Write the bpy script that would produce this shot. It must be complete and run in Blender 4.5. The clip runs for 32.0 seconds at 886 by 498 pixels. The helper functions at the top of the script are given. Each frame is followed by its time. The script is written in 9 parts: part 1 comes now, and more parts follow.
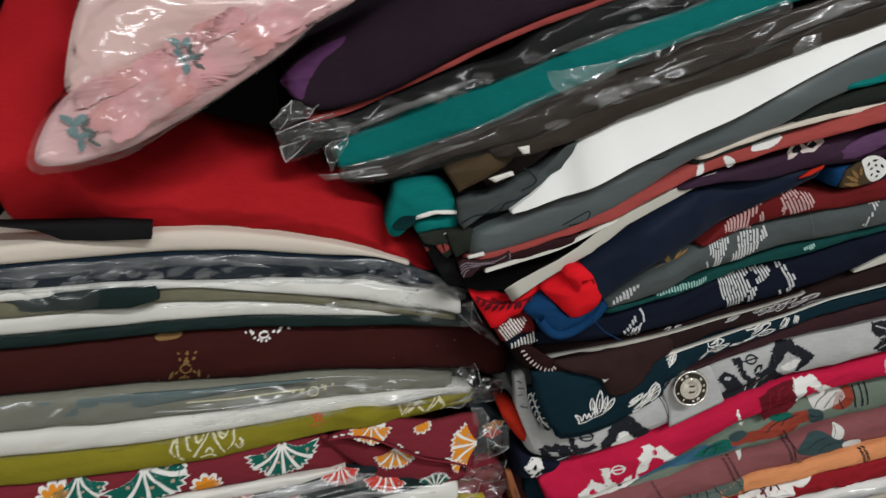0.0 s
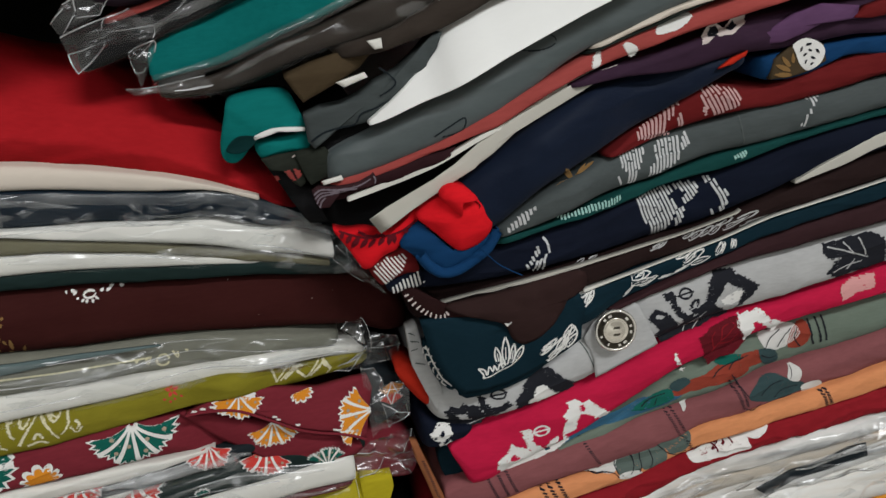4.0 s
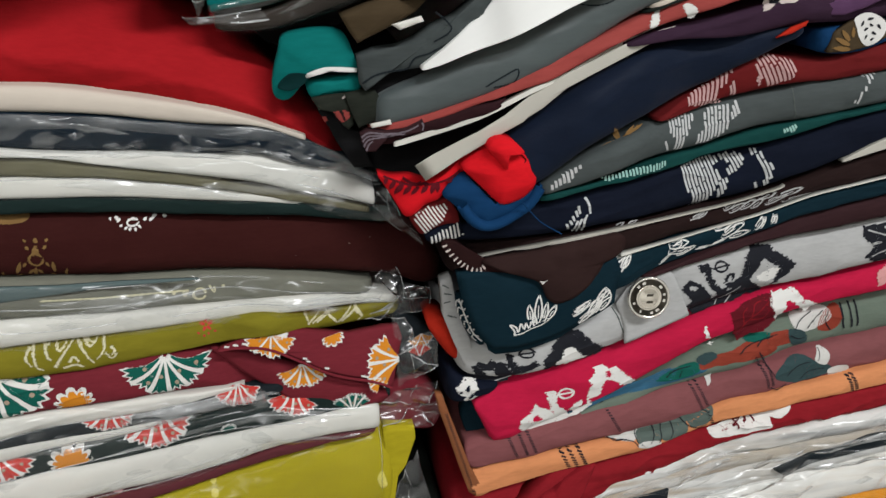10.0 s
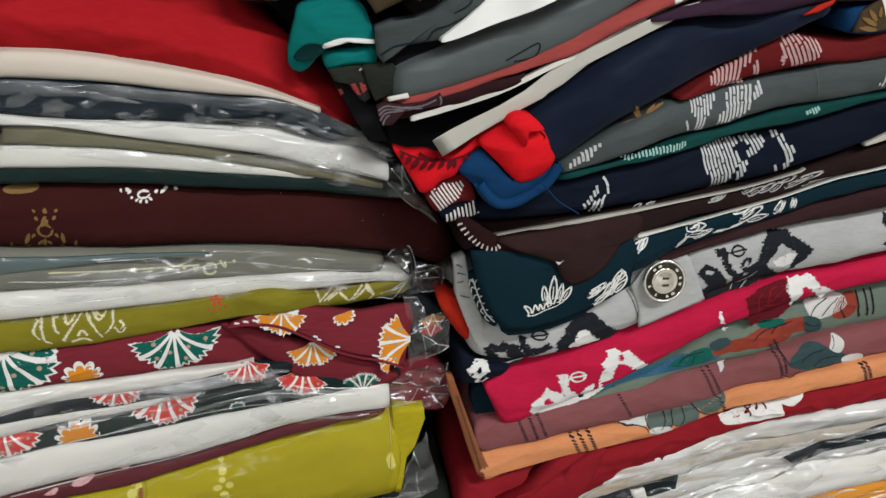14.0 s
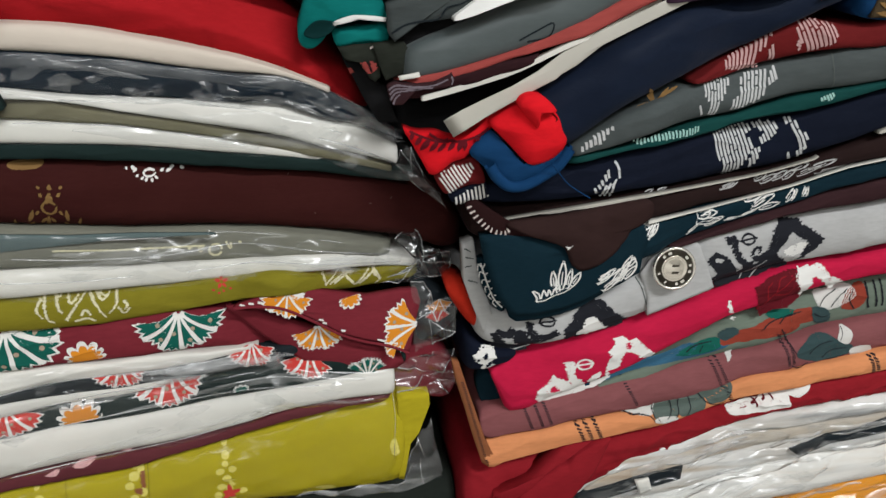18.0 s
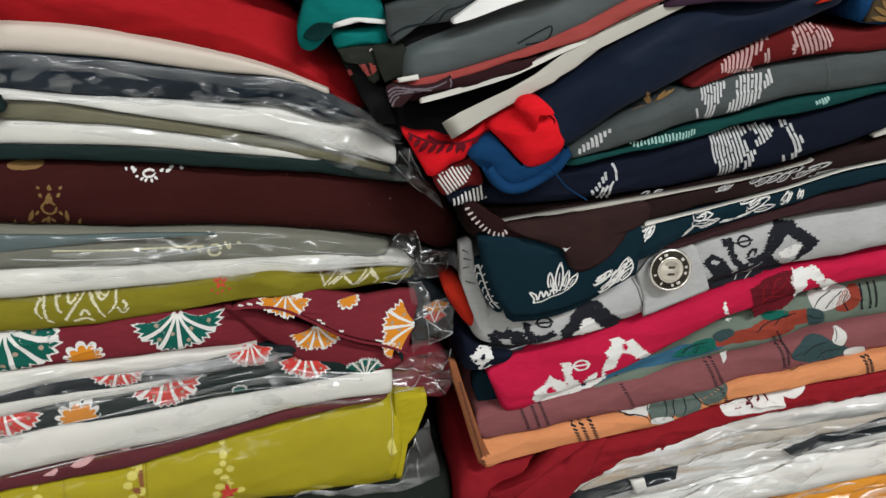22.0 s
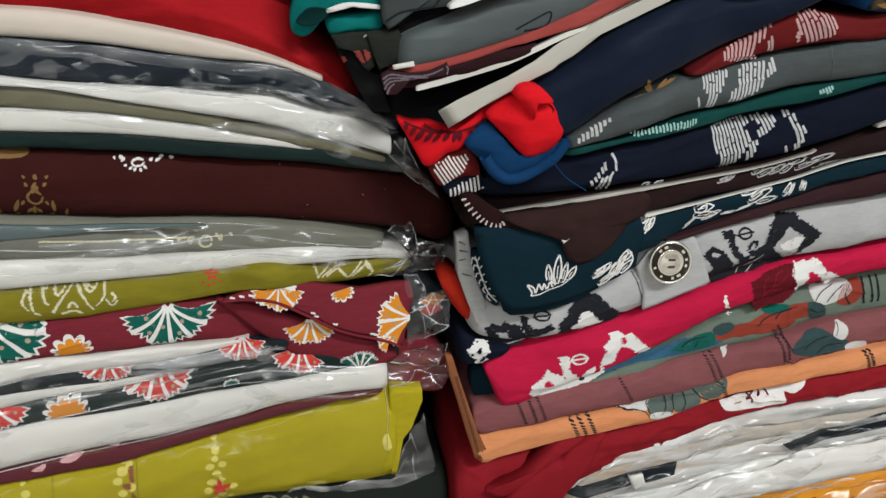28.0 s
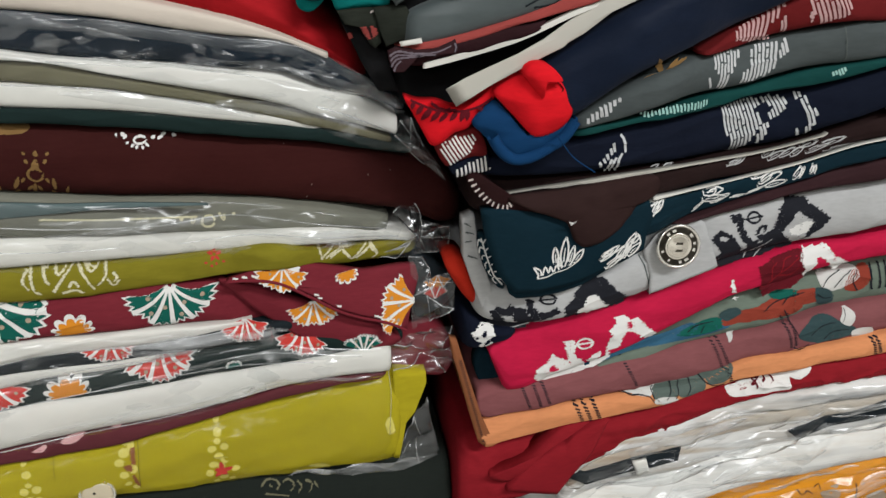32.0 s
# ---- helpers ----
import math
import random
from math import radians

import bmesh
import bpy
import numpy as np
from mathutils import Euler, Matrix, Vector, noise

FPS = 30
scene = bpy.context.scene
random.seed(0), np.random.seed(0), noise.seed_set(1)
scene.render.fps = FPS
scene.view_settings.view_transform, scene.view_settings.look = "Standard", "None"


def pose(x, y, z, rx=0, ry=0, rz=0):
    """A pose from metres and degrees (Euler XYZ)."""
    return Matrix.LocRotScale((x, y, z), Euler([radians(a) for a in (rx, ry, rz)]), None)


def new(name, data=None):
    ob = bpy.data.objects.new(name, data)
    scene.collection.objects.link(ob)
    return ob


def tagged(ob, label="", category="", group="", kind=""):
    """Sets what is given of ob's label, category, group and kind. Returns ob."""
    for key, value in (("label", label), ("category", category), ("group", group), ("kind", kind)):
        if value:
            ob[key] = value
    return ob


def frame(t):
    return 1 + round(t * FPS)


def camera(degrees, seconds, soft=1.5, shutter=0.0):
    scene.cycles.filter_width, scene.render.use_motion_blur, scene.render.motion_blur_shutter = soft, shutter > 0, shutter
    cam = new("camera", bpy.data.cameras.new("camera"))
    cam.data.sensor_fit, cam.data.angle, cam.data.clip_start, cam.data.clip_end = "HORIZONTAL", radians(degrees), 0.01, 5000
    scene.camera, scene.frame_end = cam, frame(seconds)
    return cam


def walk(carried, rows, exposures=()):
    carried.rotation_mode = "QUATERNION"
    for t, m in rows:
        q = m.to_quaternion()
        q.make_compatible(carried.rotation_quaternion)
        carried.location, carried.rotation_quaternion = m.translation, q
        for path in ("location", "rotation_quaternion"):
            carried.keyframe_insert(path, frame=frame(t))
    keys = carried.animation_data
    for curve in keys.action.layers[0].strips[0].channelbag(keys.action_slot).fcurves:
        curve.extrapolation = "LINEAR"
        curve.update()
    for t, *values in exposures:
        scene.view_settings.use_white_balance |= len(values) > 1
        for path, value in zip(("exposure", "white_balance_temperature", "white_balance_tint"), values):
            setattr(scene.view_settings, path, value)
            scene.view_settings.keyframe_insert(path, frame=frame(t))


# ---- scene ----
cam = camera(59.3, 32.0, shutter=0.5)
METRES, EYE, TILT, LEAN, TURN = 0.2, 1.3, -22.0, 0.0, -12.0
ROWS = [
    (0.0, 0.0, 0.0, 0.0, 0.0, 0.0, -0.0),
    (0.5, 0.0658, 0.102, -0.0087, -0.11, 1.13, 0.04),
    (1.0, 0.1746, 0.1752, -0.0255, -0.24, 1.61, 0.35),
    (1.5, 0.2318, 0.1975, -0.0426, -0.21, 1.71, 1.16),
    (2.0, 0.2387, 0.2311, -0.0641, -0.13, 1.54, 2.22),
    (2.5, 0.2627, 0.263, -0.0698, -0.43, 0.94, 3.16),
    (3.0, 0.2543, 0.2582, -0.0761, -0.82, 0.28, 3.6),
    (3.5, 0.2292, 0.2415, -0.0908, -0.94, -0.5, 3.72),
    (4.0, 0.2059, 0.2438, -0.1099, -0.85, -0.84, 3.61),
    (4.5, 0.2115, 0.2446, -0.1095, -0.87, -1.48, 3.16),
    (6.5, 0.1961, 0.231, -0.1229, -0.36, -2.3, 1.78),
    (7.0, 0.1963, 0.237, -0.1243, -0.17, -2.34, 1.71),
    (7.5, 0.1998, 0.2287, -0.1213, 0.04, -2.33, 1.63),
    (8.0, 0.18, 0.2458, -0.1351, 0.18, -2.47, 1.34),
    (8.5, 0.1862, 0.2259, -0.1339, 0.19, -2.47, 0.93),
    (9.0, 0.179, 0.2389, -0.1398, 0.34, -2.51, 0.62),
    (9.5, 0.1652, 0.2425, -0.148, 0.38, -2.55, 0.08),
    (10.0, 0.1647, 0.2427, -0.1482, 0.42, -2.6, -0.24),
    (10.5, 0.163, 0.2403, -0.1492, 0.52, -2.58, -0.36),
    (11.0, 0.1376, 0.2652, -0.1632, 0.58, -2.94, -0.95),
    (11.5, 0.1408, 0.2495, -0.1627, 0.66, -3.17, -1.19),
    (12.0, 0.1392, 0.2568, -0.1635, 0.67, -3.32, -1.4),
    (12.5, 0.1427, 0.2721, -0.1685, 0.74, -3.36, -1.28),
    (13.0, 0.1436, 0.2641, -0.1656, 0.66, -3.45, -1.23),
    (13.5, 0.142, 0.2683, -0.1688, 0.7, -3.47, -1.17),
    (14.0, 0.1423, 0.2622, -0.1686, 0.56, -3.37, -1.14),
    (14.5, 0.1328, 0.2699, -0.1733, 0.57, -3.37, -1.19),
    (16.5, 0.1299, 0.2522, -0.1734, 0.44, -3.44, -1.85),
    (17.0, 0.1276, 0.2653, -0.1787, 0.47, -3.46, -1.87),
    (17.5, 0.1341, 0.2717, -0.1772, 0.38, -3.69, -1.94),
    (18.0, 0.1268, 0.2768, -0.1867, 0.53, -3.85, -1.84),
    (18.5, 0.126, 0.2758, -0.1839, 0.5, -3.99, -1.84),
    (19.0, 0.1292, 0.2773, -0.1836, 0.48, -4.02, -1.88),
    (19.5, 0.1285, 0.279, -0.1837, 0.48, -4.0, -1.89),
    (20.0, 0.1274, 0.272, -0.182, 0.41, -3.94, -1.97),
    (20.5, 0.1294, 0.2735, -0.1817, 0.41, -3.98, -1.94),
    (21.0, 0.1271, 0.268, -0.1832, 0.4, -3.87, -1.89),
    (21.5, 0.1263, 0.2722, -0.1847, 0.35, -3.83, -1.93),
    (22.0, 0.1237, 0.2687, -0.1861, 0.25, -3.77, -2.03),
    (22.5, 0.1255, 0.2686, -0.1848, 0.37, -3.69, -2.07),
    (23.0, 0.1313, 0.2835, -0.182, 0.28, -3.68, -2.17),
    (23.5, 0.1256, 0.2825, -0.1888, 0.37, -3.7, -2.06),
    (24.0, 0.1283, 0.2812, -0.1866, 0.28, -3.79, -2.08),
    (24.5, 0.1261, 0.289, -0.1896, 0.3, -3.82, -2.0),
    (25.0, 0.1297, 0.2768, -0.1855, 0.27, -3.87, -1.94),
    (25.5, 0.1281, 0.2792, -0.1869, 0.24, -3.91, -1.96),
    (27.5, 0.1246, 0.2795, -0.1863, 0.03, -4.07, -2.21),
    (28.0, 0.1244, 0.2952, -0.1922, -0.0, -4.18, -2.13),
    (28.5, 0.1289, 0.287, -0.1879, 0.06, -4.22, -2.05),
    (29.0, 0.1189, 0.3079, -0.1982, 0.09, -4.15, -1.99),
    (29.5, 0.1212, 0.2985, -0.1959, 0.06, -4.26, -2.03),
    (30.0, 0.11, 0.2969, -0.2026, -0.0, -4.36, -2.26),
    (30.5, 0.1123, 0.3059, -0.2021, 0.06, -4.54, -2.43),
    (31.0, 0.1066, 0.3236, -0.2091, 0.06, -4.83, -2.48),
    (31.5, 0.1161, 0.3047, -0.2007, -0.05, -4.98, -2.59),
    (32.0, 0.1142, 0.3109, -0.2029, -0.02, -5.13, -2.51),
]
walk(cam, [(t, pose(0, 0, EYE, TILT, LEAN, TURN) @ pose(METRES * x, METRES * y, METRES * z, 90 + pitch, roll, yaw)) for t, x, y, z, yaw, pitch, roll in ROWS],
     exposures=[(0.0, -0.34), (1.0, -0.38), (4.5, -0.41), (9.0, -0.16), (14, -0.11), (21, -0.07), (32, -0.07)])

# ---- light ----
world = bpy.data.worlds.new("room_air")
scene.world = world
world.use_nodes = True
world.node_tree.nodes["Background"].inputs[0].default_value = (0.9, 0.95, 1.0, 1)
world.node_tree.nodes["Background"].inputs[1].default_value = 0.02


def ceiling_lamp(x, y, sx, sy, watts):
    data = bpy.data.lights.new("unseen_lamp", "AREA")
    data.shape, data.size, data.size_y, data.energy = "RECTANGLE", sx, sy, watts
    data.color = (0.97, 0.985, 1.0)
    ob = new("unseen_lamp", data)
    ob.matrix_world = pose(x, y, 2.56)
    return ob


# Both lamps are out of view, added to light the shelf from above.
ceiling_lamp(0.8, -1.0, 1.2, 0.16, 44)
ceiling_lamp(-0.9, -1.9, 1.2, 0.16, 28)

# ---- materials ----
MATS = {}


def base_mat(name):
    m = bpy.data.materials.new(name)
    m.use_nodes = True
    n = m.node_tree.nodes
    return m, n, m.node_tree.links, n["Principled BSDF"]


def fabric(name, rgb, rough=0.85, weave=1.0, mottle=0.25, sheen=0.0, spec=0.09):
    """Woven cloth: fine thread relief, soft colour drift, a little sheen."""
    m, n, l, b = base_mat(name)
    tc = n.new("ShaderNodeTexCoord")
    big = n.new("ShaderNodeTexNoise")
    big.inputs["Scale"].default_value, big.inputs["Detail"].default_value = 45, 5
    fine = n.new("ShaderNodeTexNoise")
    fine.inputs["Scale"].default_value, fine.inputs["Detail"].default_value = 900, 3
    mapn = n.new("ShaderNodeMapping")
    mapn.inputs["Scale"].default_value = (0.25, 1, 1)
    l.new(tc.outputs["Object"], big.inputs["Vector"])
    l.new(tc.outputs["Object"], mapn.inputs["Vector"])
    l.new(mapn.outputs["Vector"], fine.inputs["Vector"])
    mix = n.new("ShaderNodeMix")
    mix.data_type = "RGBA"
    lo = [c * (1 - mottle) for c in rgb]
    hi = [min(1, c * (1 + mottle) + 0.004) for c in rgb]
    mix.inputs[6].default_value, mix.inputs[7].default_value = (*lo, 1), (*hi, 1)
    add = n.new("ShaderNodeMath")
    add.operation = "MULTIPLY_ADD"
    add.inputs[1].default_value = 0.5
    half = n.new("ShaderNodeMath")
    half.operation = "MULTIPLY"
    half.inputs[1].default_value = 0.5
    l.new(big.outputs["Fac"], half.inputs[0])
    l.new(fine.outputs["Fac"], add.inputs[0])
    l.new(half.outputs[0], add.inputs[2])
    l.new(add.outputs[0], mix.inputs[0])
    l.new(mix.outputs[2], b.inputs["Base Color"])
    b.inputs["Roughness"].default_value = rough
    b.inputs["Sheen Weight"].default_value = sheen
    b.inputs["Specular IOR Level"].default_value = spec
    th = n.new("ShaderNodeTexNoise")
    th.inputs["Scale"].default_value, th.inputs["Detail"].default_value = 1500, 2
    l.new(mapn.outputs["Vector"], th.inputs["Vector"])
    sm2 = n.new("ShaderNodeMath")
    sm2.operation = "MULTIPLY_ADD"
    sm2.inputs[1].default_value = 0.7
    l.new(big.outputs["Fac"], sm2.inputs[0])
    l.new(th.outputs["Fac"], sm2.inputs[2])
    bump = n.new("ShaderNodeBump")
    bump.inputs["Strength"].default_value, bump.inputs["Distance"].default_value = 0.22 * weave, 0.0004
    l.new(sm2.outputs[0], bump.inputs["Height"])
    l.new(bump.outputs["Normal"], b.inputs["Normal"])
    MATS[name] = m
    return m


def streaked_cloth(name, pale, dull, warm, reach=1.0):
    """Bagged white cloth: paler, greyer and warmer streaks put the film's haze into its colour."""
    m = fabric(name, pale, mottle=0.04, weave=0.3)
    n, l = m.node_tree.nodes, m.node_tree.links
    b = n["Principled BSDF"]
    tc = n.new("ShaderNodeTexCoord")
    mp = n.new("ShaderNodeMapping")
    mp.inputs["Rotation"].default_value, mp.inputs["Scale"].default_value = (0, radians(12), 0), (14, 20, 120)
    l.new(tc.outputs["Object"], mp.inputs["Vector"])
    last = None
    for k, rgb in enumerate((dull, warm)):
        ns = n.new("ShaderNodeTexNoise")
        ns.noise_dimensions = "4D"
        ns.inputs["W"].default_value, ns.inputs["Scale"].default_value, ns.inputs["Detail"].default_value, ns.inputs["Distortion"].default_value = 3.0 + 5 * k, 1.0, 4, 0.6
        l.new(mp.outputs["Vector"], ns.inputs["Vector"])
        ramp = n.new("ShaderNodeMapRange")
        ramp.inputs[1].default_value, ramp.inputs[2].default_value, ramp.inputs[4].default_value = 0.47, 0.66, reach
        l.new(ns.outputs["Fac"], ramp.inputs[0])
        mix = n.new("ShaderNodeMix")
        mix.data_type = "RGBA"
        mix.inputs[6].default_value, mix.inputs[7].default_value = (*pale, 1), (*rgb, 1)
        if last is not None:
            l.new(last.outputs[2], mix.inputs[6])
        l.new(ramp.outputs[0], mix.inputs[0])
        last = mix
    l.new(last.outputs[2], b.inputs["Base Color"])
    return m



def paper(name, rgb, rough=0.6):
    m, n, l, b = base_mat(name)
    tc = n.new("ShaderNodeTexCoord")
    ns = n.new("ShaderNodeTexNoise")
    ns.inputs["Scale"].default_value, ns.inputs["Detail"].default_value = 60, 6
    l.new(tc.outputs["Object"], ns.inputs["Vector"])
    mix = n.new("ShaderNodeMix")
    mix.data_type = "RGBA"
    mix.inputs[6].default_value, mix.inputs[7].default_value = (*[c * 0.86 for c in rgb], 1), (*[min(0.95, c * 1.08) for c in rgb], 1)
    l.new(ns.outputs["Fac"], mix.inputs[0])
    l.new(mix.outputs[2], b.inputs["Base Color"])
    bump = n.new("ShaderNodeBump")
    bump.inputs["Strength"].default_value, bump.inputs["Distance"].default_value = 0.25, 0.0006
    l.new(ns.outputs["Fac"], bump.inputs["Height"])
    l.new(bump.outputs["Normal"], b.inputs["Normal"])
    b.inputs["Roughness"].default_value = rough
    MATS[name] = m
    return m


def film_mat(name, milk, gloss, rough=0.17, crush=1.0):
    """Clear bag film: see-through, milky in random patches, glossy, pressed into small sharp creases."""
    m, n, l, b = base_mat(name)
    n.remove(b)
    out = n["Material Output"]
    tr, df, gl = n.new("ShaderNodeBsdfTransparent"), n.new("ShaderNodeBsdfDiffuse"), n.new("ShaderNodeBsdfGlossy")
    tr.inputs[0].default_value = (0.95, 0.955, 0.955, 1)
    df.inputs[0].default_value = (0.82, 0.83, 0.82, 1)
    gl.inputs["Roughness"].default_value = rough
    tc = n.new("ShaderNodeTexCoord")
    along = n.new("ShaderNodeMapping")
    along.inputs["Scale"].default_value = (0.55, 1, 1)
    along.inputs["Rotation"].default_value = (0, radians(24), 0)
    l.new(tc.outputs["Object"], along.inputs["Vector"])
    ns = n.new("ShaderNodeTexNoise")
    ns.inputs["Scale"].default_value, ns.inputs["Detail"].default_value = 60, 4
    l.new(tc.outputs["Object"], ns.inputs["Vector"])
    ramp = n.new("ShaderNodeMapRange")
    ramp.inputs[1].default_value, ramp.inputs[2].default_value = 0.42, 0.72
    ramp.inputs[3].default_value, ramp.inputs[4].default_value = milk * 0.35, milk * 1.8
    l.new(ns.outputs["Fac"], ramp.inputs[0])
    cells = n.new("ShaderNodeTexVoronoi")
    cells.feature = "SMOOTH_F1"
    cells.inputs["Scale"].default_value, cells.inputs["Smoothness"].default_value = 52, 0.1
    warp = n.new("ShaderNodeTexNoise")
    warp.inputs["Scale"].default_value, warp.inputs["Detail"].default_value, warp.inputs["Distortion"].default_value = 48, 1.2, 1.2
    l.new(along.outputs["Vector"], cells.inputs["Vector"])
    l.new(along.outputs["Vector"], warp.inputs["Vector"])
    total = n.new("ShaderNodeMath")
    total.operation = "MULTIPLY_ADD"
    total.inputs[1].default_value = 0.8
    l.new(warp.outputs["Fac"], total.inputs[0])
    l.new(cells.outputs["Distance"], total.inputs[2])
    bump = n.new("ShaderNodeBump")
    bump.inputs["Strength"].default_value, bump.inputs["Distance"].default_value = min(1.0, 0.5 * crush), 0.005
    l.new(total.outputs[0], bump.inputs["Height"])
    l.new(bump.outputs["Normal"], gl.inputs["Normal"])
    fr = n.new("ShaderNodeFresnel")
    fr.inputs["IOR"].default_value = 1.5
    l.new(bump.outputs["Normal"], fr.inputs["Normal"])
    boost = n.new("ShaderNodeMath")
    boost.operation = "MULTIPLY_ADD"
    boost.use_clamp = True
    boost.inputs[1].default_value, boost.inputs[2].default_value = gloss, 0.0
    l.new(fr.outputs[0], boost.inputs[0])
    m1, m2 = n.new("ShaderNodeMixShader"), n.new("ShaderNodeMixShader")
    l.new(ramp.outputs[0], m1.inputs[0])
    l.new(tr.outputs[0], m1.inputs[1])
    l.new(df.outputs[0], m1.inputs[2])
    l.new(boost.outputs[0], m2.inputs[0])
    l.new(m1.outputs[0], m2.inputs[1])
    l.new(gl.outputs[0], m2.inputs[2])
    l.new(m2.outputs[0], out.inputs["Surface"])
    MATS[name] = m
    return m



def metal(name, rgb, rough):
    m, n, l, b = base_mat(name)
    b.inputs["Base Color"].default_value = (*rgb, 1)
    b.inputs["Metallic"].default_value, b.inputs["Roughness"].default_value = 0.85, rough
    MATS[name] = m
    return m


COLOURS = dict(
    red=(0.42, 0.010, 0.015), rose=(0.75, 0.008, 0.016), navy=(0.0054, 0.0122, 0.032), bagnavy=(0.008, 0.020, 0.034), slate=(0.085, 0.108, 0.110),
    olivegrey=(0.22, 0.205, 0.125), darkgreen=(0.012, 0.028, 0.026), brown=(0.050, 0.0085, 0.0072), greygreen=(0.25, 0.25, 0.20), mist=(0.14, 0.195, 0.195),
    olive=(0.23, 0.20, 0.016), lime=(0.44, 0.365, 0.014), crimson=(0.23, 0.025, 0.038), slatedark=(0.016, 0.023, 0.028),
    pine=(0.012, 0.026, 0.024), plum=(0.14, 0.032, 0.040), blackgreen=(0.016, 0.021, 0.017), lilac=(0.22, 0.18, 0.21),
    violet=(0.13, 0.045, 0.14), coral=(0.44, 0.080, 0.070), teal=(0.001, 0.20, 0.185), tealbag=(0.001, 0.185, 0.175), tealshade=(0.001, 0.030, 0.030),
    umber=(0.050, 0.038, 0.030), tan=(0.085, 0.058, 0.030), black=(0.010, 0.010, 0.011), wine=(0.036, 0.011, 0.014), blue=(0.005, 0.052, 0.155),
    brick=(0.17, 0.012, 0.013), grey=(0.092, 0.108, 0.108), seagreen=(0.006, 0.066, 0.060), inknavy=(0.005, 0.0085, 0.022), cocoa=(0.022, 0.0095, 0.0088),
    petrol=(0.003, 0.022, 0.035), lightgrey=(0.47, 0.47, 0.465), fuchsia=(0.54, 0.010, 0.055), sage=(0.19, 0.24, 0.19), mauve=(0.24, 0.082, 0.086),
    peach=(0.72, 0.285, 0.12), claret=(0.33, 0.013, 0.022), amber=(0.72, 0.30, 0.02), pink=(0.80, 0.50, 0.50), scarlet=(0.62, 0.03, 0.012),
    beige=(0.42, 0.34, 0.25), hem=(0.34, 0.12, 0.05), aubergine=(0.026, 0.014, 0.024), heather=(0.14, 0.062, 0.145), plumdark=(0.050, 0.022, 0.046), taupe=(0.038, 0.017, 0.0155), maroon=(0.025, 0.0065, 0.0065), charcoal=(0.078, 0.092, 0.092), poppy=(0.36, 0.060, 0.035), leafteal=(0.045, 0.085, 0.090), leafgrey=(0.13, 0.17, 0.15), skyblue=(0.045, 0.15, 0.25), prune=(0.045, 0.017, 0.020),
)
KEEP = ("red", "rose", "lightgrey", "lime", "peach", "amber", "pink", "beige", "fuchsia", "mauve", "olive")
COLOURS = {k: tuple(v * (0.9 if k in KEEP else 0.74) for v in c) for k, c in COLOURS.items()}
for _n, _c in COLOURS.items():
    fabric(_n, _c)
fabric("slate", COLOURS["slate"], rough=0.5, sheen=0.12, spec=0.5, weave=0.3)
fabric("navy", COLOURS["navy"], rough=0.6, sheen=0.03)
fabric("ink_white", (0.74, 0.73, 0.70), mottle=0.12)
fabric("ink_cream", (0.66, 0.62, 0.42), mottle=0.12)
fabric("ink_yellow", (0.66, 0.58, 0.14), mottle=0.12)
fabric("ink_gold", (0.22, 0.125, 0.045), mottle=0.3)
fabric("ink_black", (0.014, 0.015, 0.020), mottle=0.3)
fabric("ink_orange", (0.66, 0.24, 0.02), mottle=0.12)
fabric("ink_red", (0.55, 0.05, 0.04), mottle=0.12)
fabric("ink_green", (0.006, 0.10, 0.075), mottle=0.15)
fabric("ink_grey", (0.09, 0.105, 0.10), mottle=0.2)
fabric("ink_pink", (0.62, 0.30, 0.29), mottle=0.15)
fabric("ink_mint", (0.30, 0.50, 0.45), mottle=0.15)
fabric("ink_wine", (0.11, 0.006, 0.012), mottle=0.2)
fabric("white_cloth", (0.75, 0.74, 0.69), mottle=0.05, weave=0.35)
fabric("bright_white", (0.90, 0.90, 0.87), mottle=0.03, weave=0.3)
fabric("pale_cloth", (0.60, 0.59, 0.56), mottle=0.12, weave=0.3)
fabric("cream_cloth", (0.66, 0.585, 0.50), mottle=0.05, weave=0.35)
fabric("ink_pale", (0.58, 0.50, 0.47), mottle=0.2)
fabric("ink_rose", (0.70, 0.36, 0.37), mottle=0.15)
fabric("ink_blush", (0.62, 0.36, 0.36), mottle=0.2)
fabric("ink_teal", (0.15, 0.25, 0.26), mottle=0.3)
fabric("weave_white", (0.54, 0.55, 0.55), mottle=0.2)
fabric("camo", (0.018, 0.021, 0.0155), mottle=0.8)
fabric("weave_pink", (0.52, 0.33, 0.32), mottle=0.2)
fabric("pink_pale", (0.74, 0.52, 0.48), mottle=0.1)
streaked_cloth("streaked_white", (0.84, 0.83, 0.79), (0.56, 0.565, 0.55), (0.70, 0.64, 0.55), 0.8)
streaked_cloth("streaked_grey", (0.70, 0.69, 0.66), (0.34, 0.35, 0.35), (0.46, 0.38, 0.29))
streaked_cloth("streaked_beige", (0.52, 0.46, 0.38), (0.30, 0.29, 0.28), (0.33, 0.23, 0.15))
paper("card", (0.74, 0.725, 0.665))
# Cream greyed: shade on the strip between the shirts is put into the colour.
paper("card_cream", (0.52, 0.50, 0.44))
film_mat("film", 0.010, 1.1, 0.22)
film_mat("film_dark", 0.006, 0.65, 0.22, 1.6)
film_mat("film_milky", 0.030, 1.9, 0.2, 2.0)
film_mat("film_haze", 0.12, 1.3, 0.2)
film_mat("film_edge", 0.24, 1.1, 0.25)
film_mat("film_facet", 0.075, 1.1, 0.2)
film_mat("film_clear", 0.003, 0.35, 0.24)
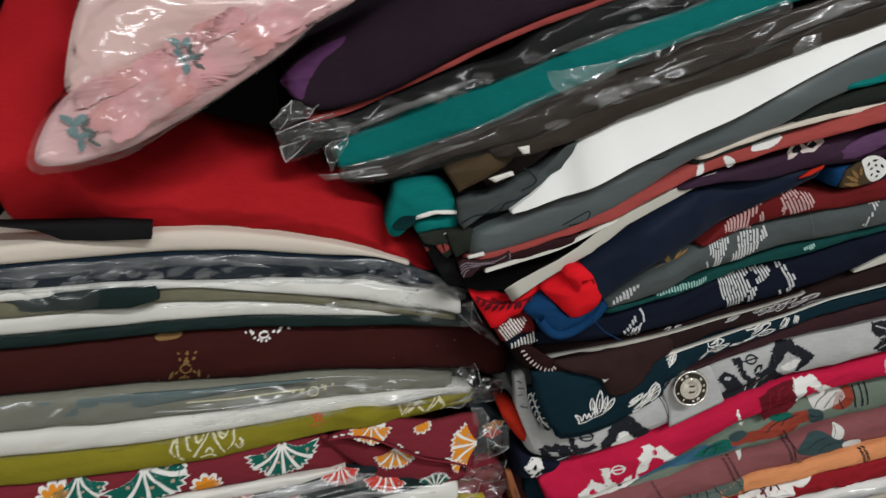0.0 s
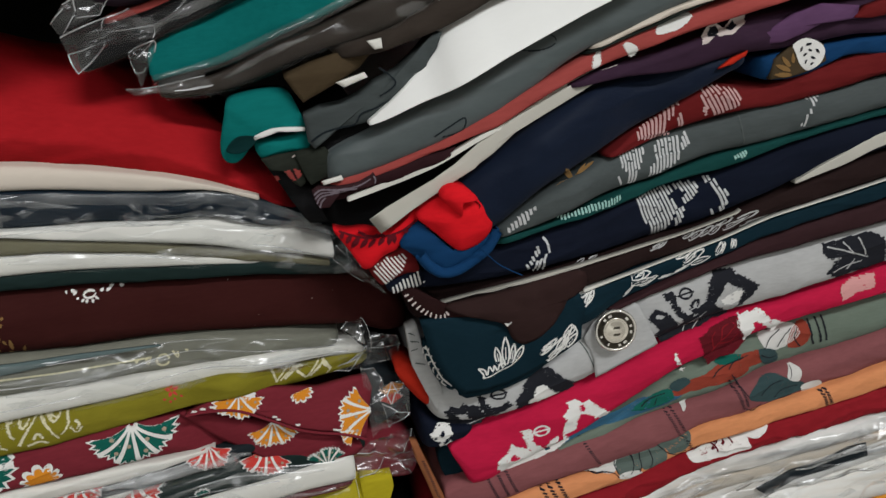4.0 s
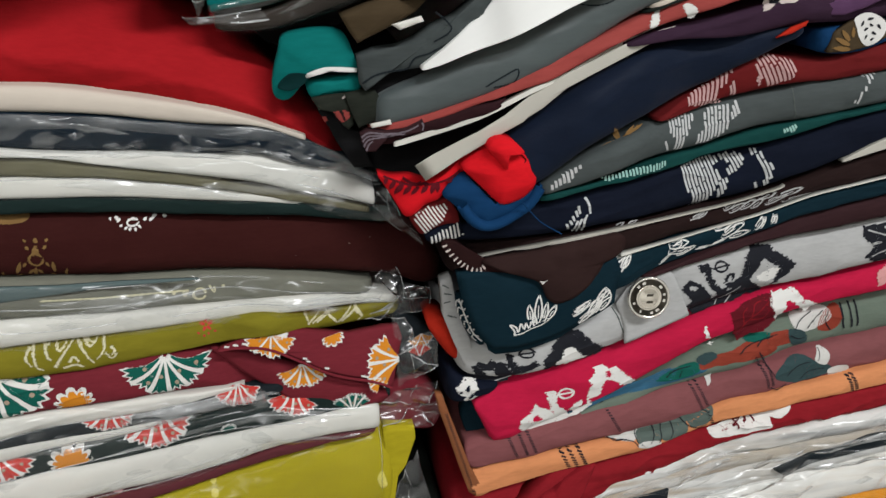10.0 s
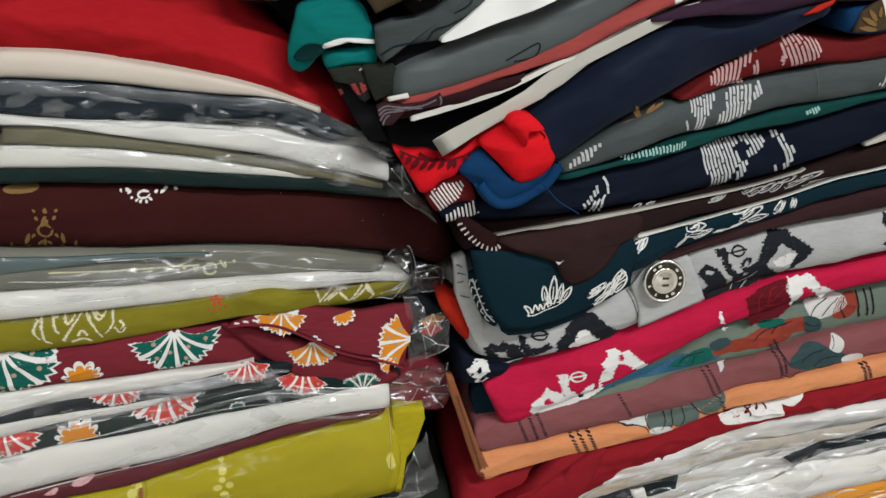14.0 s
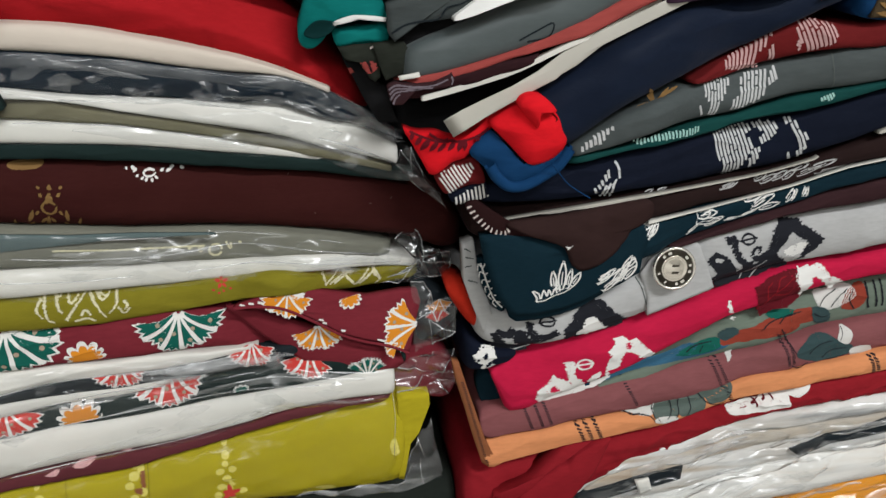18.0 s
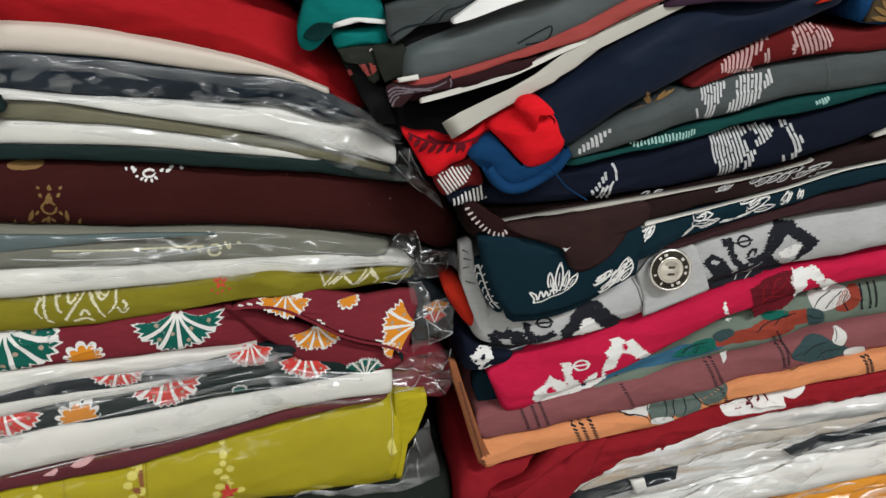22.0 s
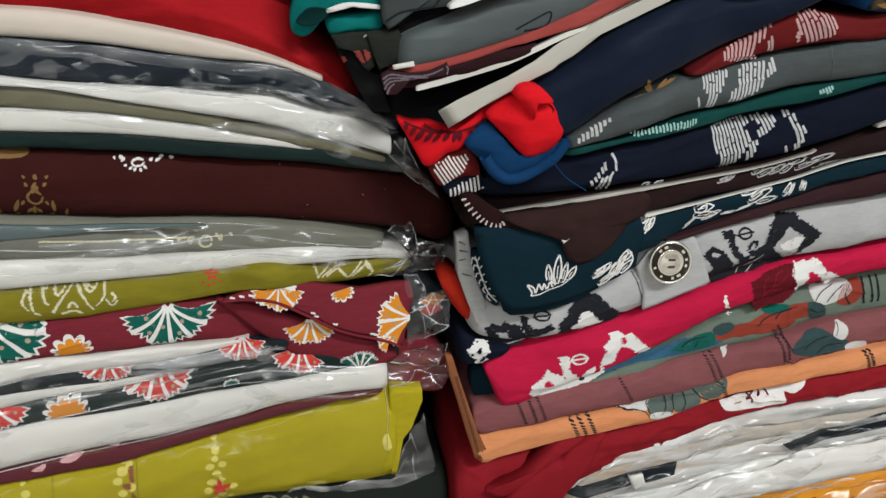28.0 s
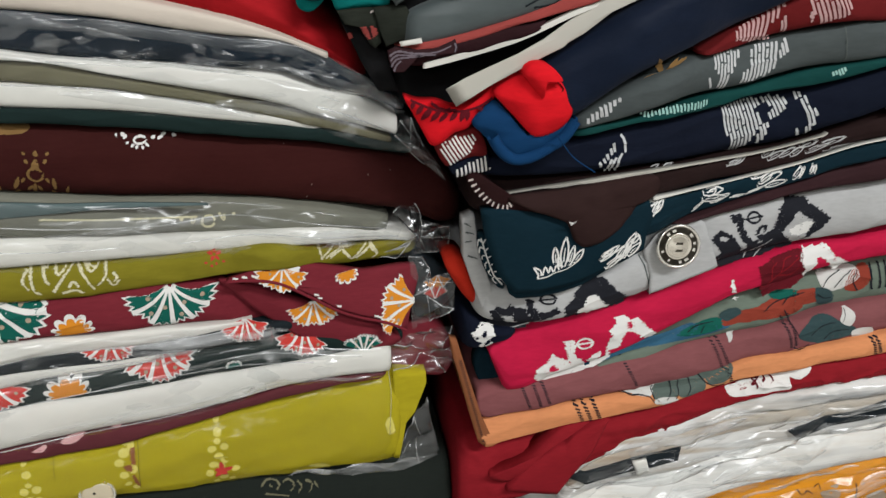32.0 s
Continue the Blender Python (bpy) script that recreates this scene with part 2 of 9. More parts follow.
metal("nickel", (0.95, 0.92, 0.85), 0.16)
metal("nickel_dark", (0.09, 0.08, 0.065), 0.3)
paper("wall_paint", (0.72, 0.71, 0.67))
paper("floor_tile", (0.45, 0.43, 0.40), 0.35)
fabric("shelf_board", (0.006, 0.0055, 0.005), spec=0.03)
metal("gunmetal", (0.92, 0.86, 0.76), 0.1)
paper("shell_pale", (0.58, 0.50, 0.36), 0.3)

# ---- helpers for cloth ----
MM = 0.001


def glide(xs, vs, x):
    """Smooth curve through stations."""
    n = len(xs)
    if x <= xs[0]:
        return vs[0] + (vs[1] - vs[0]) / (xs[1] - xs[0]) * (x - xs[0]) if n > 1 else vs[0]
    if x >= xs[-1]:
        return vs[-1] + (vs[-1] - vs[-2]) / (xs[-1] - xs[-2]) * (x - xs[-1])
    i = max(k for k in range(n - 1) if xs[k] <= x)
    h = xs[i + 1] - xs[i]
    t = (x - xs[i]) / h
    d = (vs[i + 1] - vs[i]) / h
    m0 = d if i == 0 else 0.5 * (d + (vs[i] - vs[i - 1]) / (xs[i] - xs[i - 1]))
    m1 = d if i + 2 >= n else 0.5 * (d + (vs[i + 2] - vs[i + 1]) / (xs[i + 2] - xs[i + 1]))
    return ((2 * t ** 3 - 3 * t ** 2 + 1) * vs[i] + (t ** 3 - 2 * t ** 2 + t) * h * m0 + (-2 * t ** 3 + 3 * t ** 2) * vs[i + 1] + (t ** 3 - t ** 2) * h * m1)


def thing(name, at, label, category, group="", kind=""):
    ob = new(name)
    ob.empty_display_size = 0.01
    ob.location = [c * MM for c in at]
    return tagged(ob, label, category, group, kind)


def part(name, verts, faces, mat, parent, label="", smooth=True):
    """One mesh from millimetres in the room, put under its thing."""
    base = np.zeros(3)
    p = parent
    while p is not None:
        base += np.array(p.location)
        p = p.parent
    me = bpy.data.meshes.new(name)
    me.from_pydata([tuple(np.array(v) * MM - base) for v in verts], [], faces)
    me.materials.append(MATS[mat])
    if smooth:
        me.polygons.foreach_set("use_smooth", [True] * len(me.polygons))
    me.update()
    ob = new(name, me)
    ob.parent = parent
    if label:
        tagged(ob, label)
    return ob


def facet(x, z, sx, sz, seed):
    """Height of a crumpled sheet: flat facets between random knots."""
    u, v = x / sx, z / sz
    i, j = math.floor(u), math.floor(v)
    u, v = u - i, v - j

    def knot(a, b):
        return noise.cell((a * 1.37 + 0.5, b * 1.71 + 0.5, seed * 2.9 + 0.5))

    a, b, c, d = knot(i, j), knot(i + 1, j), knot(i, j + 1), knot(i + 1, j + 1)
    if (i + j) % 2:
        return a + (b - a) * u + (c - a) * v if u + v < 1 else d + (c - d) * (1 - u) + (b - d) * (1 - v)
    return a + (b - a) * u + (d - b) * v if u > v else a + (d - c) * u + (c - a) * v


class Roll:
    """A folded edge: stations (x, top, bottom, front) along it, in millimetres."""

    def __init__(self, stations, bulge=0.36, power=2.6, wrinkle=1.0, ends=(5, 5), seed=0, crinkle=0.0, most=7, tip=0.0, slope=0.0):
        self.tip, self.slope = tip, slope
        st = sorted(stations)
        self.xs, self.zt, self.zb, self.yf = [[s[k] for s in st] for k in range(4)]
        self.bulge, self.power, self.wrinkle, self.ends, self.seed, self.crinkle, self.most = bulge, power, wrinkle, ends, seed, crinkle, most

    def section(self, x):
        zt, zb, yf = glide(self.xs, self.zt, x), glide(self.xs, self.zb, x), glide(self.xs, self.yf, x)
        w = 0.5 * self.wrinkle * noise.noise((x / 16, self.seed * 3.1, 7))
        zt, zb = zt + w, zb + 0.5 * self.wrinkle * noise.noise((x / 16, self.seed * 3.1, 17))
        h = max(0.2, (zt - zb) / 2)
        zc = (zt + zb) / 2
        for d, r in ((x - self.xs[0], self.ends[0]), (self.xs[-1] - x, self.ends[1])):
            if d < r and r > 0:
                k = (r - max(0, d)) / r
                yf += r * (1 - math.sqrt(max(0, 1 - k * k)))
                h *= 1 - 0.22 * k ** 3
        return zc, h, yf, min(self.most, self.bulge * 2 * h)

    def ripple(self, x, z):
        s = self.seed * 5.7
        v = self.wrinkle * (noise.noise((x / 38 + s, z / 11, s)) + 0.45 * noise.noise((x / 13, z / 6 + s, s)))
        c = 1 - abs(noise.noise((x / 30 + s, z / 9 - x / 55, s + 4)))
        v -= 0.6 * self.wrinkle * c ** 9
        d = 1 - abs(noise.noise((x / 12 + s, z / 14 + x / 18, s + 11)))
        v -= 0.35 * self.wrinkle * d ** 14
        if self.crinkle:
            v += self.crinkle * (2.2 * facet(x + 0.8 * z, z, 17, 9, s) + 1.3 * facet(x - 0.9 * z, z, 8, 6, s + 3) - 1.8)
        return v

    def front(self, x, z):
        zc, h, yf, r = self.section(x)
        s = min(0.985, abs(z - zc) / h)
        return yf + r * (1 - (1 - s ** self.power) ** (1 / self.power)) + self.tip * (z - zc) + self.slope * max(0, z - zc + 0.3 * h) + self.ripple(x, z)

    def mesh(self, depth, step=2.0, rings=22, shell=False):
        x0, x1 = self.xs[0], self.xs[-1]
        cols = []
        x = x0
        while x < x1 - 1e-6:
            cols.append(x)
            near = min(x - x0 - self.ends[0], x1 - x - self.ends[1])
            x += min(step, 0.8) if near < 0.5 else step
        cols.append(x1)
        verts, faces = [], []
        m = rings + (1 if shell else 3)
        for x in cols:
            zc, h, yf, r = self.section(x)
            ring = []
            for j in range(rings + 1):
                a = math.pi * (j / rings - 0.5) * (0.74 if shell else 1.0)
                s = math.copysign(abs(math.sin(a)) ** (2 / self.power), math.sin(a))
                c = abs(math.cos(a)) ** (2 / self.power)
                z = zc - s * h
                ring.append((x, yf + r * (1 - c) + self.tip * (z - zc) + self.slope * max(0, z - zc + 0.3 * h) + self.ripple(x, z), z))
            if not shell:
                ring = [(x, max(yf + depth, ring[0][1] + 2), zc + h)] + ring + [(x, max(yf + depth, ring[-1][1] + 2), zc - h)]
            verts += ring
        for i in range(len(cols) - 1):
            for j in range(m - 1 if not shell else rings):
                a = i * m + j
                faces.append((a, a + 1, a + m + 1, a + m))
            if not shell:
                faces.append((i * m, (i + 1) * m, (i + 1) * m + m - 1, i * m + m - 1))
        if not shell:
            faces.append(tuple(reversed(range(m))))
            k = (len(cols) - 1) * m
            faces.append(tuple(k + j for j in range(m)))
        return verts, faces


def fold(parent, name, stations, mat, depth=150, label="", **kw):
    """A rolled or folded edge of cloth or card as one part; returns its shape for prints."""
    step, rings = kw.pop("step", 2.0), kw.pop("rings", 22)
    roll = Roll(stations, **kw)
    v, f = roll.mesh(depth, step, rings)
    roll.ob = part(name, v, f, mat, parent, label)
    return roll


def sleeve(parent, stations, mat="film", label="", crinkle=0.9, off=1.6, name="plastic_sleeve", **kw):
    kw.setdefault("seed", len(stations) + int(abs(stations[0][0])))
    roll = Roll([(x, a + 0.6, b - 0.6, y - off) for x, a, b, y in stations], wrinkle=0.3, crinkle=crinkle, **kw)
    v, f = roll.mesh(30, 1.1, 34, shell=True)
    roll.ob = part(name, v, f, mat, parent, label)
    roll.ob.visible_shadow = False
    return roll


def film_folds(roll, n, seed, x0, x1, mat="film_haze", tall=(1.6, 4.2), long=(22, 60), off=0.7):
    """Loose folds of bag film that lie along a bundle: long, thin, ridged slivers."""
    rng = random.Random(seed)
    for _ in range(n):
        run, size = rng.uniform(*long), rng.uniform(*tall)
        a, u, drift = rng.uniform(x0, x1 - 0.6 * run), rng.uniform(-0.75, 0.75), rng.uniform(-0.35, 0.35)
        verts, faces = [], []
        for i in range(17):
            x = a + run * i / 16
            zc, h, _, _ = roll.section(x)
            z = zc + h * max(-0.95, min(0.95, u + drift * (i / 16 - 0.5)))
            half = 0.5 * size * math.sin(math.pi * (0.03 + 0.94 * i / 16)) ** 0.7 * (1 + 0.3 * noise.noise((x / 5, seed, u)))
            for j, ridge in ((-1, 0), (-0.2, 0.9), (0.5, 0.4), (1, 0)):
                verts.append((x, roll.front(x, z + j * half) - off - ridge * size * 0.3, z + j * half))
        for i in range(16):
            faces += [(4 * i + j, 4 * i + 4 + j, 4 * i + 5 + j, 4 * i + 1 + j) for j in range(3)]
        part("film_fold", verts, faces, mat, roll.ob.parent).visible_shadow = False



def film_facets(roll, n, seed, x0, x1, mat="film_facet", size=(4, 13), off=0.8):
    """Flat-pressed, angular patches of crumpled film on a bundle."""
    rng = random.Random(seed)
    for _ in range(n):
        a, u, w = rng.uniform(x0, x1), rng.uniform(-0.8, 0.8), rng.uniform(*size)
        zc, h, _, _ = roll.section(a)
        tall = min(1.1 * h, w * rng.uniform(0.3, 0.7))
        skew, k = rng.uniform(-0.9, 0.9), rng.randint(4, 6)
        ring = []
        for q in range(k):
            ang = 2 * math.pi * (q + rng.uniform(-0.3, 0.3)) / k
            dz = 0.5 * tall * math.sin(ang)
            x, z = a + 0.5 * w * math.cos(ang) + skew * dz, zc + 0.75 * h * u + dz
            zc2, h2, _, _ = roll.section(x)
            z = max(zc2 - 0.96 * h2, min(zc2 + 0.96 * h2, z))
            ring.append((x, roll.front(x, z) - off - rng.choice((0, 0, 0.5, 1.3)), z))
        mid = tuple(np.mean(ring, 0) - np.array((0, 0.35, 0)))
        part("film_facet", [mid] + ring, [(0, 1 + q, 1 + (q + 1) % k) for q in range(k)], mat, roll.ob.parent, smooth=False).visible_shadow = False



def smooth_loop(pts, per=6):
    out = []
    n = len(pts)
    for i in range(n):
        p0, p1, p2, p3 = [np.array(pts[(i + k) % n], float) for k in (-1, 0, 1, 2)]
        for j in range(per):
            t = j / per
            out.append(0.5 * (2 * p1 + (p2 - p0) * t + (2 * p0 - 5 * p1 + 4 * p2 - p3) * t * t + (3 * p1 - p0 - 3 * p2 + p3) * t ** 3))
    return out


def pad(parent, name, outline, y, mat, thick=5, bulge=2.5, wrinkle=0.5, crinkle=0.0, seed=1, lean=(0, 0), label="", sharp=False, rings=9, per=6):
    """A tuck or flap of cloth: a rounded outline (x, z), pillowed, at depth y; lean: mm of depth per mm of x and z."""
    loop = [np.array(p, float) for p in outline] if sharp else smooth_loop(outline, per)
    if sharp:
        loop = [a + (b - a) * k / 5 for a, b in zip(loop, loop[1:] + loop[:1]) for k in range(5)]
    if sum(a[0] * b[1] - b[0] * a[1] for a, b in zip(loop, loop[1:] + loop[:1])) < 0:
        loop.reverse()
    c = sum(loop) / len(loop)
    n = len(loop)

    def depth(p, s):
        q = y + lean[0] * (p[0] - c[0]) + lean[1] * (p[1] - c[1]) - bulge * (1 - s ** 2.5)
        q += wrinkle * (noise.noise((p[0] / 16 + seed, p[1] / 10, seed * 2.3)) + 0.5 * noise.noise((p[0] / 6, p[1] / 5 + seed, seed * 1.3)))
        if crinkle:
            q += crinkle * (1.5 * facet(p[0] + 0.8 * p[1], p[1], 8, 5, seed) + 0.9 * facet(p[0] - 0.9 * p[1], p[1], 4, 3, seed + 2) - 1.0)
        return q

    verts, faces = [(c[0], depth(c, 0), c[1])], []
    for k in range(1, rings + 1):
        s = k / rings
        for p in loop:
            q = c + (p - c) * s
            verts.append((q[0], depth(q, s), q[1]))
    faces += [(0, 1 + i, 1 + (i + 1) % n) for i in range(n)]
    for k in range(rings - 1):
        for i in range(n):
            a, b = 1 + k * n + i, 1 + k * n + (i + 1) % n
            faces.append((a, a + n, b + n, b))
    if thick:
        base = 1 + (rings - 1) * n
        k0 = len(verts)
        for p in loop:
            q = c + (p - c) * 0.985
            verts.append((q[0], depth(p, 1) + thick, q[1]))
        for i in range(n):
            j = (i + 1) % n
            faces.append((base + i, k0 + i, k0 + j, base + j))
        faces.append(tuple(k0 + i for i in reversed(range(n))))
    ob = part(name, verts, faces, mat, parent, label, smooth=True)
    if mat.startswith("film"):
        ob.visible_shadow = False

    class Face:
        def front(self, x, z):
            d = np.array((x, z)) - c
            r = np.linalg.norm(d)
            if r < 1e-6:
                return depth(c, 0)
            far = max((np.linalg.norm(p - c) for p in loop if np.dot(p - c, d) > 0.97 * r * np.linalg.norm(p - c)), default=r)
            return depth(c + d, min(1, r / far))

    face = Face()
    face.ob = ob
    return face


def bag_corner(parent, outline, y, seed, bulge=0.8, crinkle=1.4, mat="film_milky"):
    """The crumpled end of a clear bag: angular film, its bright crease edges put in as pale cords."""
    face = pad(parent, "bag_corner", outline, y, mat, thick=0, bulge=bulge, crinkle=crinkle, seed=seed, rings=16, sharp=True)
    rng = random.Random(seed)
    c = np.mean(np.array(outline), 0)
    lines = [[outline[i], outline[(i + 1) % len(outline)]] for i in range(len(outline)) if rng.random() < 0.45]
    lines += [[outline[i], c + (np.array(outline[i]) - c) * rng.uniform(0.0, 0.4) + np.array((rng.uniform(-2, 2), rng.uniform(-2, 2)))] for i in range(len(outline)) if rng.random() < 0.4]
    for a, b in lines:
        a, b = np.array(a, float), np.array(b, float)
        side = np.array((rng.uniform(-0.6, 0.6), rng.uniform(-0.6, 0.6)))
        pts = [a + (b - a) * k / 5 + side * math.sin(math.pi * k / 5) for k in range(6)]
        cord(parent, "bright_crease", [(p[0], face.front(p[0], p[1]) - 0.15, p[1]) for p in pts], rng.uniform(0.12, 0.26), "film_edge")
    return face


def crease(roll, pts, r=0.2, mat="film_edge"):
    """A pressed line in the film of a bag, its highlight put in as a pale cord."""
    rng = random.Random(int(abs(pts[0][0]) * 10))
    fine = [(x, z + rng.uniform(-0.5, 0.5)) for x, z in pts]
    cord(roll.ob.parent, "bright_crease", [(x, roll.front(x, z) - 0.1, z) for x, z in fine], r, mat)


# ---- prints on cloth ----
def scan(poly, fine, jag, rng):
    """A filled outline cut into thin rows, with the stepped edge of woven dye when jag > 0."""
    zs = [p[1] for p in poly]
    rows = []
    z = min(zs)
    n = len(poly)

    def cuts(z):
        out = []
        for i in range(n):
            (x0, z0), (x1, z1) = poly[i], poly[(i + 1) % n]
            if (z0 <= z) != (z1 <= z):
                out.append(x0 + (z - z0) / (z1 - z0) * (x1 - x0))
        return sorted(out)

    while z < max(zs):
        c = cuts(z + fine / 2)
        for a, b in zip(c[::2], c[1::2]):
            a, b = a + rng.uniform(-jag, jag), b + rng.uniform(-jag, jag)
            if b - a > 0.05:
                rows.append((a, b, z, z + fine * 1.02))
        z += fine
    return rows


def prints(roll, name, polys, mat, jag=0.0, fine=0.22, lift=0.14, label="", turn=0.0, soft=False):
    """Dyed or printed shapes that follow the cloth; turn: degrees by which the weave runs."""
    if soft:
        polys = [smooth_loop(p, 5) for p in polys]
    big = [p for p in polys if max(q[0] for q in p) - min(q[0] for q in p) > 2.2 or max(q[1] for q in p) - min(q[1] for q in p) > 2.2]
    if len(polys) > 1 and len(big) == len(polys) and len(polys) <= 14:
        for p in polys:
            prints(roll, name, [p], mat, jag, fine, lift, label, turn)
        return None
    rng = random.Random(len(polys) * 7 + int(abs(polys[0][0][0]) * 10))
    verts, faces = [], []
    ca, sa = math.cos(radians(turn)), math.sin(radians(turn))
    for poly in polys:
        pts = [(x * ca + z * sa, -x * sa + z * ca) for x, z in poly]
        for a, b, z0, z1 in scan(pts, fine, jag, rng):
            n = max(1, int((b - a) / 1.2) + 1)
            k = len(verts)
            for i in range(n + 1):
                u = a + (b - a) * i / n
                for z in (z0, z1):
                    x2, z2 = u * ca - z * sa, u * sa + z * ca
                    verts.append((x2, roll.front(x2, z2) - lift, z2))
            faces += [(k + 2 * i, k + 2 * i + 2, k + 2 * i + 3, k + 2 * i + 1) for i in range(n)]
    if faces:
        ob = part(name, verts, faces, mat, roll.ob, label)
        return tagged(ob, kind="stuff") if len(polys) > 3 or jag > 0 else ob


def cord(parent, name, pts, r, mat, label=""):
    """A thread or piping through points (x, y, z)."""
    loop = [np.array(p, float) for p in pts]
    fine = []
    for i in range(len(loop) - 1):
        p0, p1, p2, p3 = loop[max(i - 1, 0)], loop[i], loop[i + 1], loop[min(i + 2, len(loop) - 1)]
        for j in range(6):
            u = j / 6
            fine.append(0.5 * (2 * p1 + (p2 - p0) * u + (2 * p0 - 5 * p1 + 4 * p2 - p3) * u * u + (3 * p1 - p0 - 3 * p2 + p3) * u ** 3))
    fine.append(loop[-1])
    verts, faces = [], []
    for i, p in enumerate(fine):
        d = fine[min(i + 1, len(fine) - 1)] - fine[max(i - 1, 0)]
        q = Vector(d).to_track_quat("Z", "Y").to_matrix()
        for k in range(8):
            a = math.pi * k / 4
            verts.append(tuple(p + np.array(q @ Vector((r * math.cos(a), r * math.sin(a), 0)))))
    for i in range(len(fine) - 1):
        for k in range(8):
            faces.append((i * 8 + k, i * 8 + (k + 1) % 8, i * 8 + 8 + (k + 1) % 8, i * 8 + 8 + k))
    ob = part(name, verts, faces, mat, parent, label)
    ob.visible_shadow = not mat.startswith("film")
    return ob


def stroke(pts, w0, w1=None):
    """A brush stroke along points, as an outline."""
    w1 = w0 if w1 is None else w1
    p = [np.array(q, float) for q in pts]
    if 2 < len(p) < 9:
        q = [p[0]] + p + [p[-1]]
        p = [0.5 * (2 * q[i + 1] + (q[i + 2] - q[i]) * u + (2 * q[i] - 5 * q[i + 1] + 4 * q[i + 2] - q[i + 3]) * u * u + (3 * q[i + 1] - q[i] - 3 * q[i + 2] + q[i + 3]) * u ** 3) for i in range(len(p) - 1) for u in (0, 0.25, 0.5, 0.75)] + [p[-1]]
    left, right = [], []
    for i, q in enumerate(p):
        d = p[min(i + 1, len(p) - 1)] - p[max(i - 1, 0)]
        d = d / (np.linalg.norm(d) + 1e-9)
        nrm = np.array((-d[1], d[0]))
        w = (w0 + (w1 - w0) * i / max(1, len(p) - 1)) / 2
        left.append(tuple(q + nrm * w))
        right.append(tuple(q - nrm * w))
    return left + right[::-1]


def ring_outline(c, r, ry=None, n=16):
    ry = r if ry is None else ry
    return [(c[0] + r * math.cos(2 * math.pi * k / n), c[1] + ry * math.sin(2 * math.pi * k / n)) for k in range(n)]


def petal(c, ang, length, width, base=0.0):
    """A pointed leaf from c outwards at ang degrees."""
    a = radians(ang)
    d, e = np.array((math.cos(a), math.sin(a))), np.array((-math.sin(a), math.cos(a)))
    out = []
    for side in (1, -1):
        row = []
        for k in range(7):
            t = k / 6
            w = width / 2 * math.sin(math.pi * min(1, 0.12 + 0.88 * t)) ** 0.8
            row.append(tuple(np.array(c) + d * (base + length * t) + e * side * w))
        out += row if side == 1 else row[::-1]
    return out


def fan(roll, c, a0, a1, n, length, ink, squash=1.0, label=""):
    """A batik fan: bowed rays of colour with toothed ends, pale ribs between them, a dot in each."""
    n = max(3, n - 1)
    step = (a1 - a0) / n
    mid = (a0 + a1) / 2

    def flat(poly):
        return [(x, c[1] + (z - c[1]) * squash) for x, z in poly]

    def spoke(k, r):
        """Angle of the line between two rays at r of the fan's length."""
        a = a0 + step * k
        return radians(a + 0.22 * (a - mid) * (r * r - 0.9))

    def at(k, r, far=1.0):
        b = spoke(k, r)
        return (c[0] + math.cos(b) * length * r * far, c[1] + math.sin(b) * length * r * far)

    pale, tint, ribs, dots = [], [], [], []
    for k in range(n):
        far = 1 + 0.06 * math.sin(k * 2.3 + c[0])
        for group, top, low in ((pale, 1.0, 0.06), (tint, 0.93, 0.14)):
            side = [at(k, low + (0.84 * top - low) * q / 4) for q in range(5)]
            teeth = [at(k + q / 6, top * far * (1.0 if q % 2 else 0.88)) for q in range(1, 6)]
            back = [at(k + 1, low + (0.84 * top - low) * q / 4) for q in range(4, -1, -1)]
            group.append(flat(side + teeth + back))
        if k:
            ribs.append(flat(stroke([at(k, r) for r in (0.1, 0.35, 0.6, 0.8, 0.96)], length * 0.055, length * 0.12)))
        dots.append(flat(ring_outline(at(k + (0.62 if k % 2 else 0.38), 0.72 if k % 2 else 0.5), length * 0.05)))
    prints(roll, "printed_fan", pale, "ink_white", 0.05, label=label)
    prints(roll, "fan_ray", tint, ink, 0.05, lift=0.24)
    prints(roll, "fan_rib", ribs, "ink_white", 0.05, lift=0.32)
    prints(roll, "fan_dot", dots, "beige", 0.0, lift=0.40)



def lotus(roll, c, width, height, ink="ink_orange", turn=0.0):
    """A batik lotus: scalloped blossom with a pale rim."""
    ca, sa = math.cos(radians(turn)), math.sin(radians(turn))

    def shape(k):
        out = []
        for i in range(43):
            u = i / 42
            lobe = abs(math.sin(math.pi * u * 7)) ** 0.7
            r = (0.50 + 0.38 * math.sin(math.pi * u) ** 2) * (0.74 + 0.26 * lobe)
            a = math.pi * u
            x, z = -math.cos(a) * width * 0.62 * r * k, math.sin(a) ** 0.9 * height * r * 1.12 * k
            out.append((c[0] + x * ca - z * sa, c[1] + x * sa + z * ca))
        return out

    prints(roll, "printed_lotus", [shape(1.0)], "ink_white", 0.05)
    prints(roll, "lotus_petal", [shape(0.80)], ink, 0.05, lift=0.24)


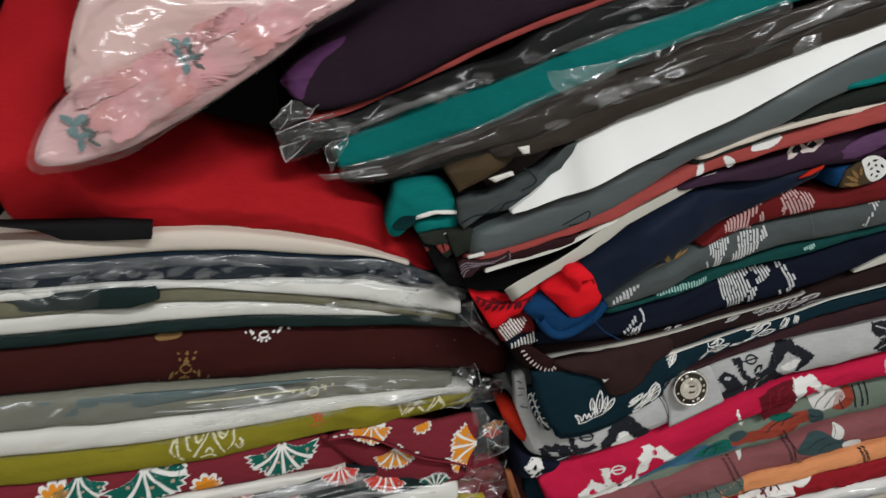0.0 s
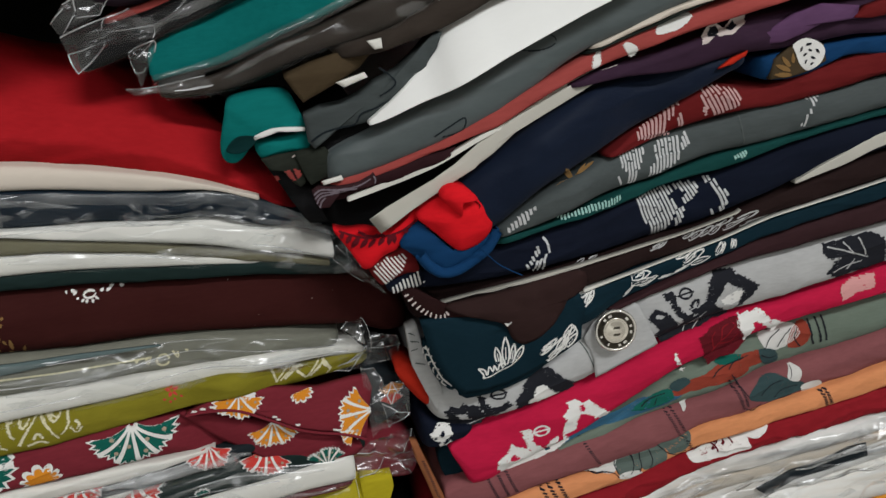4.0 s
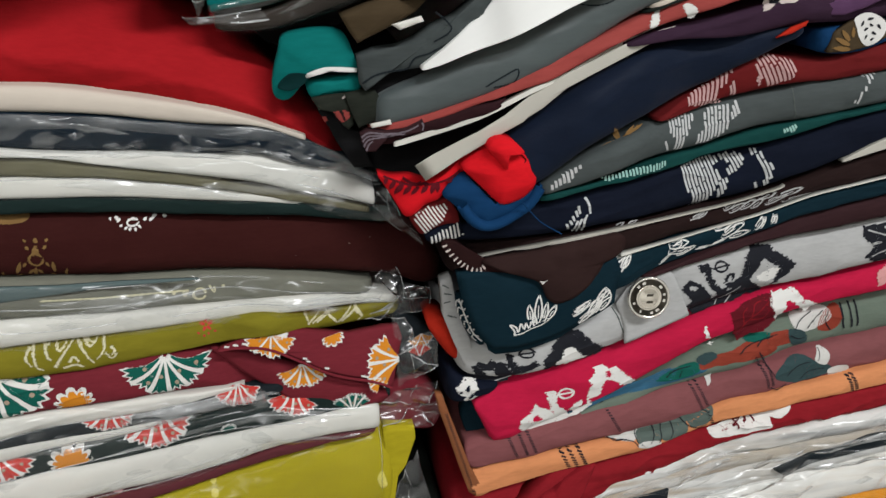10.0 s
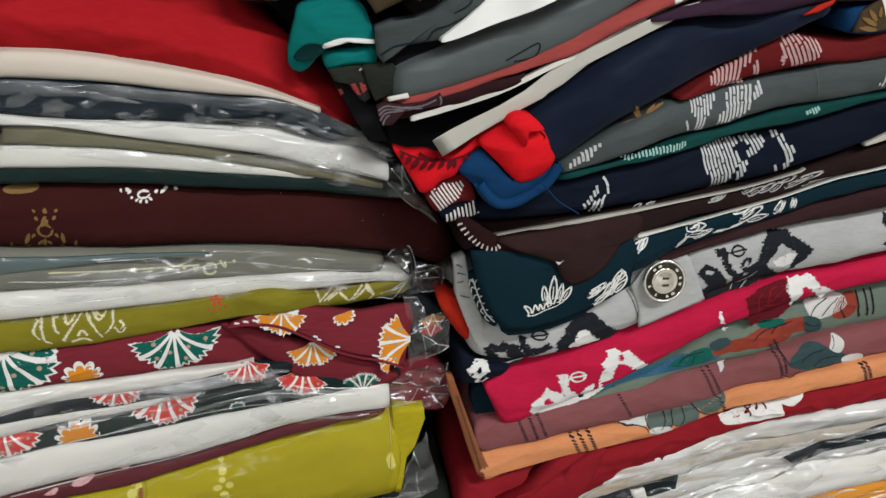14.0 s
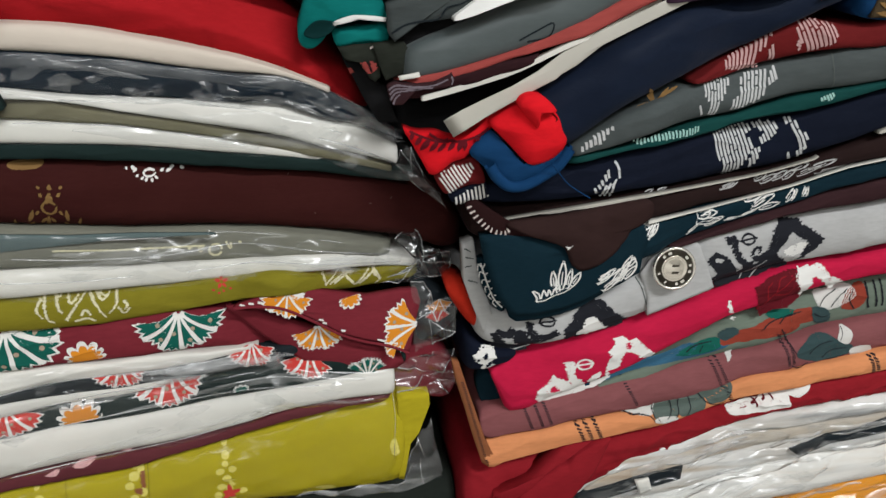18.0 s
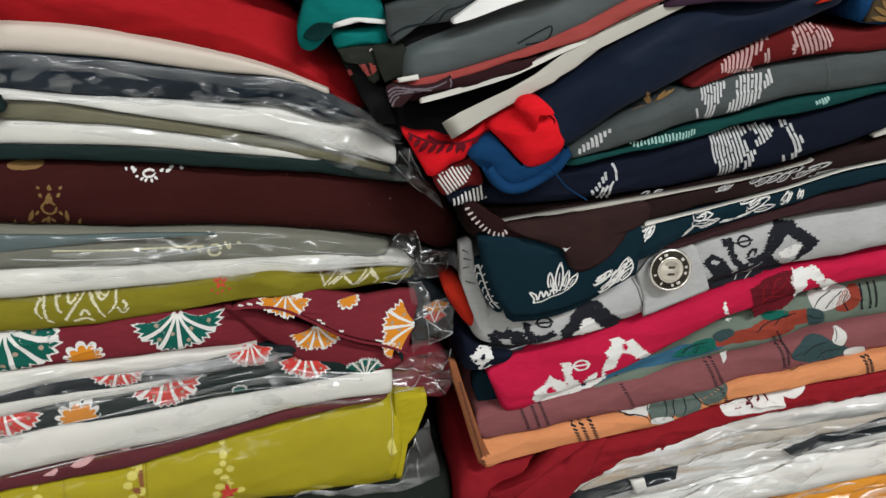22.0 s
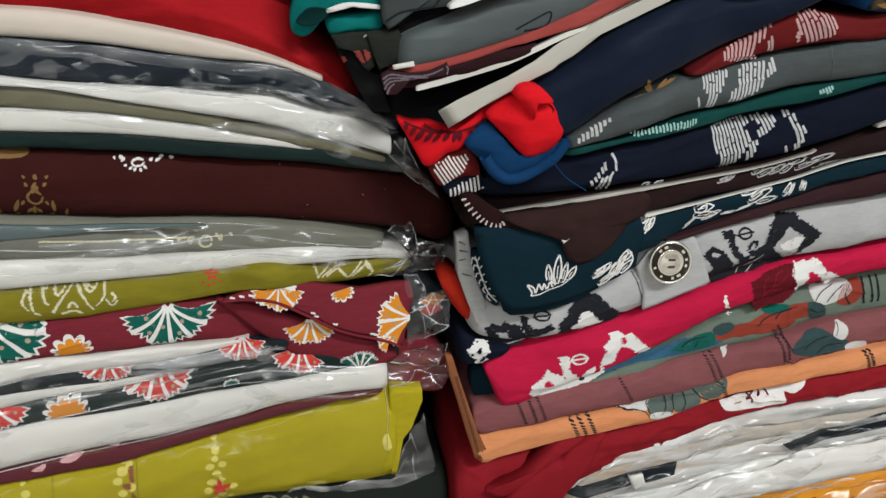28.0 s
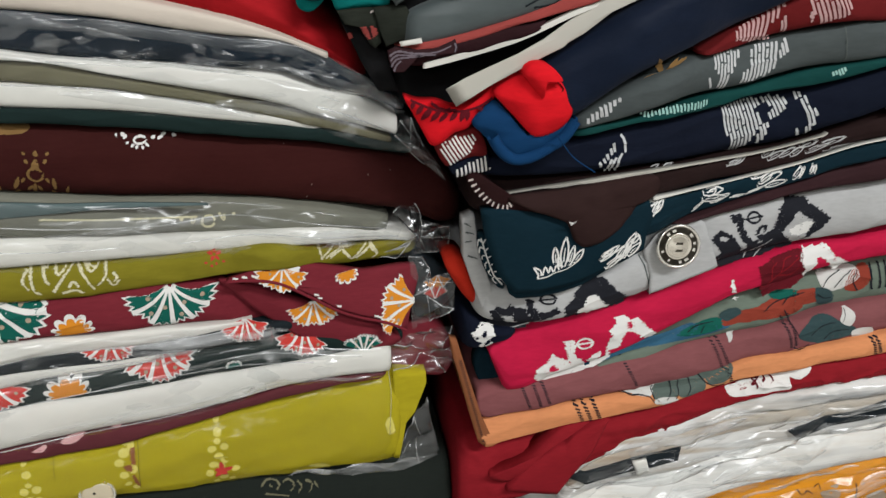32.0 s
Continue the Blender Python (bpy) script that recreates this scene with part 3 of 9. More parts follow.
def ikat(roll, outline, mat="ink_white", gap=1.35, slant=70, seed=3, width=0.75, hole=0.3, label=""):
    """A woven blossom: curved rows of pale dashes inside an outline."""
    rng = random.Random(seed)
    xs, zs = [p[0] for p in outline], [p[1] for p in outline]
    a = radians(slant)
    d, e = np.array((math.cos(a), math.sin(a))), np.array((-math.sin(a), math.cos(a)))
    c = np.array(((min(xs) + max(xs)) / 2, (min(zs) + max(zs)) / 2))
    size = max(max(xs) - min(xs), max(zs) - min(zs))

    def inside(p):
        hit, n = False, len(outline)
        for i in range(n):
            (x0, z0), (x1, z1) = outline[i], outline[(i + 1) % n]
            if (z0 > p[1]) != (z1 > p[1]) and p[0] < (x1 - x0) * (p[1] - z0) / (z1 - z0) + x0:
                hit = not hit
        return hit

    polys = []
    k = -size
    while k < size:
        t, run = -size, []
        while t < size:
            bow = 2.4 * math.sin((t / size) * 2.4 + k * 0.05)
            p = c + e * (k + bow) + d * t
            keep = inside(p) and noise.noise((p[0] / 7, p[1] / 4.5, seed * 1.7)) > -hole
            if keep:
                run.append(p)
            if (not keep or len(run) > rng.randint(9, 60)) and run:
                if len(run) > 1:
                    polys.append(stroke(run, width * rng.uniform(0.75, 1.0), width * 0.8))
                run = []
            t += 0.55
        k += gap * 0.88
    if polys:
        prints(roll, "woven_blossom", polys, mat, 0.06, label=label)


def leaf_loops(roll, leaves, mat="ink_white", width=0.62, vein=True):
    """Leaves drawn in outline: (foot, tip, breadth), each a looped line with a short vein."""
    loops = []
    for (x0, z0), (x1, z1), w in leaves:
        ang, ln = math.degrees(math.atan2(z1 - z0, x1 - x0)), math.hypot(x1 - x0, z1 - z0)
        rim = petal((x0, z0), ang, ln, w)
        loops.append(stroke(rim + rim[:2], width))
        if vein and ln > 4:
            loops.append(stroke([(x0 + (x1 - x0) * 0.15, z0 + (z1 - z0) * 0.15), (x0 + (x1 - x0) * 0.62, z0 + (z1 - z0) * 0.62)], width * 0.75, width * 0.5))
    for k in range(0, len(loops), 8):
        prints(roll, "printed_leaf_outline", loops[k:k + 8], mat, 0.05, fine=0.18)


def pairs(points, widths):
    return [(points[2 * k], points[2 * k + 1], w) for k, w in enumerate(widths)]


def stitches(roll, a, b, mat, n, length=1.2, width=0.5, slant=58):
    """A row of short dashes from a to b."""
    length, width, n = length * 1.25, width * 0.95, int(n * 1.7)
    a, b = np.array(a, float), np.array(b, float)
    d = (b - a) / np.linalg.norm(b - a)
    t = radians(slant)
    s = np.array((d[0] * math.cos(t) - d[1] * math.sin(t), d[0] * math.sin(t) + d[1] * math.cos(t))) * length / 2
    polys = []
    for k in range(n):
        p = a + (b - a) * (k + 0.5) / n
        polys.append(stroke([p - s, p, p + s], width))
    prints(roll, "stitched_line", polys, mat, 0.0, fine=0.15)


def lathe(profile, centre, normal, n=40):
    """Turned shape: profile (radius, height) about an axis through centre."""
    q = Vector(normal).to_track_quat("Z", "X").to_matrix()
    verts, faces = [], []
    for r, h in profile:
        for k in range(n):
            a = 2 * math.pi * k / n
            v = q @ Vector((r * math.cos(a), r * math.sin(a), h))
            verts.append(tuple(np.array(v) + np.array(centre)))
    m = len(profile)
    for i in range(m - 1):
        for k in range(n):
            a, b = i * n + k, i * n + (k + 1) % n
            faces.append((a, b, b + n, a + n))
    faces.append(tuple(range(n))[::-1])
    faces.append(tuple((m - 1) * n + k for k in range(n)))
    return verts, faces


def button(parent, centre, normal, r, mats=("nickel", "nickel_dark", "gunmetal"), label="round polished metal shirt button"):
    """A metal shirt button: rolled rim, dark dished groove with bright studs, domed centre with two holes."""
    v, f = lathe([(r * 0.6, -0.8), (r * 0.97, -0.5), (r, 0.2), (r * 0.985, 0.75), (r * 0.95, 1.1), (r * 0.91, 1.15), (r * 0.87, 0.9), (r * 0.85, 0.5), (r * 0.80, 0.35), (r * 0.5, 0.3)], centre, normal, 56)
    ob = part("button", v, f, mats[0], parent, label)
    q = Vector(normal).to_track_quat("Z", "X").to_matrix()

    def at(a, rad, h):
        return tuple(np.array(centre) + np.array(q @ Vector((rad * math.cos(a), rad * math.sin(a), h))))

    v, f = lathe([(r * 0.50, 0.38), (r * 0.55, 0.46), (r * 0.80, 0.62), (r * 0.86, 0.75)], centre, normal, 48)
    part("dark_groove", v, f, mats[1], ob)
    v, f = lathe([(r * 0.60, 0.4), (r * 0.60, 0.8), (r * 0.57, 0.98), (r * 0.52, 1.0), (r * 0.50, 0.85), (r * 0.42, 1.0), (r * 0.3, 1.4), (r * 0.16, 1.65), (r * 0.05, 1.72)], centre, normal, 48)
    part("button_centre", v, f, mats[2], ob)
    for a, w in ((0.35, 0.12), (0.75, 0.10), (1.9, 0.07), (2.6, 0.06), (3.35, 0.09), (3.75, 0.13), (4.5, 0.10), (4.9, 0.08), (5.45, 0.12)):
        vs = [at(a + da, rr, h) for h in (0.45, 0.76) for da, rr in ((-w, r * 0.67), (w, r * 0.67), (w * 0.9, r * 0.79), (-w * 0.9, r * 0.79))]
        part("stud", vs, [(0, 1, 2, 3), (7, 6, 5, 4), (0, 4, 5, 1), (1, 5, 6, 2), (2, 6, 7, 3), (3, 7, 4, 0)], mats[0], ob, smooth=False)
    for side in (-0.17, 0.15):
        vs = [at(math.atan2(z, x), math.hypot(x, z), h) for h in (0.7, 1.74) for x, z in ((r * (side - 0.05), -r * 0.14), (r * (side + 0.05), -r * 0.17), (r * (side + 0.06), r * 0.12), (r * (side - 0.05), r * 0.16))]
        part("thread_slot", vs, [(3, 2, 1, 0), (4, 5, 6, 7), (0, 1, 5, 4), (1, 2, 6, 5), (2, 3, 7, 6), (3, 0, 4, 7)], mats[1], ob, smooth=False)
    return ob



def shell_button(parent, centre, normal, r):
    """A pale domed shell button in a beaded metal rim, with two holes."""
    v, f = lathe([(r * 0.6, -0.8), (r * 0.97, -0.6), (r, 0.1), (r * 0.97, 0.7), (r * 0.90, 0.9), (r * 0.84, 0.6), (r * 0.6, 0.5)], centre, normal, 48)
    ob = part("button", v, f, "nickel", parent, "pale shell shirt button in a beaded metal rim")
    v, f = lathe([(r * 0.82, 0.5), (r * 0.80, 0.95), (r * 0.72, 1.2), (r * 0.5, 1.35), (r * 0.05, 1.4)], centre, normal, 40)
    part("shell_face", v, f, "shell_pale", ob)
    q = Vector(normal).to_track_quat("Z", "X").to_matrix()

    def at(a, rad, h):
        return tuple(np.array(centre) + np.array(q @ Vector((rad * math.cos(a), rad * math.sin(a), h))))

    for k in range(22):
        a = 2 * math.pi * k / 22
        v, f = lathe([(0.34, 0.0), (0.36, 0.2), (0.25, 0.42), (0.05, 0.5)], at(a, r * 0.905, 0.72), normal, 8)
        part("bead", v, f, "nickel", ob)
    for a in (0.5, 0.5 + math.pi):
        v, f = lathe([(r * 0.075, 0.9), (r * 0.075, 1.46)], at(a, r * 0.2, 0), normal, 12)
        part("thread_hole", v, f, "nickel_dark", ob)
    return ob



def slab(parent, name, lo, hi, mat, label=""):
    (x0, y0, z0), (x1, y1, z1) = lo, hi
    v = [(x0, y0, z0), (x1, y0, z0), (x1, y1, z0), (x0, y1, z0), (x0, y0, z1), (x1, y0, z1), (x1, y1, z1), (x0, y1, z1)]
    f = [(0, 3, 2, 1), (4, 5, 6, 7), (0, 1, 5, 4), (1, 2, 6, 5), (2, 3, 7, 6), (3, 0, 4, 7)]
    return part(name, v, f, mat, parent, label, smooth=False)


# ---- room ----
for _name, _lo, _hi, _mat, _lab, _cat in (
    ("floor", (-3000, -3000, -60), (3000, 1500, 0), "floor_tile", "plain pale tiled shop floor below the shelf", "floor"),
    ("ceiling", (-3000, -3000, 2600), (3000, 1500, 2660), "wall_paint", "plain white ceiling above the shelf", "ceiling"),
    ("wall_north", (-3000, 700, 0), (3000, 760, 2600), "wall_paint", "plain pale wall behind the clothes shelf", "wall"),
    ("wall_south", (-3000, -3060, 0), (3000, -3000, 2600), "wall_paint", "plain pale wall facing the clothes shelf", "wall"),
    ("wall_west", (-3060, -3000, 0), (-3000, 760, 2600), "wall_paint", "plain pale side wall of the shop", "wall"),
    ("wall_east", (3000, -3000, 0), (3060, 760, 2600), "wall_paint", "plain pale side wall of the shop", "wall"),
):
    tagged(slab(None, _name, _lo, _hi, _mat), _lab, _cat, "", "structure")

# ---- shelf ----
SHELF = 900
shelf = thing("shelf", (60, 430, SHELF), "plain board shelf that carries two stacks of folded clothes", "shelf")
slab(shelf, "shelf_board", (-330, 215, SHELF - 20), (480, 690, SHELF), "shelf_board")
# Board out of view, added to keep overhead light off the gap.
slab(shelf, "unseen_top_board", (-330, 250, 1420), (480, 672, 1440), "shelf_board")
slab(shelf, "back_panel", (-330, 672, SHELF), (480, 690, 1500), "shelf_board")
slab(shelf, "side_panel", (-350, 215, SHELF - 20), (-330, 690, 1500), "shelf_board")
slab(shelf, "side_panel", (480, 215, SHELF - 20), (500, 690, 1500), "shelf_board")
slab(shelf, "upright", (-350, 215, 0), (-310, 690, SHELF - 20), "shelf_board")
slab(shelf, "upright", (460, 215, 0), (500, 690, SHELF - 20), "shelf_board")

LEFT, RIGHT = "folded clothes of the first stack", "folded clothes of the second stack"


def garment(stations, label, category="shirt", group=LEFT, name="folded_shirt"):
    mid = stations[len(stations) // 2]
    return thing(name, (mid[0], mid[3], min(s[2] for s in stations)), label, category, group)


# ---- first stack, from the top ----
s = [(-94.6, 1285.4, 1203.9, 262.3), (-74.3, 1283, 1203.5, 264.6), (-68.7, 1267.3, 1203.3, 265.4), (-63.9, 1250, 1203.2, 266.1), (-52.8, 1241.5, 1200.5, 267.4), (-40.2, 1237.9, 1199.8, 268.8), (-29.6, 1235.4, 1199.1, 269.9), (-20.1, 1232.1, 1198.2, 270.7), (-13.2, 1230, 1196.3, 271.3), (1.3, 1225.6, 1193.3, 271.8), (16.3, 1219.5, 1189.9, 271.4), (31.8, 1207.7, 1185.0, 271), (41.5, 1197.5, 1180.4, 272), (50.1, 1190, 1174.8, 274.7), (57.5, 1179.6, 1168.8, 279.4)]
g = garment(s, "plain bright red cloth bundle, thick and soft, folded", "cloth", LEFT, "folded_cloth")
red = fold(g, "cloth", s, "red", depth=48, bulge=0.42, most=26, wrinkle=1.6, power=2.0, seed=1, ends=(5, 8), rings=40, slope=0.9)

s1 = [(-102.3, 1205.7, 1199.2, 259), (-69.8, 1205.1, 1198, 262.9), (-43.6, 1204.4, 1196.8, 266.1), (-29.8, 1203.4, 1195.6, 267.6), (-15.5, 1200.9, 1193.9, 269.1), (-0.6, 1197.7, 1191.3, 269.8), (15.1, 1194.4, 1189.6, 269.1), (31.2, 1189.6, 1188.1, 268.4), (44.5, 1183.9, 1182.2, 270.7)]
s2 = [(-104.1, 1199.4, 1190.3, 257.9), (-71.4, 1198.2, 1188.6, 261.9), (-45.1, 1196.9, 1186.7, 265.2), (-31.3, 1195.8, 1184.2, 267), (-16.8, 1193.9, 1182.5, 268.7), (-1.6, 1191.4, 1181.2, 269.7), (14.4, 1189.5, 1179.9, 269.1), (30.9, 1188.1, 1178.5, 268.3), (40.9, 1184.5, 1174.3, 269.9), (55.2, 1175, 1169, 275.8), (69.6, 1166.3, 1162.3, 279.2)]
g = garment(s2, "dark navy shirt with a cream card, folded in crinkled clear plastic")
fold(g, "card_insert", s1, "cream_cloth", seed=2, wrinkle=0.3, ends=(5, 1))
fold(g, "cloth", s2, "bagnavy", seed=3)
film_navy = sleeve(g, s2, "film_dark", crinkle=1.7)
sleeve(g, [(-102.1, 1200.1, 1196.1, 256.1), (-69.8, 1198.9, 1194.8, 260), (-43.7, 1197.5, 1194.3, 263.2), (-30, 1196.2, 1193.1, 264.9), (-15.7, 1194.4, 1191.5, 266.4), (-0.7, 1192.1, 1189.4, 267.2), (15, 1190.3, 1187.6, 266.5), (31.1, 1188.7, 1185.5, 265.7), (44.3, 1183.6, 1180.8, 267.8), (56.9, 1175.2, 1172.5, 273.8), (68.7, 1167, 1165, 277)], "film_haze", crinkle=0.7, name="film_margin", label="hazy folded margin of the clear bag")

s1 = [(-105.5, 1190.5, 1187.3, 256.8), (-59.6, 1188.1, 1185, 262.5), (-46.1, 1186.9, 1184, 264.3), (-32.3, 1184.3, 1182.4, 266.2), (-17.8, 1182.7, 1178.8, 268.1), (-2.5, 1181.2, 1175.3, 269.6), (13.6, 1179.8, 1172.1, 269.7), (30.3, 1178.1, 1168.3, 269.8), (40.5, 1173.7, 1164.4, 271.9), (55.1, 1168.9, 1159.1, 276.1), (66.6, 1162, 1155.2, 278.1)]
s2 = [(-107.5, 1187.1, 1180.7, 257.7), (-61.1, 1184.8, 1178.3, 263.5), (-47.4, 1183.8, 1177.9, 265.3), (-33.3, 1182.1, 1176, 267.3), (-18.7, 1178.4, 1174.3, 269.3), (-3.3, 1174.9, 1171.2, 271), (12.9, 1171.5, 1168.2, 271.7), (36.8, 1164.7, 1161.5, 273.6), (55.1, 1157.8, 1155.4, 277.6), (64.8, 1154.1, 1152.5, 279)]
s3 = [(-109.5, 1180.7, 1174.4, 257.5), (-62.6, 1178.4, 1171.1, 263.4), (-48.7, 1177.9, 1170.5, 265.3), (-34.5, 1176, 1169.1, 267.4), (-19.5, 1174.2, 1167.7, 269.5), (-3.9, 1171.1, 1165.7, 271.3), (12.5, 1168.1, 1163.4, 272.2), (29.6, 1163.9, 1161.4, 273), (43.9, 1160, 1158.3, 275.3)]
s4 = [(-111.1, 1174.5, 1169.8, 257.4), (-63.9, 1171.1, 1166.8, 263.3), (-49.9, 1170.5, 1166, 265.3), (-35.5, 1169.1, 1164.4, 267.5), (-20.4, 1167.7, 1162.7, 269.6), (-4.6, 1165.6, 1160.4, 271.4), (12.1, 1163.3, 1158.4, 272.7), (36.5, 1160.5, 1155.4, 274.3), (55.1, 1155.4, 1151.3, 277.7), (72.7, 1150.9, 1147.5, 280.2)]
g = garment(s2, "white and grey shirts with a dark green one, in plastic")
fold(g, "card_insert", s1, "white_cloth", seed=4, wrinkle=0.3, ends=(5, 0.6), power=3.4)
fold(g, "cloth", s2, "olivegrey", seed=5, ends=(5, 1))
fold(g, "card_insert", s3, "card", seed=6, wrinkle=0.3)
fold(g, "cloth", s4, "darkgreen", seed=7)
film_white = sleeve(g, [(-108, 1190.3, 1174.4, 257.6), (-61.5, 1187.9, 1171.1, 263.4), (-47.8, 1186.7, 1170.5, 265.3), (-33.7, 1184.1, 1169.1, 267.4), (-18.9, 1182.3, 1167.8, 269.4), (-3.3, 1180.9, 1165.8, 271), (13.1, 1179.3, 1163.7, 271.4), (37, 1174.5, 1160.4, 272.7), (55.2, 1168.5, 1153.1, 277.3), (74.6, 1160.4, 1149.1, 280.1)], "film", crinkle=0.8, most=5)

s = [(-114.9, 1169.9, 1149.7, 257.1), (-66.7, 1166.8, 1145.4, 263.1), (-52.5, 1166.1, 1143.9, 265.2), (-37.8, 1164.4, 1141.6, 267.4), (-22.4, 1162.7, 1139.5, 269.6), (-6.2, 1160.3, 1138.1, 271.7), (10.7, 1157.8, 1136.4, 274.2), (35.9, 1155.2, 1133.1, 274.9), (55, 1150.8, 1128.7, 279), (71.2, 1146.2, 1124.2, 282.7), (84.2, 1139, 1117.3, 285.6), (93.4, 1128.3, 1115.2, 285.9)]
g = garment(s, "plain dark maroon brown shirt with small cream motifs, folded")
maroon = fold(g, "cloth", s, "brown", seed=8, most=16, wrinkle=0.8, ends=(5, 14), rings=30)

s1 = [(-119.3, 1150.3, 1137.2, 255.7), (-70.2, 1146, 1131.9, 261.8), (-55.7, 1144.5, 1130.4, 263.8), (-40.6, 1142.2, 1129.2, 265.9), (-24.8, 1140, 1127.3, 268.2), (-8.3, 1138.1, 1125.6, 271.7), (9.2, 1136.1, 1124.1, 274.8), (35.1, 1133.5, 1125.4, 272.1), (65.2, 1123.4, 1118.4, 283.2)]
s2 = [(-122.7, 1137.4, 1127.7, 255.4), (-72.9, 1132, 1122, 261.5), (-58, 1130.6, 1120.5, 263.4), (-42.4, 1129.4, 1120.2, 265.5), (-26.2, 1127.5, 1119.7, 267.7), (-9.3, 1126.1, 1119, 270.7), (8.5, 1124.9, 1118.5, 273.2), (34.7, 1126.4, 1120.3, 270.2), (65.2, 1118.4, 1114.4, 283.3), (75.1, 1115.5, 1112.2, 284.8)]
s3 = [(-126.8, 1127.4, 1114.4, 256), (-75.7, 1121.6, 1109.2, 262.2), (-60.5, 1120.1, 1107.8, 264.1), (-44.6, 1119.8, 1106.6, 266.1), (-27.8, 1119.5, 1106.7, 268.2), (-10.4, 1119.1, 1107.6, 270.5), (7.9, 1119.3, 1109.5, 271.5), (26.8, 1121.9, 1112.8, 266.9), (46.3, 1116, 1108.2, 277.7), (65.2, 1114.1, 1107, 283.4), (75.6, 1112.3, 1108.3, 285)]
g = garment(s2, "grey green and olive shirts round white card, in plastic")
bag_grey = fold(g, "cloth", s1, "greygreen", seed=9)
fold(g, "card_insert", s2, "card", seed=10, wrinkle=0.3)
bag_olive = fold(g, "cloth", s3, "olive", seed=11)
film_grey = sleeve(g, [(-120.6, 1151.2, 1127.6, 255.6), (-71.3, 1146, 1121.9, 261.7), (-56.6, 1144.5, 1120.4, 263.6), (-41.4, 1142.3, 1119.2, 265.7), (-25.4, 1140.1, 1118.7, 268), (-8.7, 1138.2, 1117.7, 271.5), (8.9, 1136.3, 1116.9, 274.5), (34.9, 1133.9, 1118.9, 271.2), (65.2, 1124.3, 1112.7, 283.3), (75.9, 1120.5, 1109.9, 285.1)], "film", crinkle=0.9, most=4)

s1 = [(-131.1, 1114.6, 1099, 255.6), (-78.9, 1109.4, 1092.5, 261.9), (-63.2, 1108, 1093, 263.8), (-46.8, 1106.8, 1092.9, 265.8), (-29.7, 1107, 1092.3, 267.7), (-11.9, 1108.1, 1092.1, 269.5), (6.3, 1106.6, 1089.4, 273.1), (25.3, 1103.9, 1077.2, 279.1), (45.9, 1095.4, 1064.4, 286.8), (65.6, 1083.5, 1062.2, 287)]
g = garment(s1, "crimson batik shirt with green and orange fan motifs, folded")
crimson = fold(g, "cloth", s1, "crimson", seed=12)
flap = pad(g, "front_flap", [(9, 1110.6), (17.1, 1112.5), (26.5, 1114), (38, 1112.6), (54.5, 1108.5), (67.2, 1109.1), (73.2, 1108.7), (74.3, 1104.1), (72.3, 1096.9), (69.8, 1084.9), (65.1, 1088.2), (59.2, 1090.8), (53.3, 1092.7), (45.4, 1096.1), (36.5, 1102.2), (26.2, 1108.4), (16.9, 1110.4)], 270.4, "crimson", thick=3, bulge=0.6, wrinkle=0.35, lean=(0.12, 0.2), sharp=True)

s1 = [(-134.6, 1099.2, 1091.5, 255.3), (-81.6, 1092.7, 1085.5, 261.7), (-65.4, 1093.1, 1085.6, 263.6), (-48.6, 1093, 1086.4, 265.7), (-31.2, 1092.4, 1086.9, 267.6), (-13, 1092.5, 1087.4, 268.9), (5.8, 1091.7, 1089.3, 270.3), (16, 1091.9, 1091.0, 271.6)]
s2 = [(-136.8, 1091.7, 1085.1, 255.1), (-82.8, 1085.6, 1081.8, 261.6), (-66.5, 1085.7, 1082.1, 263.5), (-49.5, 1086.5, 1082.3, 265.6), (-32.1, 1086.8, 1081.2, 267.7), (-13.7, 1087.2, 1082, 269.2), (5.4, 1089.7, 1083, 270.4), (23, 1090.2, 1085.2, 271.4), (34, 1089.6, 1087.6, 276)]
s3 = [(-138.4, 1085.2, 1081, 255), (-83.8, 1081.9, 1076.7, 261.5), (-67.4, 1082.1, 1076.6, 263.5), (-50.3, 1082.4, 1077.9, 265.6), (-32.8, 1081.1, 1077.8, 267.8), (-14.2, 1081.7, 1079.3, 269.7)]
g = garment(s2, "dark slate batik shirt with red motifs, in clear plastic")
fold(g, "card_insert", s1, "card", seed=13, ends=(5, 0.6), depth=8)
slate_bag = fold(g, "cloth", s2, "slatedark", seed=14, ends=(5, 1))
fold(g, "card_insert", s3, "card", seed=15)
film_slate = sleeve(g, [(-136.2, 1099.3, 1080.8, 255.2), (-82.5, 1092.8, 1076.6, 261.6), (-66.3, 1093.2, 1076.6, 263.6), (-49.3, 1093, 1077.9, 265.6), (-31.9, 1092.3, 1077.9, 267.7), (-13.5, 1092.4, 1079.7, 269.1), (5.5, 1091.6, 1082.6, 270.4), (23, 1091.8, 1083.2, 269.6)], "film", crinkle=0.9, most=4)

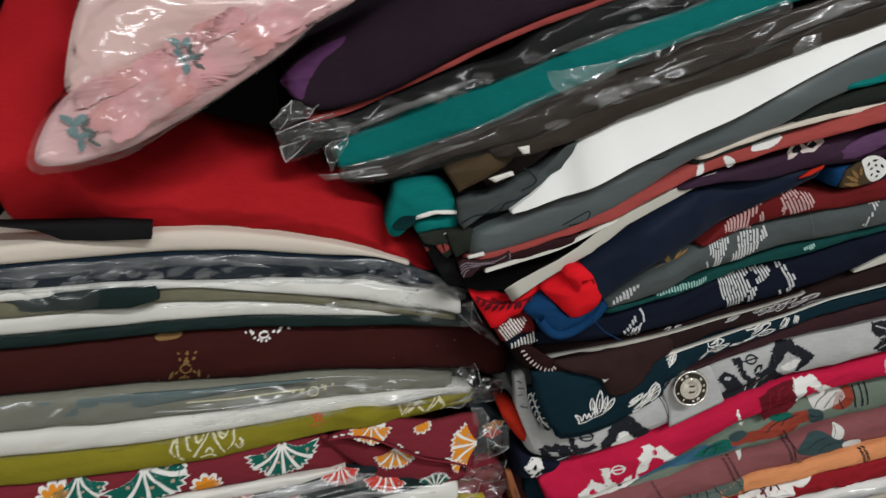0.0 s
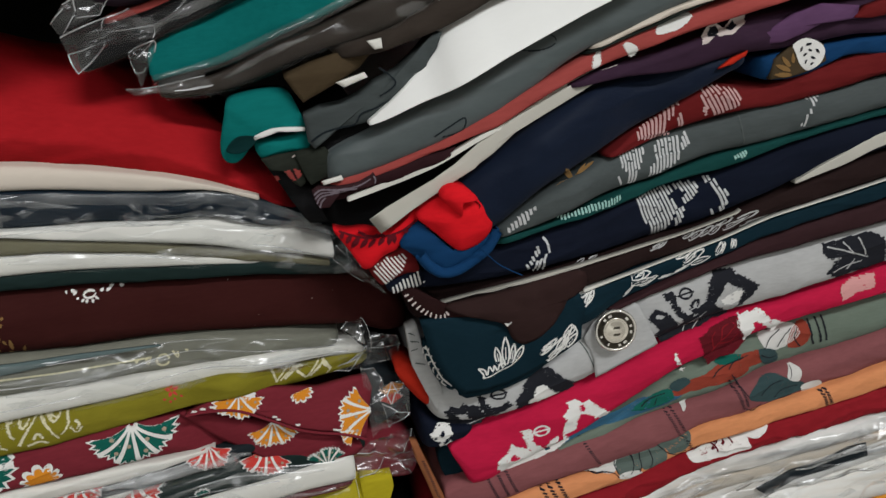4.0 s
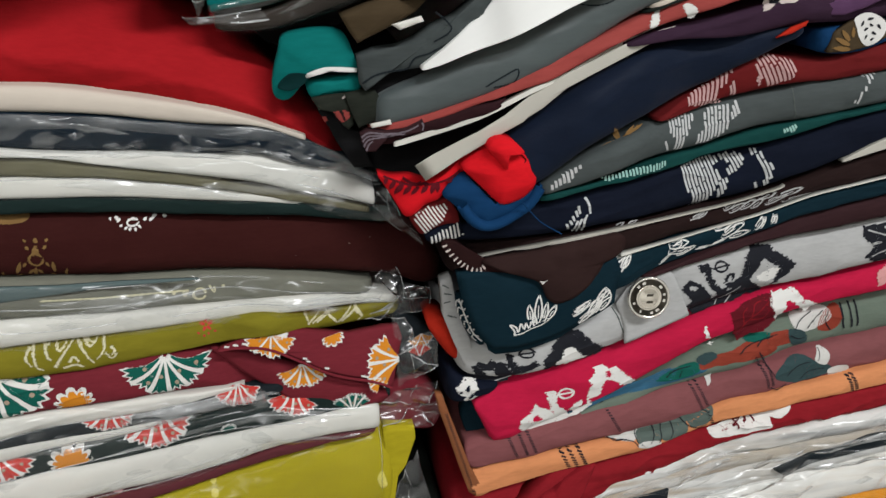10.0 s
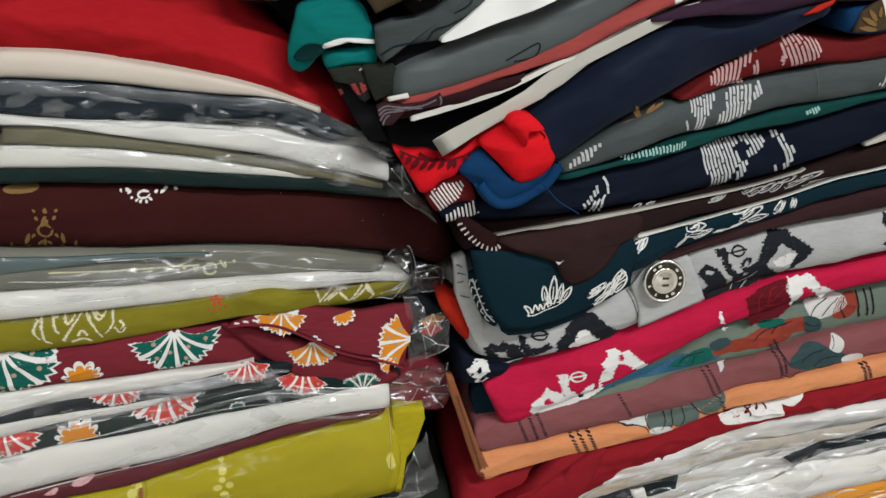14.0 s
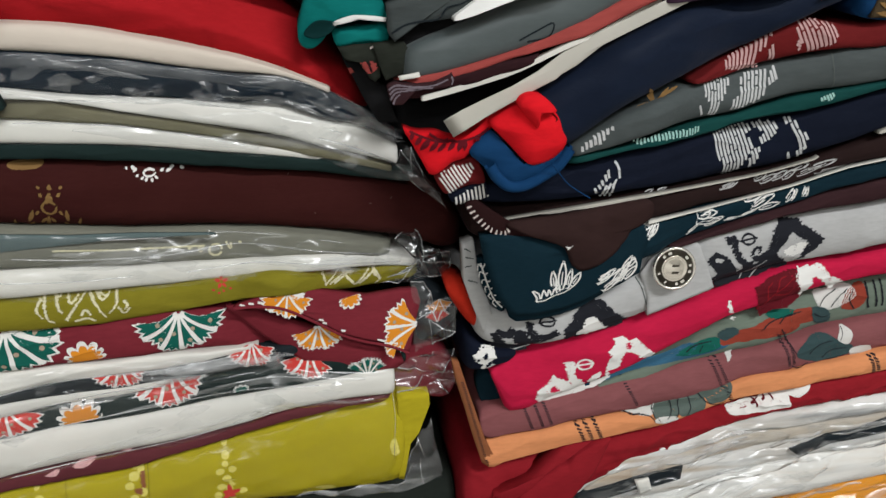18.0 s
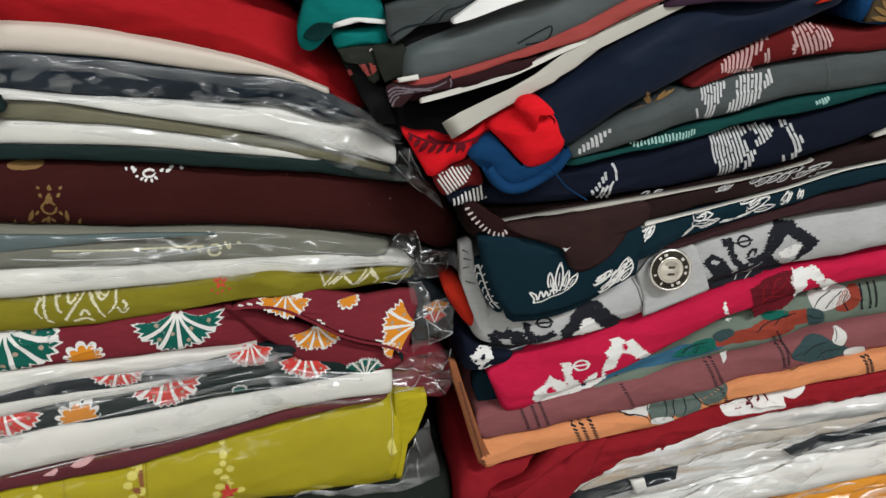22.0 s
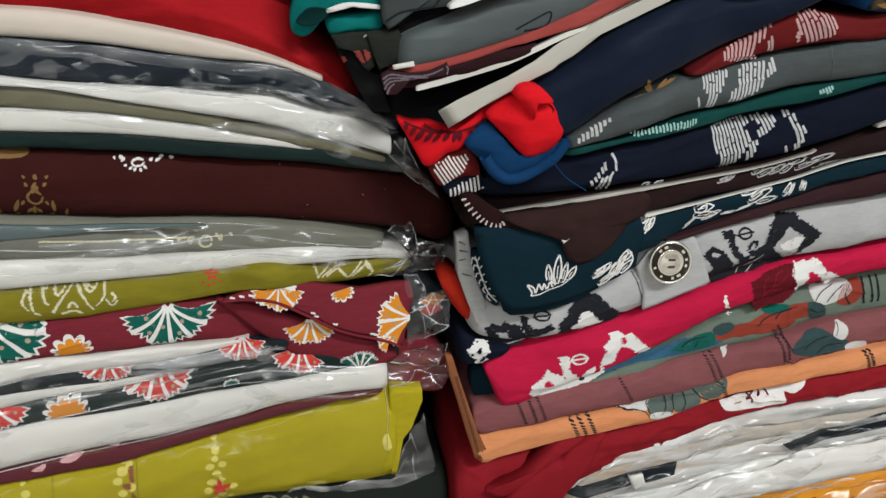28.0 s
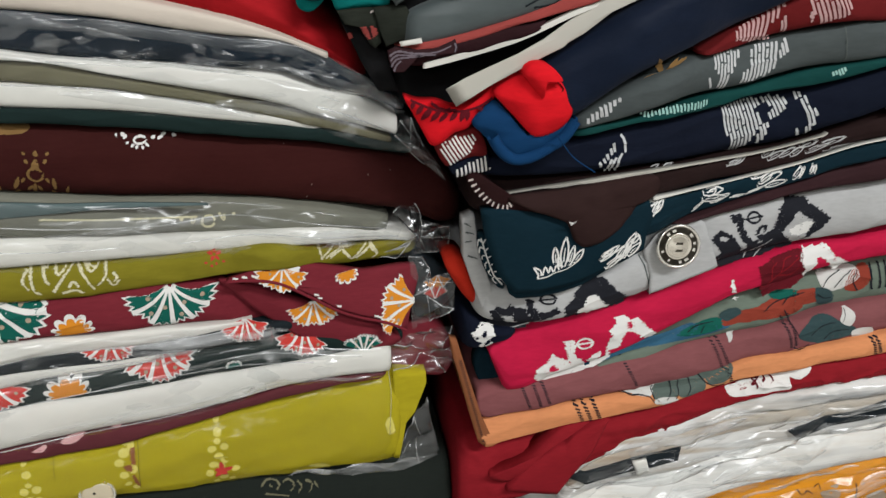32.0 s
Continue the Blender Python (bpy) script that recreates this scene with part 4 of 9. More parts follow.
s1 = [(-140.3, 1081.1, 1072.5, 254.8), (-85.4, 1076.8, 1066.4, 261.3), (-68.9, 1076.7, 1066.9, 263.3), (-51.5, 1078, 1068.3, 265.5), (-33.8, 1077.8, 1067.7, 267.9), (-15.1, 1079, 1068.7, 270.1), (4.5, 1082.3, 1070.7, 270.8), (24.4, 1083.2, 1072.3, 271.4), (44.7, 1083, 1073.6, 272.6), (58, 1080.5, 1074.5, 274.5), (70, 1078, 1074, 279)]
s2 = [(-143.6, 1073.5, 1054.6, 253.6), (-88.2, 1067.4, 1048.2, 260.1), (-71, 1067.8, 1050.9, 262.1), (-53.3, 1069.2, 1052.5, 264.3), (-35.3, 1068.5, 1053.6, 266.7), (-16.3, 1069.5, 1053.9, 269), (3.5, 1071.2, 1056.8, 270.1), (23.8, 1072.7, 1062.3, 270.2), (44.5, 1075.3, 1065.5, 269.8), (64.7, 1076.4, 1065.4, 270.3)]
s3 = [(-148.1, 1054.1, 1048.3, 254.1), (-91.3, 1047.6, 1042.6, 260.8), (-73.6, 1050.3, 1045, 262.8), (-55.7, 1051.9, 1044.8, 265), (-37.1, 1053.1, 1045.3, 267.3), (-17.7, 1053.4, 1048.7, 269.6), (2.5, 1056, 1052.3, 271), (23.3, 1061.4, 1056.6, 271.4), (44.3, 1064.8, 1061.6, 270.8), (63.6, 1064.6, 1062.4, 271.7)]
g = garment(s2, "dark green batik shirt with red fans and white card, bagged")
pine = fold(g, "cloth", s1, "pine", seed=16, ends=(5, 1))
fold(g, "card_insert", s2, "card", seed=17, wrinkle=0.3, depth=8, ends=(5, 1.5))
plum = fold(g, "cloth_edge", s3, "plum", seed=18)
prints(plum, "printed_blotch", [[(-24.0, 1056.9), (-19.9, 1059.0), (-16.0, 1060.0), (-16.7, 1057.1), (-21.2, 1055.1), (-23.8, 1054.9)]], "ink_orange", 0.3, soft=True)
prints(plum, "printed_fleck", [[(-51.1, 1051.5), (-45.2, 1053.8), (-43.5, 1052.5), (-48.3, 1050.1)], [(-60.6, 1049.1), (-55.9, 1051.1), (-57.0, 1048.7)], [(-34.9, 1054.2), (-31.3, 1055.8), (-32.0, 1053.3)], [(-14.5, 1059.9), (-11.4, 1060.0), (-13.1, 1058.2)], [(6.1, 1063.1), (9.8, 1063.7), (7.7, 1061.4)]], "ink_blush", 0.3, soft=True)
film_pine = sleeve(g, [(-142.3, 1081.9, 1054.5, 253.7), (-87, 1077.6, 1048.1, 260.2), (-70, 1077.5, 1050.8, 262.2), (-52.5, 1078.8, 1052.4, 264.4), (-34.5, 1078.5, 1053.5, 266.8), (-15.7, 1079.7, 1055.3, 269.1), (4, 1082.8, 1058.3, 270), (24.2, 1083.2, 1063.6, 270), (44.5, 1080, 1065.5, 269.8), (65.6, 1077.5, 1064.7, 270.4)], "film", crinkle=0.8, most=4)

s1 = [(-152.9, 1048.7, 1022, 253.7), (-95.1, 1042.9, 1012.9, 260.4), (-76.9, 1045.3, 1015.7, 262.5), (-58.5, 1045.1, 1018.7, 264.7), (-39.5, 1045.7, 1019.8, 266.9), (-19.9, 1049.2, 1015.6, 269), (0.6, 1052.5, 1014.1, 270.7), (21.8, 1056.2, 1013.7, 271.9), (43.6, 1060.5, 1014.4, 272.3), (66.2, 1060.6, 1013.2, 274.6), (70, 1058.2, 1013.4, 275.8)]
g = garment(s1, "lime green shirt with pale dotted motifs, folded in clear plastic")
lime = fold(g, "cloth", s1, "lime", seed=19, most=14, rings=30, ends=(5, 3))

s1 = [(-159.6, 1021.1, 967.2, 253.3), (-100.8, 1014, 949.2, 260.1), (-82.3, 1018.4, 945.2, 262.2), (-63.5, 1020.2, 939.4, 264.3), (-44, 1020.1, 933.4, 266.5), (-23.7, 1018.4, 927.1, 268.8), (-2.4, 1016.5, 920.5, 271.1), (20, 1014, 911.5, 273.7), (43.7, 1012.1, 901.8, 276.4), (68.8, 1009.1, 891.4, 279.4), (95.5, 1004.3, 880.2, 282.7)]
g = garment(s1, "black green shirt with pale woven motifs, at the stack's foot")
foot = fold(g, "cloth", [(a, b, SHELF, d) for a, b, c, d in s1], "blackgreen", seed=20, most=16, rings=30)

# ---- second stack, from the top ----
s = [(2.3, 1256.9, 1251.6, 265.7), (9.8, 1262.6, 1245.2, 265.7), (26, 1271.4, 1245.9, 264), (42.6, 1280.1, 1252.4, 260.6), (65.2, 1288.5, 1264.3, 256.3), (90.5, 1296.8, 1274.8, 253.2), (240.6, 1338, 1316.5, 247.4)]
g = g_purple = garment(s, "black purple shirt folded in clear plastic", group=RIGHT)
dusky = fold(g, "cloth", s, "aubergine", seed=21, tip=0.3, most=14)
# Violet painted on where the shirt's end faces the light.
prints(dusky, "lit_end", [[(1.2, 1254.2), (5.2, 1258.5), (10.6, 1262.4), (17.3, 1265.8), (23.9, 1268.3), (21.7, 1265.3), (16.1, 1261.4), (12.6, 1257.4), (10.0, 1253.3), (8.5, 1249.2), (5.4, 1249.4), (3.2, 1251.7)]], "violet", 0.25, fine=0.3, soft=True)
s1 = [(9.3, 1241.7, 1239.4, 267.8), (23.8, 1245.5, 1243.2, 267.4), (40.9, 1252.7, 1250.4, 264), (57.6, 1260.5, 1258.3, 259.7), (67.5, 1265.3, 1263.1, 257.6), (90.2, 1274.8, 1272.5, 254.2), (243.3, 1319.6, 1316.6, 248.1)]
fold(g, "cloth_edge", s1, "coral", seed=22)
s2 = [(0.2, 1235.1, 1226.3, 268.7), (14.5, 1241.4, 1230.6, 268.6), (22.9, 1242.7, 1234.7, 268.6), (40.2, 1250, 1241.1, 265.4), (60.4, 1257.8, 1249.7, 260.1), (76.8, 1262.6, 1254.9, 256.9), (90, 1272.5, 1259.9, 254.8), (244.6, 1316.7, 1310.6, 248.5)]
fold(g, "cloth_edge", s2, "black", seed=23)
film_black = sleeve(g, s2, "film_dark", crinkle=1.6)

s = [(19.1, 1230.9, 1222.1, 270.7), (21.3, 1233.4, 1222.7, 270.6), (38.7, 1240.8, 1226, 268), (56.2, 1249.5, 1233, 262.7), (73, 1254.9, 1239.6, 258.5), (89.7, 1259.8, 1246.9, 255.6), (106.4, 1266.6, 1253.7, 253.7), (123.1, 1272.6, 1260.4, 252.3), (140, 1276.9, 1266.8, 251.2), (174.3, 1287.4, 1277.6, 249.5), (276.9, 1312.6, 1303.1, 248.9)]
g = garment(s, "teal shirt folded in clear plastic", group=RIGHT)
fold(g, "cloth", s, "tealbag", seed=24, tip=0.35, ends=(0.4, 5), power=4)
sleeve(g, [(19.3, 1224.7, 1222.1, 268.1), (38.1, 1228.5, 1225.9, 265.9), (55.5, 1235.4, 1232.8, 260.7), (72.4, 1242, 1239.5, 256.2), (89, 1249.9, 1246.8, 252.9), (105.7, 1257.2, 1253.5, 250.9), (122.3, 1263.8, 1260, 249.5), (139.1, 1269.8, 1266.4, 248.3), (173.1, 1280.8, 1277.3, 246.5)], "film_milky", crinkle=1.2, name="film_margin", label="pale folded margin of the clear bag")
# Glint of the film, put in as a pale milky patch.
pad(g, "milky_patch", [(87.8, 1258.3), (89.6, 1252.9), (94.8, 1250.1), (101.8, 1251.7), (112.7, 1255.8), (111.7, 1261.2), (105.3, 1259.8), (98.7, 1258.8), (93, 1258.1)], 249.4, "film_haze", thick=0, bulge=0.6, crinkle=1.4, seed=81, sharp=True, rings=14)

s = [(20, 1221.4, 1216.6, 271.4), (37.3, 1223, 1217.6, 269.3), (55, 1231.3, 1223.5, 264.5), (72.2, 1237.4, 1229.4, 259.7), (89.2, 1244.2, 1233.9, 256.3), (106.3, 1252, 1241.6, 254.1), (123.5, 1256.8, 1247.8, 252.7), (140.7, 1263.3, 1252.9, 251.5), (157.9, 1269.4, 1259.1, 250.1), (193.8, 1280.1, 1271.1, 249.5), (280, 1303.2, 1295, 249.7)]
g = garment(s, "grey brown shirt folded in clear plastic", group=RIGHT)
fold(g, "cloth", s, "umber", seed=25)
film_umber = sleeve(g, s, "film_dark", crinkle=1.1)
pad(g, "milky_patch", [(105.9, 1248.9), (109, 1251.1), (114.2, 1252.2), (115.2, 1247.2), (111.4, 1246.4), (107.3, 1244.8)], 249.7, "film_haze", thick=0, bulge=0.4, crinkle=0.8, seed=82, sharp=True, rings=10)
pad(g, "milky_patch", [(173.2, 1264.4), (177.6, 1267.5), (184.5, 1268.9), (184.4, 1263.5), (178.2, 1262.1), (174.3, 1260.9)], 243, "film_haze", thick=0, bulge=0.4, crinkle=0.8, seed=83, sharp=True, rings=10)

s = [(71.9, 1229.3, 1225.4, 260.2), (88.9, 1233.9, 1227.7, 256.4), (104.5, 1241.6, 1232.5, 254.3), (123.6, 1247.7, 1241.2, 252.9), (141.1, 1252.9, 1247.1, 251.8), (158.4, 1259.1, 1253.4, 250.1), (176, 1264.1, 1258.9, 248.9), (194.7, 1271.1, 1264.4, 249.4), (282.3, 1296.7, 1288.3, 250.2)]
g = garment(s, "dark brown shirt, folded", group=RIGHT)
fold(g, "cloth", s, "umber", seed=26)

s = [(79.6, 1207.4, 1206.3, 254.9), (84.2, 1210.8, 1207.9, 253.9), (87.7, 1213.6, 1209.4, 253.3), (93.1, 1218.3, 1211.6, 253.4), (97.6, 1222.6, 1213.3, 253.8), (101.5, 1229.1, 1214.9, 254.4), (105.1, 1235.1, 1216.7, 254.1), (123.7, 1241.6, 1225.3, 252.9), (141.6, 1247.4, 1233, 252.1), (159.1, 1253.3, 1240.5, 250.2), (176.5, 1259.1, 1249.2, 248.5), (195.4, 1264.4, 1257.2, 249.3), (215.4, 1270.6, 1264.6, 251.1), (284.2, 1290.9, 1284.1, 250.7)]
g = garment(s, "plain white shirt, folded flat", group=RIGHT)
fold(g, "cloth", s, "bright_white", seed=27, wrinkle=0.3, ends=(0.2, 5), power=8, most=3, tip=1.0)

s = [(65.4, 1197.1, 1187.6, 259.7), (73.9, 1200.9, 1189.2, 258.1), (80.4, 1203.3, 1191, 257.3), (88.4, 1206.7, 1193.6, 255.8), (96.3, 1210.2, 1196.2, 254.2), (104.2, 1213.8, 1198.6, 253.1), (112.2, 1217.5, 1202.3, 252.4), (118.6, 1220.2, 1205.3, 252)] + [(147.5, 1236.2, 1221.7, 252.4), (160.3, 1241.1, 1226.7, 251), (177.6, 1249, 1233.4, 248.4), (196.7, 1257.2, 1242.6, 249.2), (217.9, 1264.6, 1248, 252.1), (238.2, 1271, 1253.7, 252.9), (277.6, 1284.2, 1265.6, 251.9)]
g = garment(s, "slate grey shirt with a faint pattern, folded", group=RIGHT)
slate = fold(g, "cloth", s, "slate", seed=28, most=14, rings=30, tip=0.1, wrinkle=0.45)

s = [(148, 1221.6, 1220.8, 252.8), (161.3, 1226.4, 1225.3, 252.1), (178.8, 1233.3, 1231.8, 249), (198.3, 1242.5, 1236.5, 249.7), (221.3, 1247.7, 1240.3, 254.2), (242.6, 1253.5, 1242.2, 255), (294.4, 1267.1, 1251.1, 253.3)]
g = garment(s, "black shirt with white motifs, folded", group=RIGHT)
blackshirt = fold(g, "cloth", s, "blackgreen", seed=29)

s1 = [(64, 1189.4, 1187.9, 259.5), (80.6, 1192.4, 1191.3, 257.3), (96.6, 1197.9, 1196.9, 253.9), (112.6, 1205, 1204.4, 251.9), (128.8, 1212.2, 1211.2, 251.2), (145.9, 1219.9, 1218.7, 252.7)]
s = [(64, 1188.1, 1186.5, 259.4), (80.6, 1192, 1189.6, 257.4), (96.6, 1197.6, 1195.4, 253.8), (112.7, 1204.7, 1200.5, 251.7), (119.2, 1208, 1202.5, 251.3), (137.4, 1216.1, 1211.8, 251.6), (154.9, 1223.1, 1217.5, 253.4), (170.6, 1228.9, 1222.7, 251.1), (196.1, 1234.7, 1228.5, 250.2), (274.7, 1247.9, 1241.5, 255.1)]
g = garment(s, "coral red shirt with white blossoms, folded", group=RIGHT)
g_coral = g
coral = fold(g, "cloth", s, "coral", seed=30, tip=0.3)

s = [(62.4, 1186.5, 1182.9, 259.7), (70.7, 1187.9, 1182.7, 258.3), (79.1, 1189.6, 1185.6, 257.7), (88.9, 1193.2, 1188.1, 255.9), (100, 1196.1, 1192.7, 252.9), (106.4, 1197.5, 1195.9, 251.9)]
g = garment(s, "dark wine shirt with a striped edge, folded", group=RIGHT)
wine = fold(g, "cloth", s, "wine", seed=31)

s = [(71.1, 1183.9, 1182.1, 258.4), (80.9, 1186.6, 1184.7, 257.8), (96.9, 1192.5, 1190.8, 253.5), (112.9, 1200.2, 1198.7, 251.5), (120.2, 1202.5, 1201.2, 252.9), (139.6, 1211.2, 1210.1, 255.3), (159.2, 1217.5, 1216.3, 260.2)]
g = garment(s, "narrow white card edge between folded shirts", "card", RIGHT, "card")
fold(g, "card_sheet", s, "card", seed=32, wrinkle=0.2, power=12, bulge=0.05, depth=0.8, ends=(0.2, 1))
s = [(76, 1176.7, 1171.5, 253), (80.4, 1178.1, 1171.7, 253.7), (88.6, 1182.5, 1175.6, 252.3), (96.9, 1187.1, 1181.4, 251.8), (105.2, 1191, 1186.3, 251.4), (113.7, 1195.1, 1191.5, 252), (122.2, 1198.4, 1195.7, 252.2), (139.1, 1205.5, 1203.5, 252.2), (154.8, 1210.7, 1209.2, 256.4), (167.3, 1215.6, 1213.9, 257.2)]
g = garment(s, "cream card strip curling out between folded shirts", "card", RIGHT, "card")
pad(g, "card_sheet", [(76.3, 1178.4), (81.5, 1181.3), (89.2, 1184.7), (96.9, 1188.0), (104.5, 1192.1), (109.9, 1196.0), (112.9, 1198.1), (119.7, 1202.2), (129.9, 1206.4), (140.1, 1211.0), (148.3, 1213.8), (154.5, 1215.8), (159.7, 1217.0), (155.8, 1214.0), (150.7, 1211.3), (142.5, 1207.7), (135.3, 1204.6), (125.0, 1199.7), (116.9, 1193.6), (112.3, 1191.1), (110.8, 1189.7), (104.6, 1186.8), (96.9, 1182.9), (89.1, 1178.9), (82.9, 1175.1), (79.6, 1173.2)], 252.6, "card_cream", thick=0.4, bulge=0.25, wrinkle=0.15, seed=33, sharp=True, lean=(0.06, 0))
s = [(64.2, 1182.7, 1166.7, 274.1), (77.2, 1177.5, 1165.6, 274.5), (93.1, 1183, 1168.8, 270.6), (109.5, 1191.3, 1181.3, 264.8), (126.6, 1198.7, 1192.4, 263.4), (145, 1207.5, 1199.7, 265.1), (166.2, 1214.1, 1205.7, 270.9)]
# No garment of its own: black cloth added for the gap's darkness.
g = garment(s, "black cloth added to darken the gap between folded shirts", group=RIGHT)
fold(g, "cloth", s, "black", seed=34)

s = [(99.8, 1182.1, 1159, 255.8), (108.5, 1185.5, 1162.7, 252.4), (119.7, 1193.3, 1168.4, 251.1), (130.6, 1200.3, 1178, 248.4), (148.9, 1208.5, 1186.6, 251.4), (171.1, 1212.9, 1194, 259.8), (188, 1215.2, 1203.2, 257.6), (198.5, 1215.7, 1208.2, 256.8), (208.8, 1215.3, 1212.5, 258)]
g = garment(s, "plain navy shirt with a red and blue collar, folded", group=RIGHT)
navy = fold(g, "cloth", s, "navy", seed=35, most=14, rings=30)

s = [(158.2, 1186.9, 1185.8, 256.7), (175.2, 1194.8, 1187.8, 262.6), (183.9, 1201.4, 1190.4, 262), (192.6, 1205.1, 1192.4, 260.8), (202.1, 1204.8, 1194.6, 260.2), (212.9, 1202.7, 1195.5, 260.6), (227.1, 1204.5, 1196, 261), (291.7, 1220.2, 1207.3, 257.9)]
g = garment(s, "brick red shirt with woven pink blossoms, folded", group=RIGHT)
brick = fold(g, "cloth", s, "brick", seed=36)
s = [(117.7, 1165.8, 1163.3, 255.2), (134, 1177.7, 1168.1, 251.1), (142.6, 1181.3, 1171, 250.4), (161.8, 1185.5, 1172.6, 259.2), (177.9, 1187.9, 1173.8, 263.5), (197.3, 1192, 1179.1, 263.1), (216.9, 1195.2, 1182.1, 262), (230.8, 1196.2, 1184, 261.8), (298.8, 1207.1, 1194.6, 259.1)]
g = garment(s, "grey shirt with woven white blossoms, folded", group=RIGHT)
grey = fold(g, "cloth", s, "grey", seed=37)
s = [(118.3, 1163, 1160.4, 256.2), (136, 1167.1, 1165, 253.9), (157.4, 1170.5, 1166.9, 258.6), (170.1, 1171.8, 1167, 263.9), (181.5, 1173, 1169.9, 266.3), (201.4, 1178.4, 1172.8, 265.6), (220.3, 1181.8, 1177.8, 263.3), (233.7, 1183.9, 1181.7, 262.5), (303.2, 1194.4, 1191.4, 259.8)]
g = garment(s, "sea green shirt with white woven dashes, folded", group=RIGHT)
seagreen = fold(g, "cloth", s, "seagreen", seed=38)
s = [(89.7, 1151.9, 1146.5, 262.8), (102.2, 1152.8, 1145.4, 262.8), (120.2, 1159.5, 1146.4, 259.1), (138.8, 1163.9, 1148.6, 257.5), (161.1, 1165.9, 1148.5, 262.3), (186.2, 1168.8, 1148.3, 270), (206.1, 1172.1, 1153, 267.9), (224.6, 1177.3, 1159.8, 264.8), (237.5, 1181.4, 1164.8, 263.6), (307.5, 1191.3, 1178.9, 260.5)]
g = garment(s, "ink navy shirt with large white woven blossoms, folded", group=RIGHT)
inknavy = fold(g, "cloth", s, "inknavy", seed=39, most=12, rings=30)
s = [(100.2, 1137.1, 1134.3, 268.5), (121.3, 1144, 1141.9, 259.4), (140, 1147.5, 1146.1, 257.2), (162, 1148.4, 1147.8, 261), (178.1, 1148.1, 1147.5, 266.3), (197.8, 1150.4, 1150, 267.9), (216.9, 1156.6, 1156.2, 265.1)]
g = garment(s, "thin white card edge between folded shirts", "card", RIGHT, "card")
fold(g, "card_sheet", s, "card_cream", seed=40, wrinkle=0.2, power=12, bulge=0.05, depth=0.7, ends=(0.2, 1))
s = [(236.9, 1165.7, 1164.8, 263.7), (245.8, 1170.3, 1167.4, 262.9), (256.6, 1175.3, 1170.4, 262.1), (267.2, 1180.1, 1174.8, 261.3), (271.2, 1181.2, 1175.9, 261.1), (313.1, 1189.7, 1183.9, 259.2)]
g = garment(s, "cream card strip with a pointed end between shirts", "card", RIGHT, "card")
fold(g, "card_sheet", s, "card_cream", seed=66, wrinkle=0.2, power=5, bulge=0.08, depth=2.5, ends=(0.2, 1))
s = [(90.6, 1144.1, 1130, 268.6), (105, 1142.4, 1128, 269.9), (122.4, 1144.7, 1129.9, 261.2), (141.6, 1146.8, 1134.6, 259.2), (152.2, 1147.3, 1137.2, 260.3), (164.1, 1147.2, 1138.1, 263.4), (189, 1148.3, 1140, 269.6), (209.8, 1152.6, 1144.8, 268.4), (229.6, 1159, 1151.5, 266.4), (243.3, 1164, 1154.4, 265.4), (313.8, 1178.6, 1168.9, 261.6)]
g = garment(s, "dark brown shirt with white line motifs, folded", group=RIGHT)
cocoa = fold(g, "cloth", s, "cocoa", seed=41)
s = [(151.2, 1138, 1136.9, 258.7), (164.4, 1138.4, 1137.7, 262.3), (188.9, 1140.2, 1139.8, 267.9), (210.1, 1145.2, 1144.7, 267.5), (230.2, 1151.9, 1151.5, 265.9), (244.5, 1154.9, 1154.4, 265), (282.9, 1162.8, 1162.4, 262.7)]
g = garment(s, "thin white card edge between folded shirts", "card", RIGHT, "card")
fold(g, "card_sheet", s, "card", seed=42, wrinkle=0.2, power=12, bulge=0.05, depth=0.6, ends=(0.2, 1))
s = [(115.5, 1130.9, 1113.8, 260.7), (122.8, 1131.7, 1114.7, 258.1), (135.1, 1133.8, 1115.8, 258.5), (143, 1135.1, 1120, 258.2), (153.8, 1136.8, 1122, 259.4), (166.4, 1137, 1125.7, 264.2), (190.1, 1140, 1130.6, 268.5), (212, 1144, 1136.6, 268.7), (232.7, 1150.8, 1143.4, 267.6), (247.1, 1153.7, 1146.5, 266.6), (319.2, 1168.4, 1159.6, 262.5)]
g = garment(s, "dark petrol shirt with white leaf sprays, folded", group=RIGHT)
petrol = fold(g, "cloth", s, "petrol", seed=43, most=12, rings=34)
collar = pad(g, "collar", [(91.1, 1136.4), (97.7, 1136.8), (107.6, 1135.4), (118.7, 1133.0), (124.2, 1128.8), (131.0, 1123.9), (139.6, 1129.9), (144.3, 1136.6), (148.9, 1137.6), (151.3, 1131.4), (149.8, 1124.4), (149.7, 1119.5), (144.2, 1115.8), (136.6, 1111.8), (128.5, 1108.2), (121.3, 1106.5), (113.0, 1104.9), (104.7, 1105.1), (102.1, 1107.7), (98.3, 1113.0), (95.5, 1119.9), (92.7, 1128.3)], 256.8, "petrol", thick=5, bulge=1.4, wrinkle=0.5, seed=43, sharp=True)
pad(g, "collar_lip", [(103.0, 1106.7), (114.0, 1104.6), (122.4, 1106.2), (129.7, 1108.2), (138.2, 1112.2), (138.5, 1109.8), (130.4, 1104.8), (122.7, 1102.4), (114.3, 1101.0), (106.5, 1101.2), (103.8, 1103.3)], 260, "petrol", thick=4, bulge=1.2, wrinkle=0.3, seed=44, sharp=True)
s = [(163.4, 1124.7, 1123.3, 264.4), (191.4, 1130.6, 1127.6, 268.3), (214, 1136.3, 1131.9, 269.4), (236, 1142.8, 1134.6, 268.9), (250.8, 1145.9, 1136.6, 267.8), (324.6, 1159.3, 1148.8, 263.4)]
g = garment(s, "prune brown shirt, folded thin", group=RIGHT)
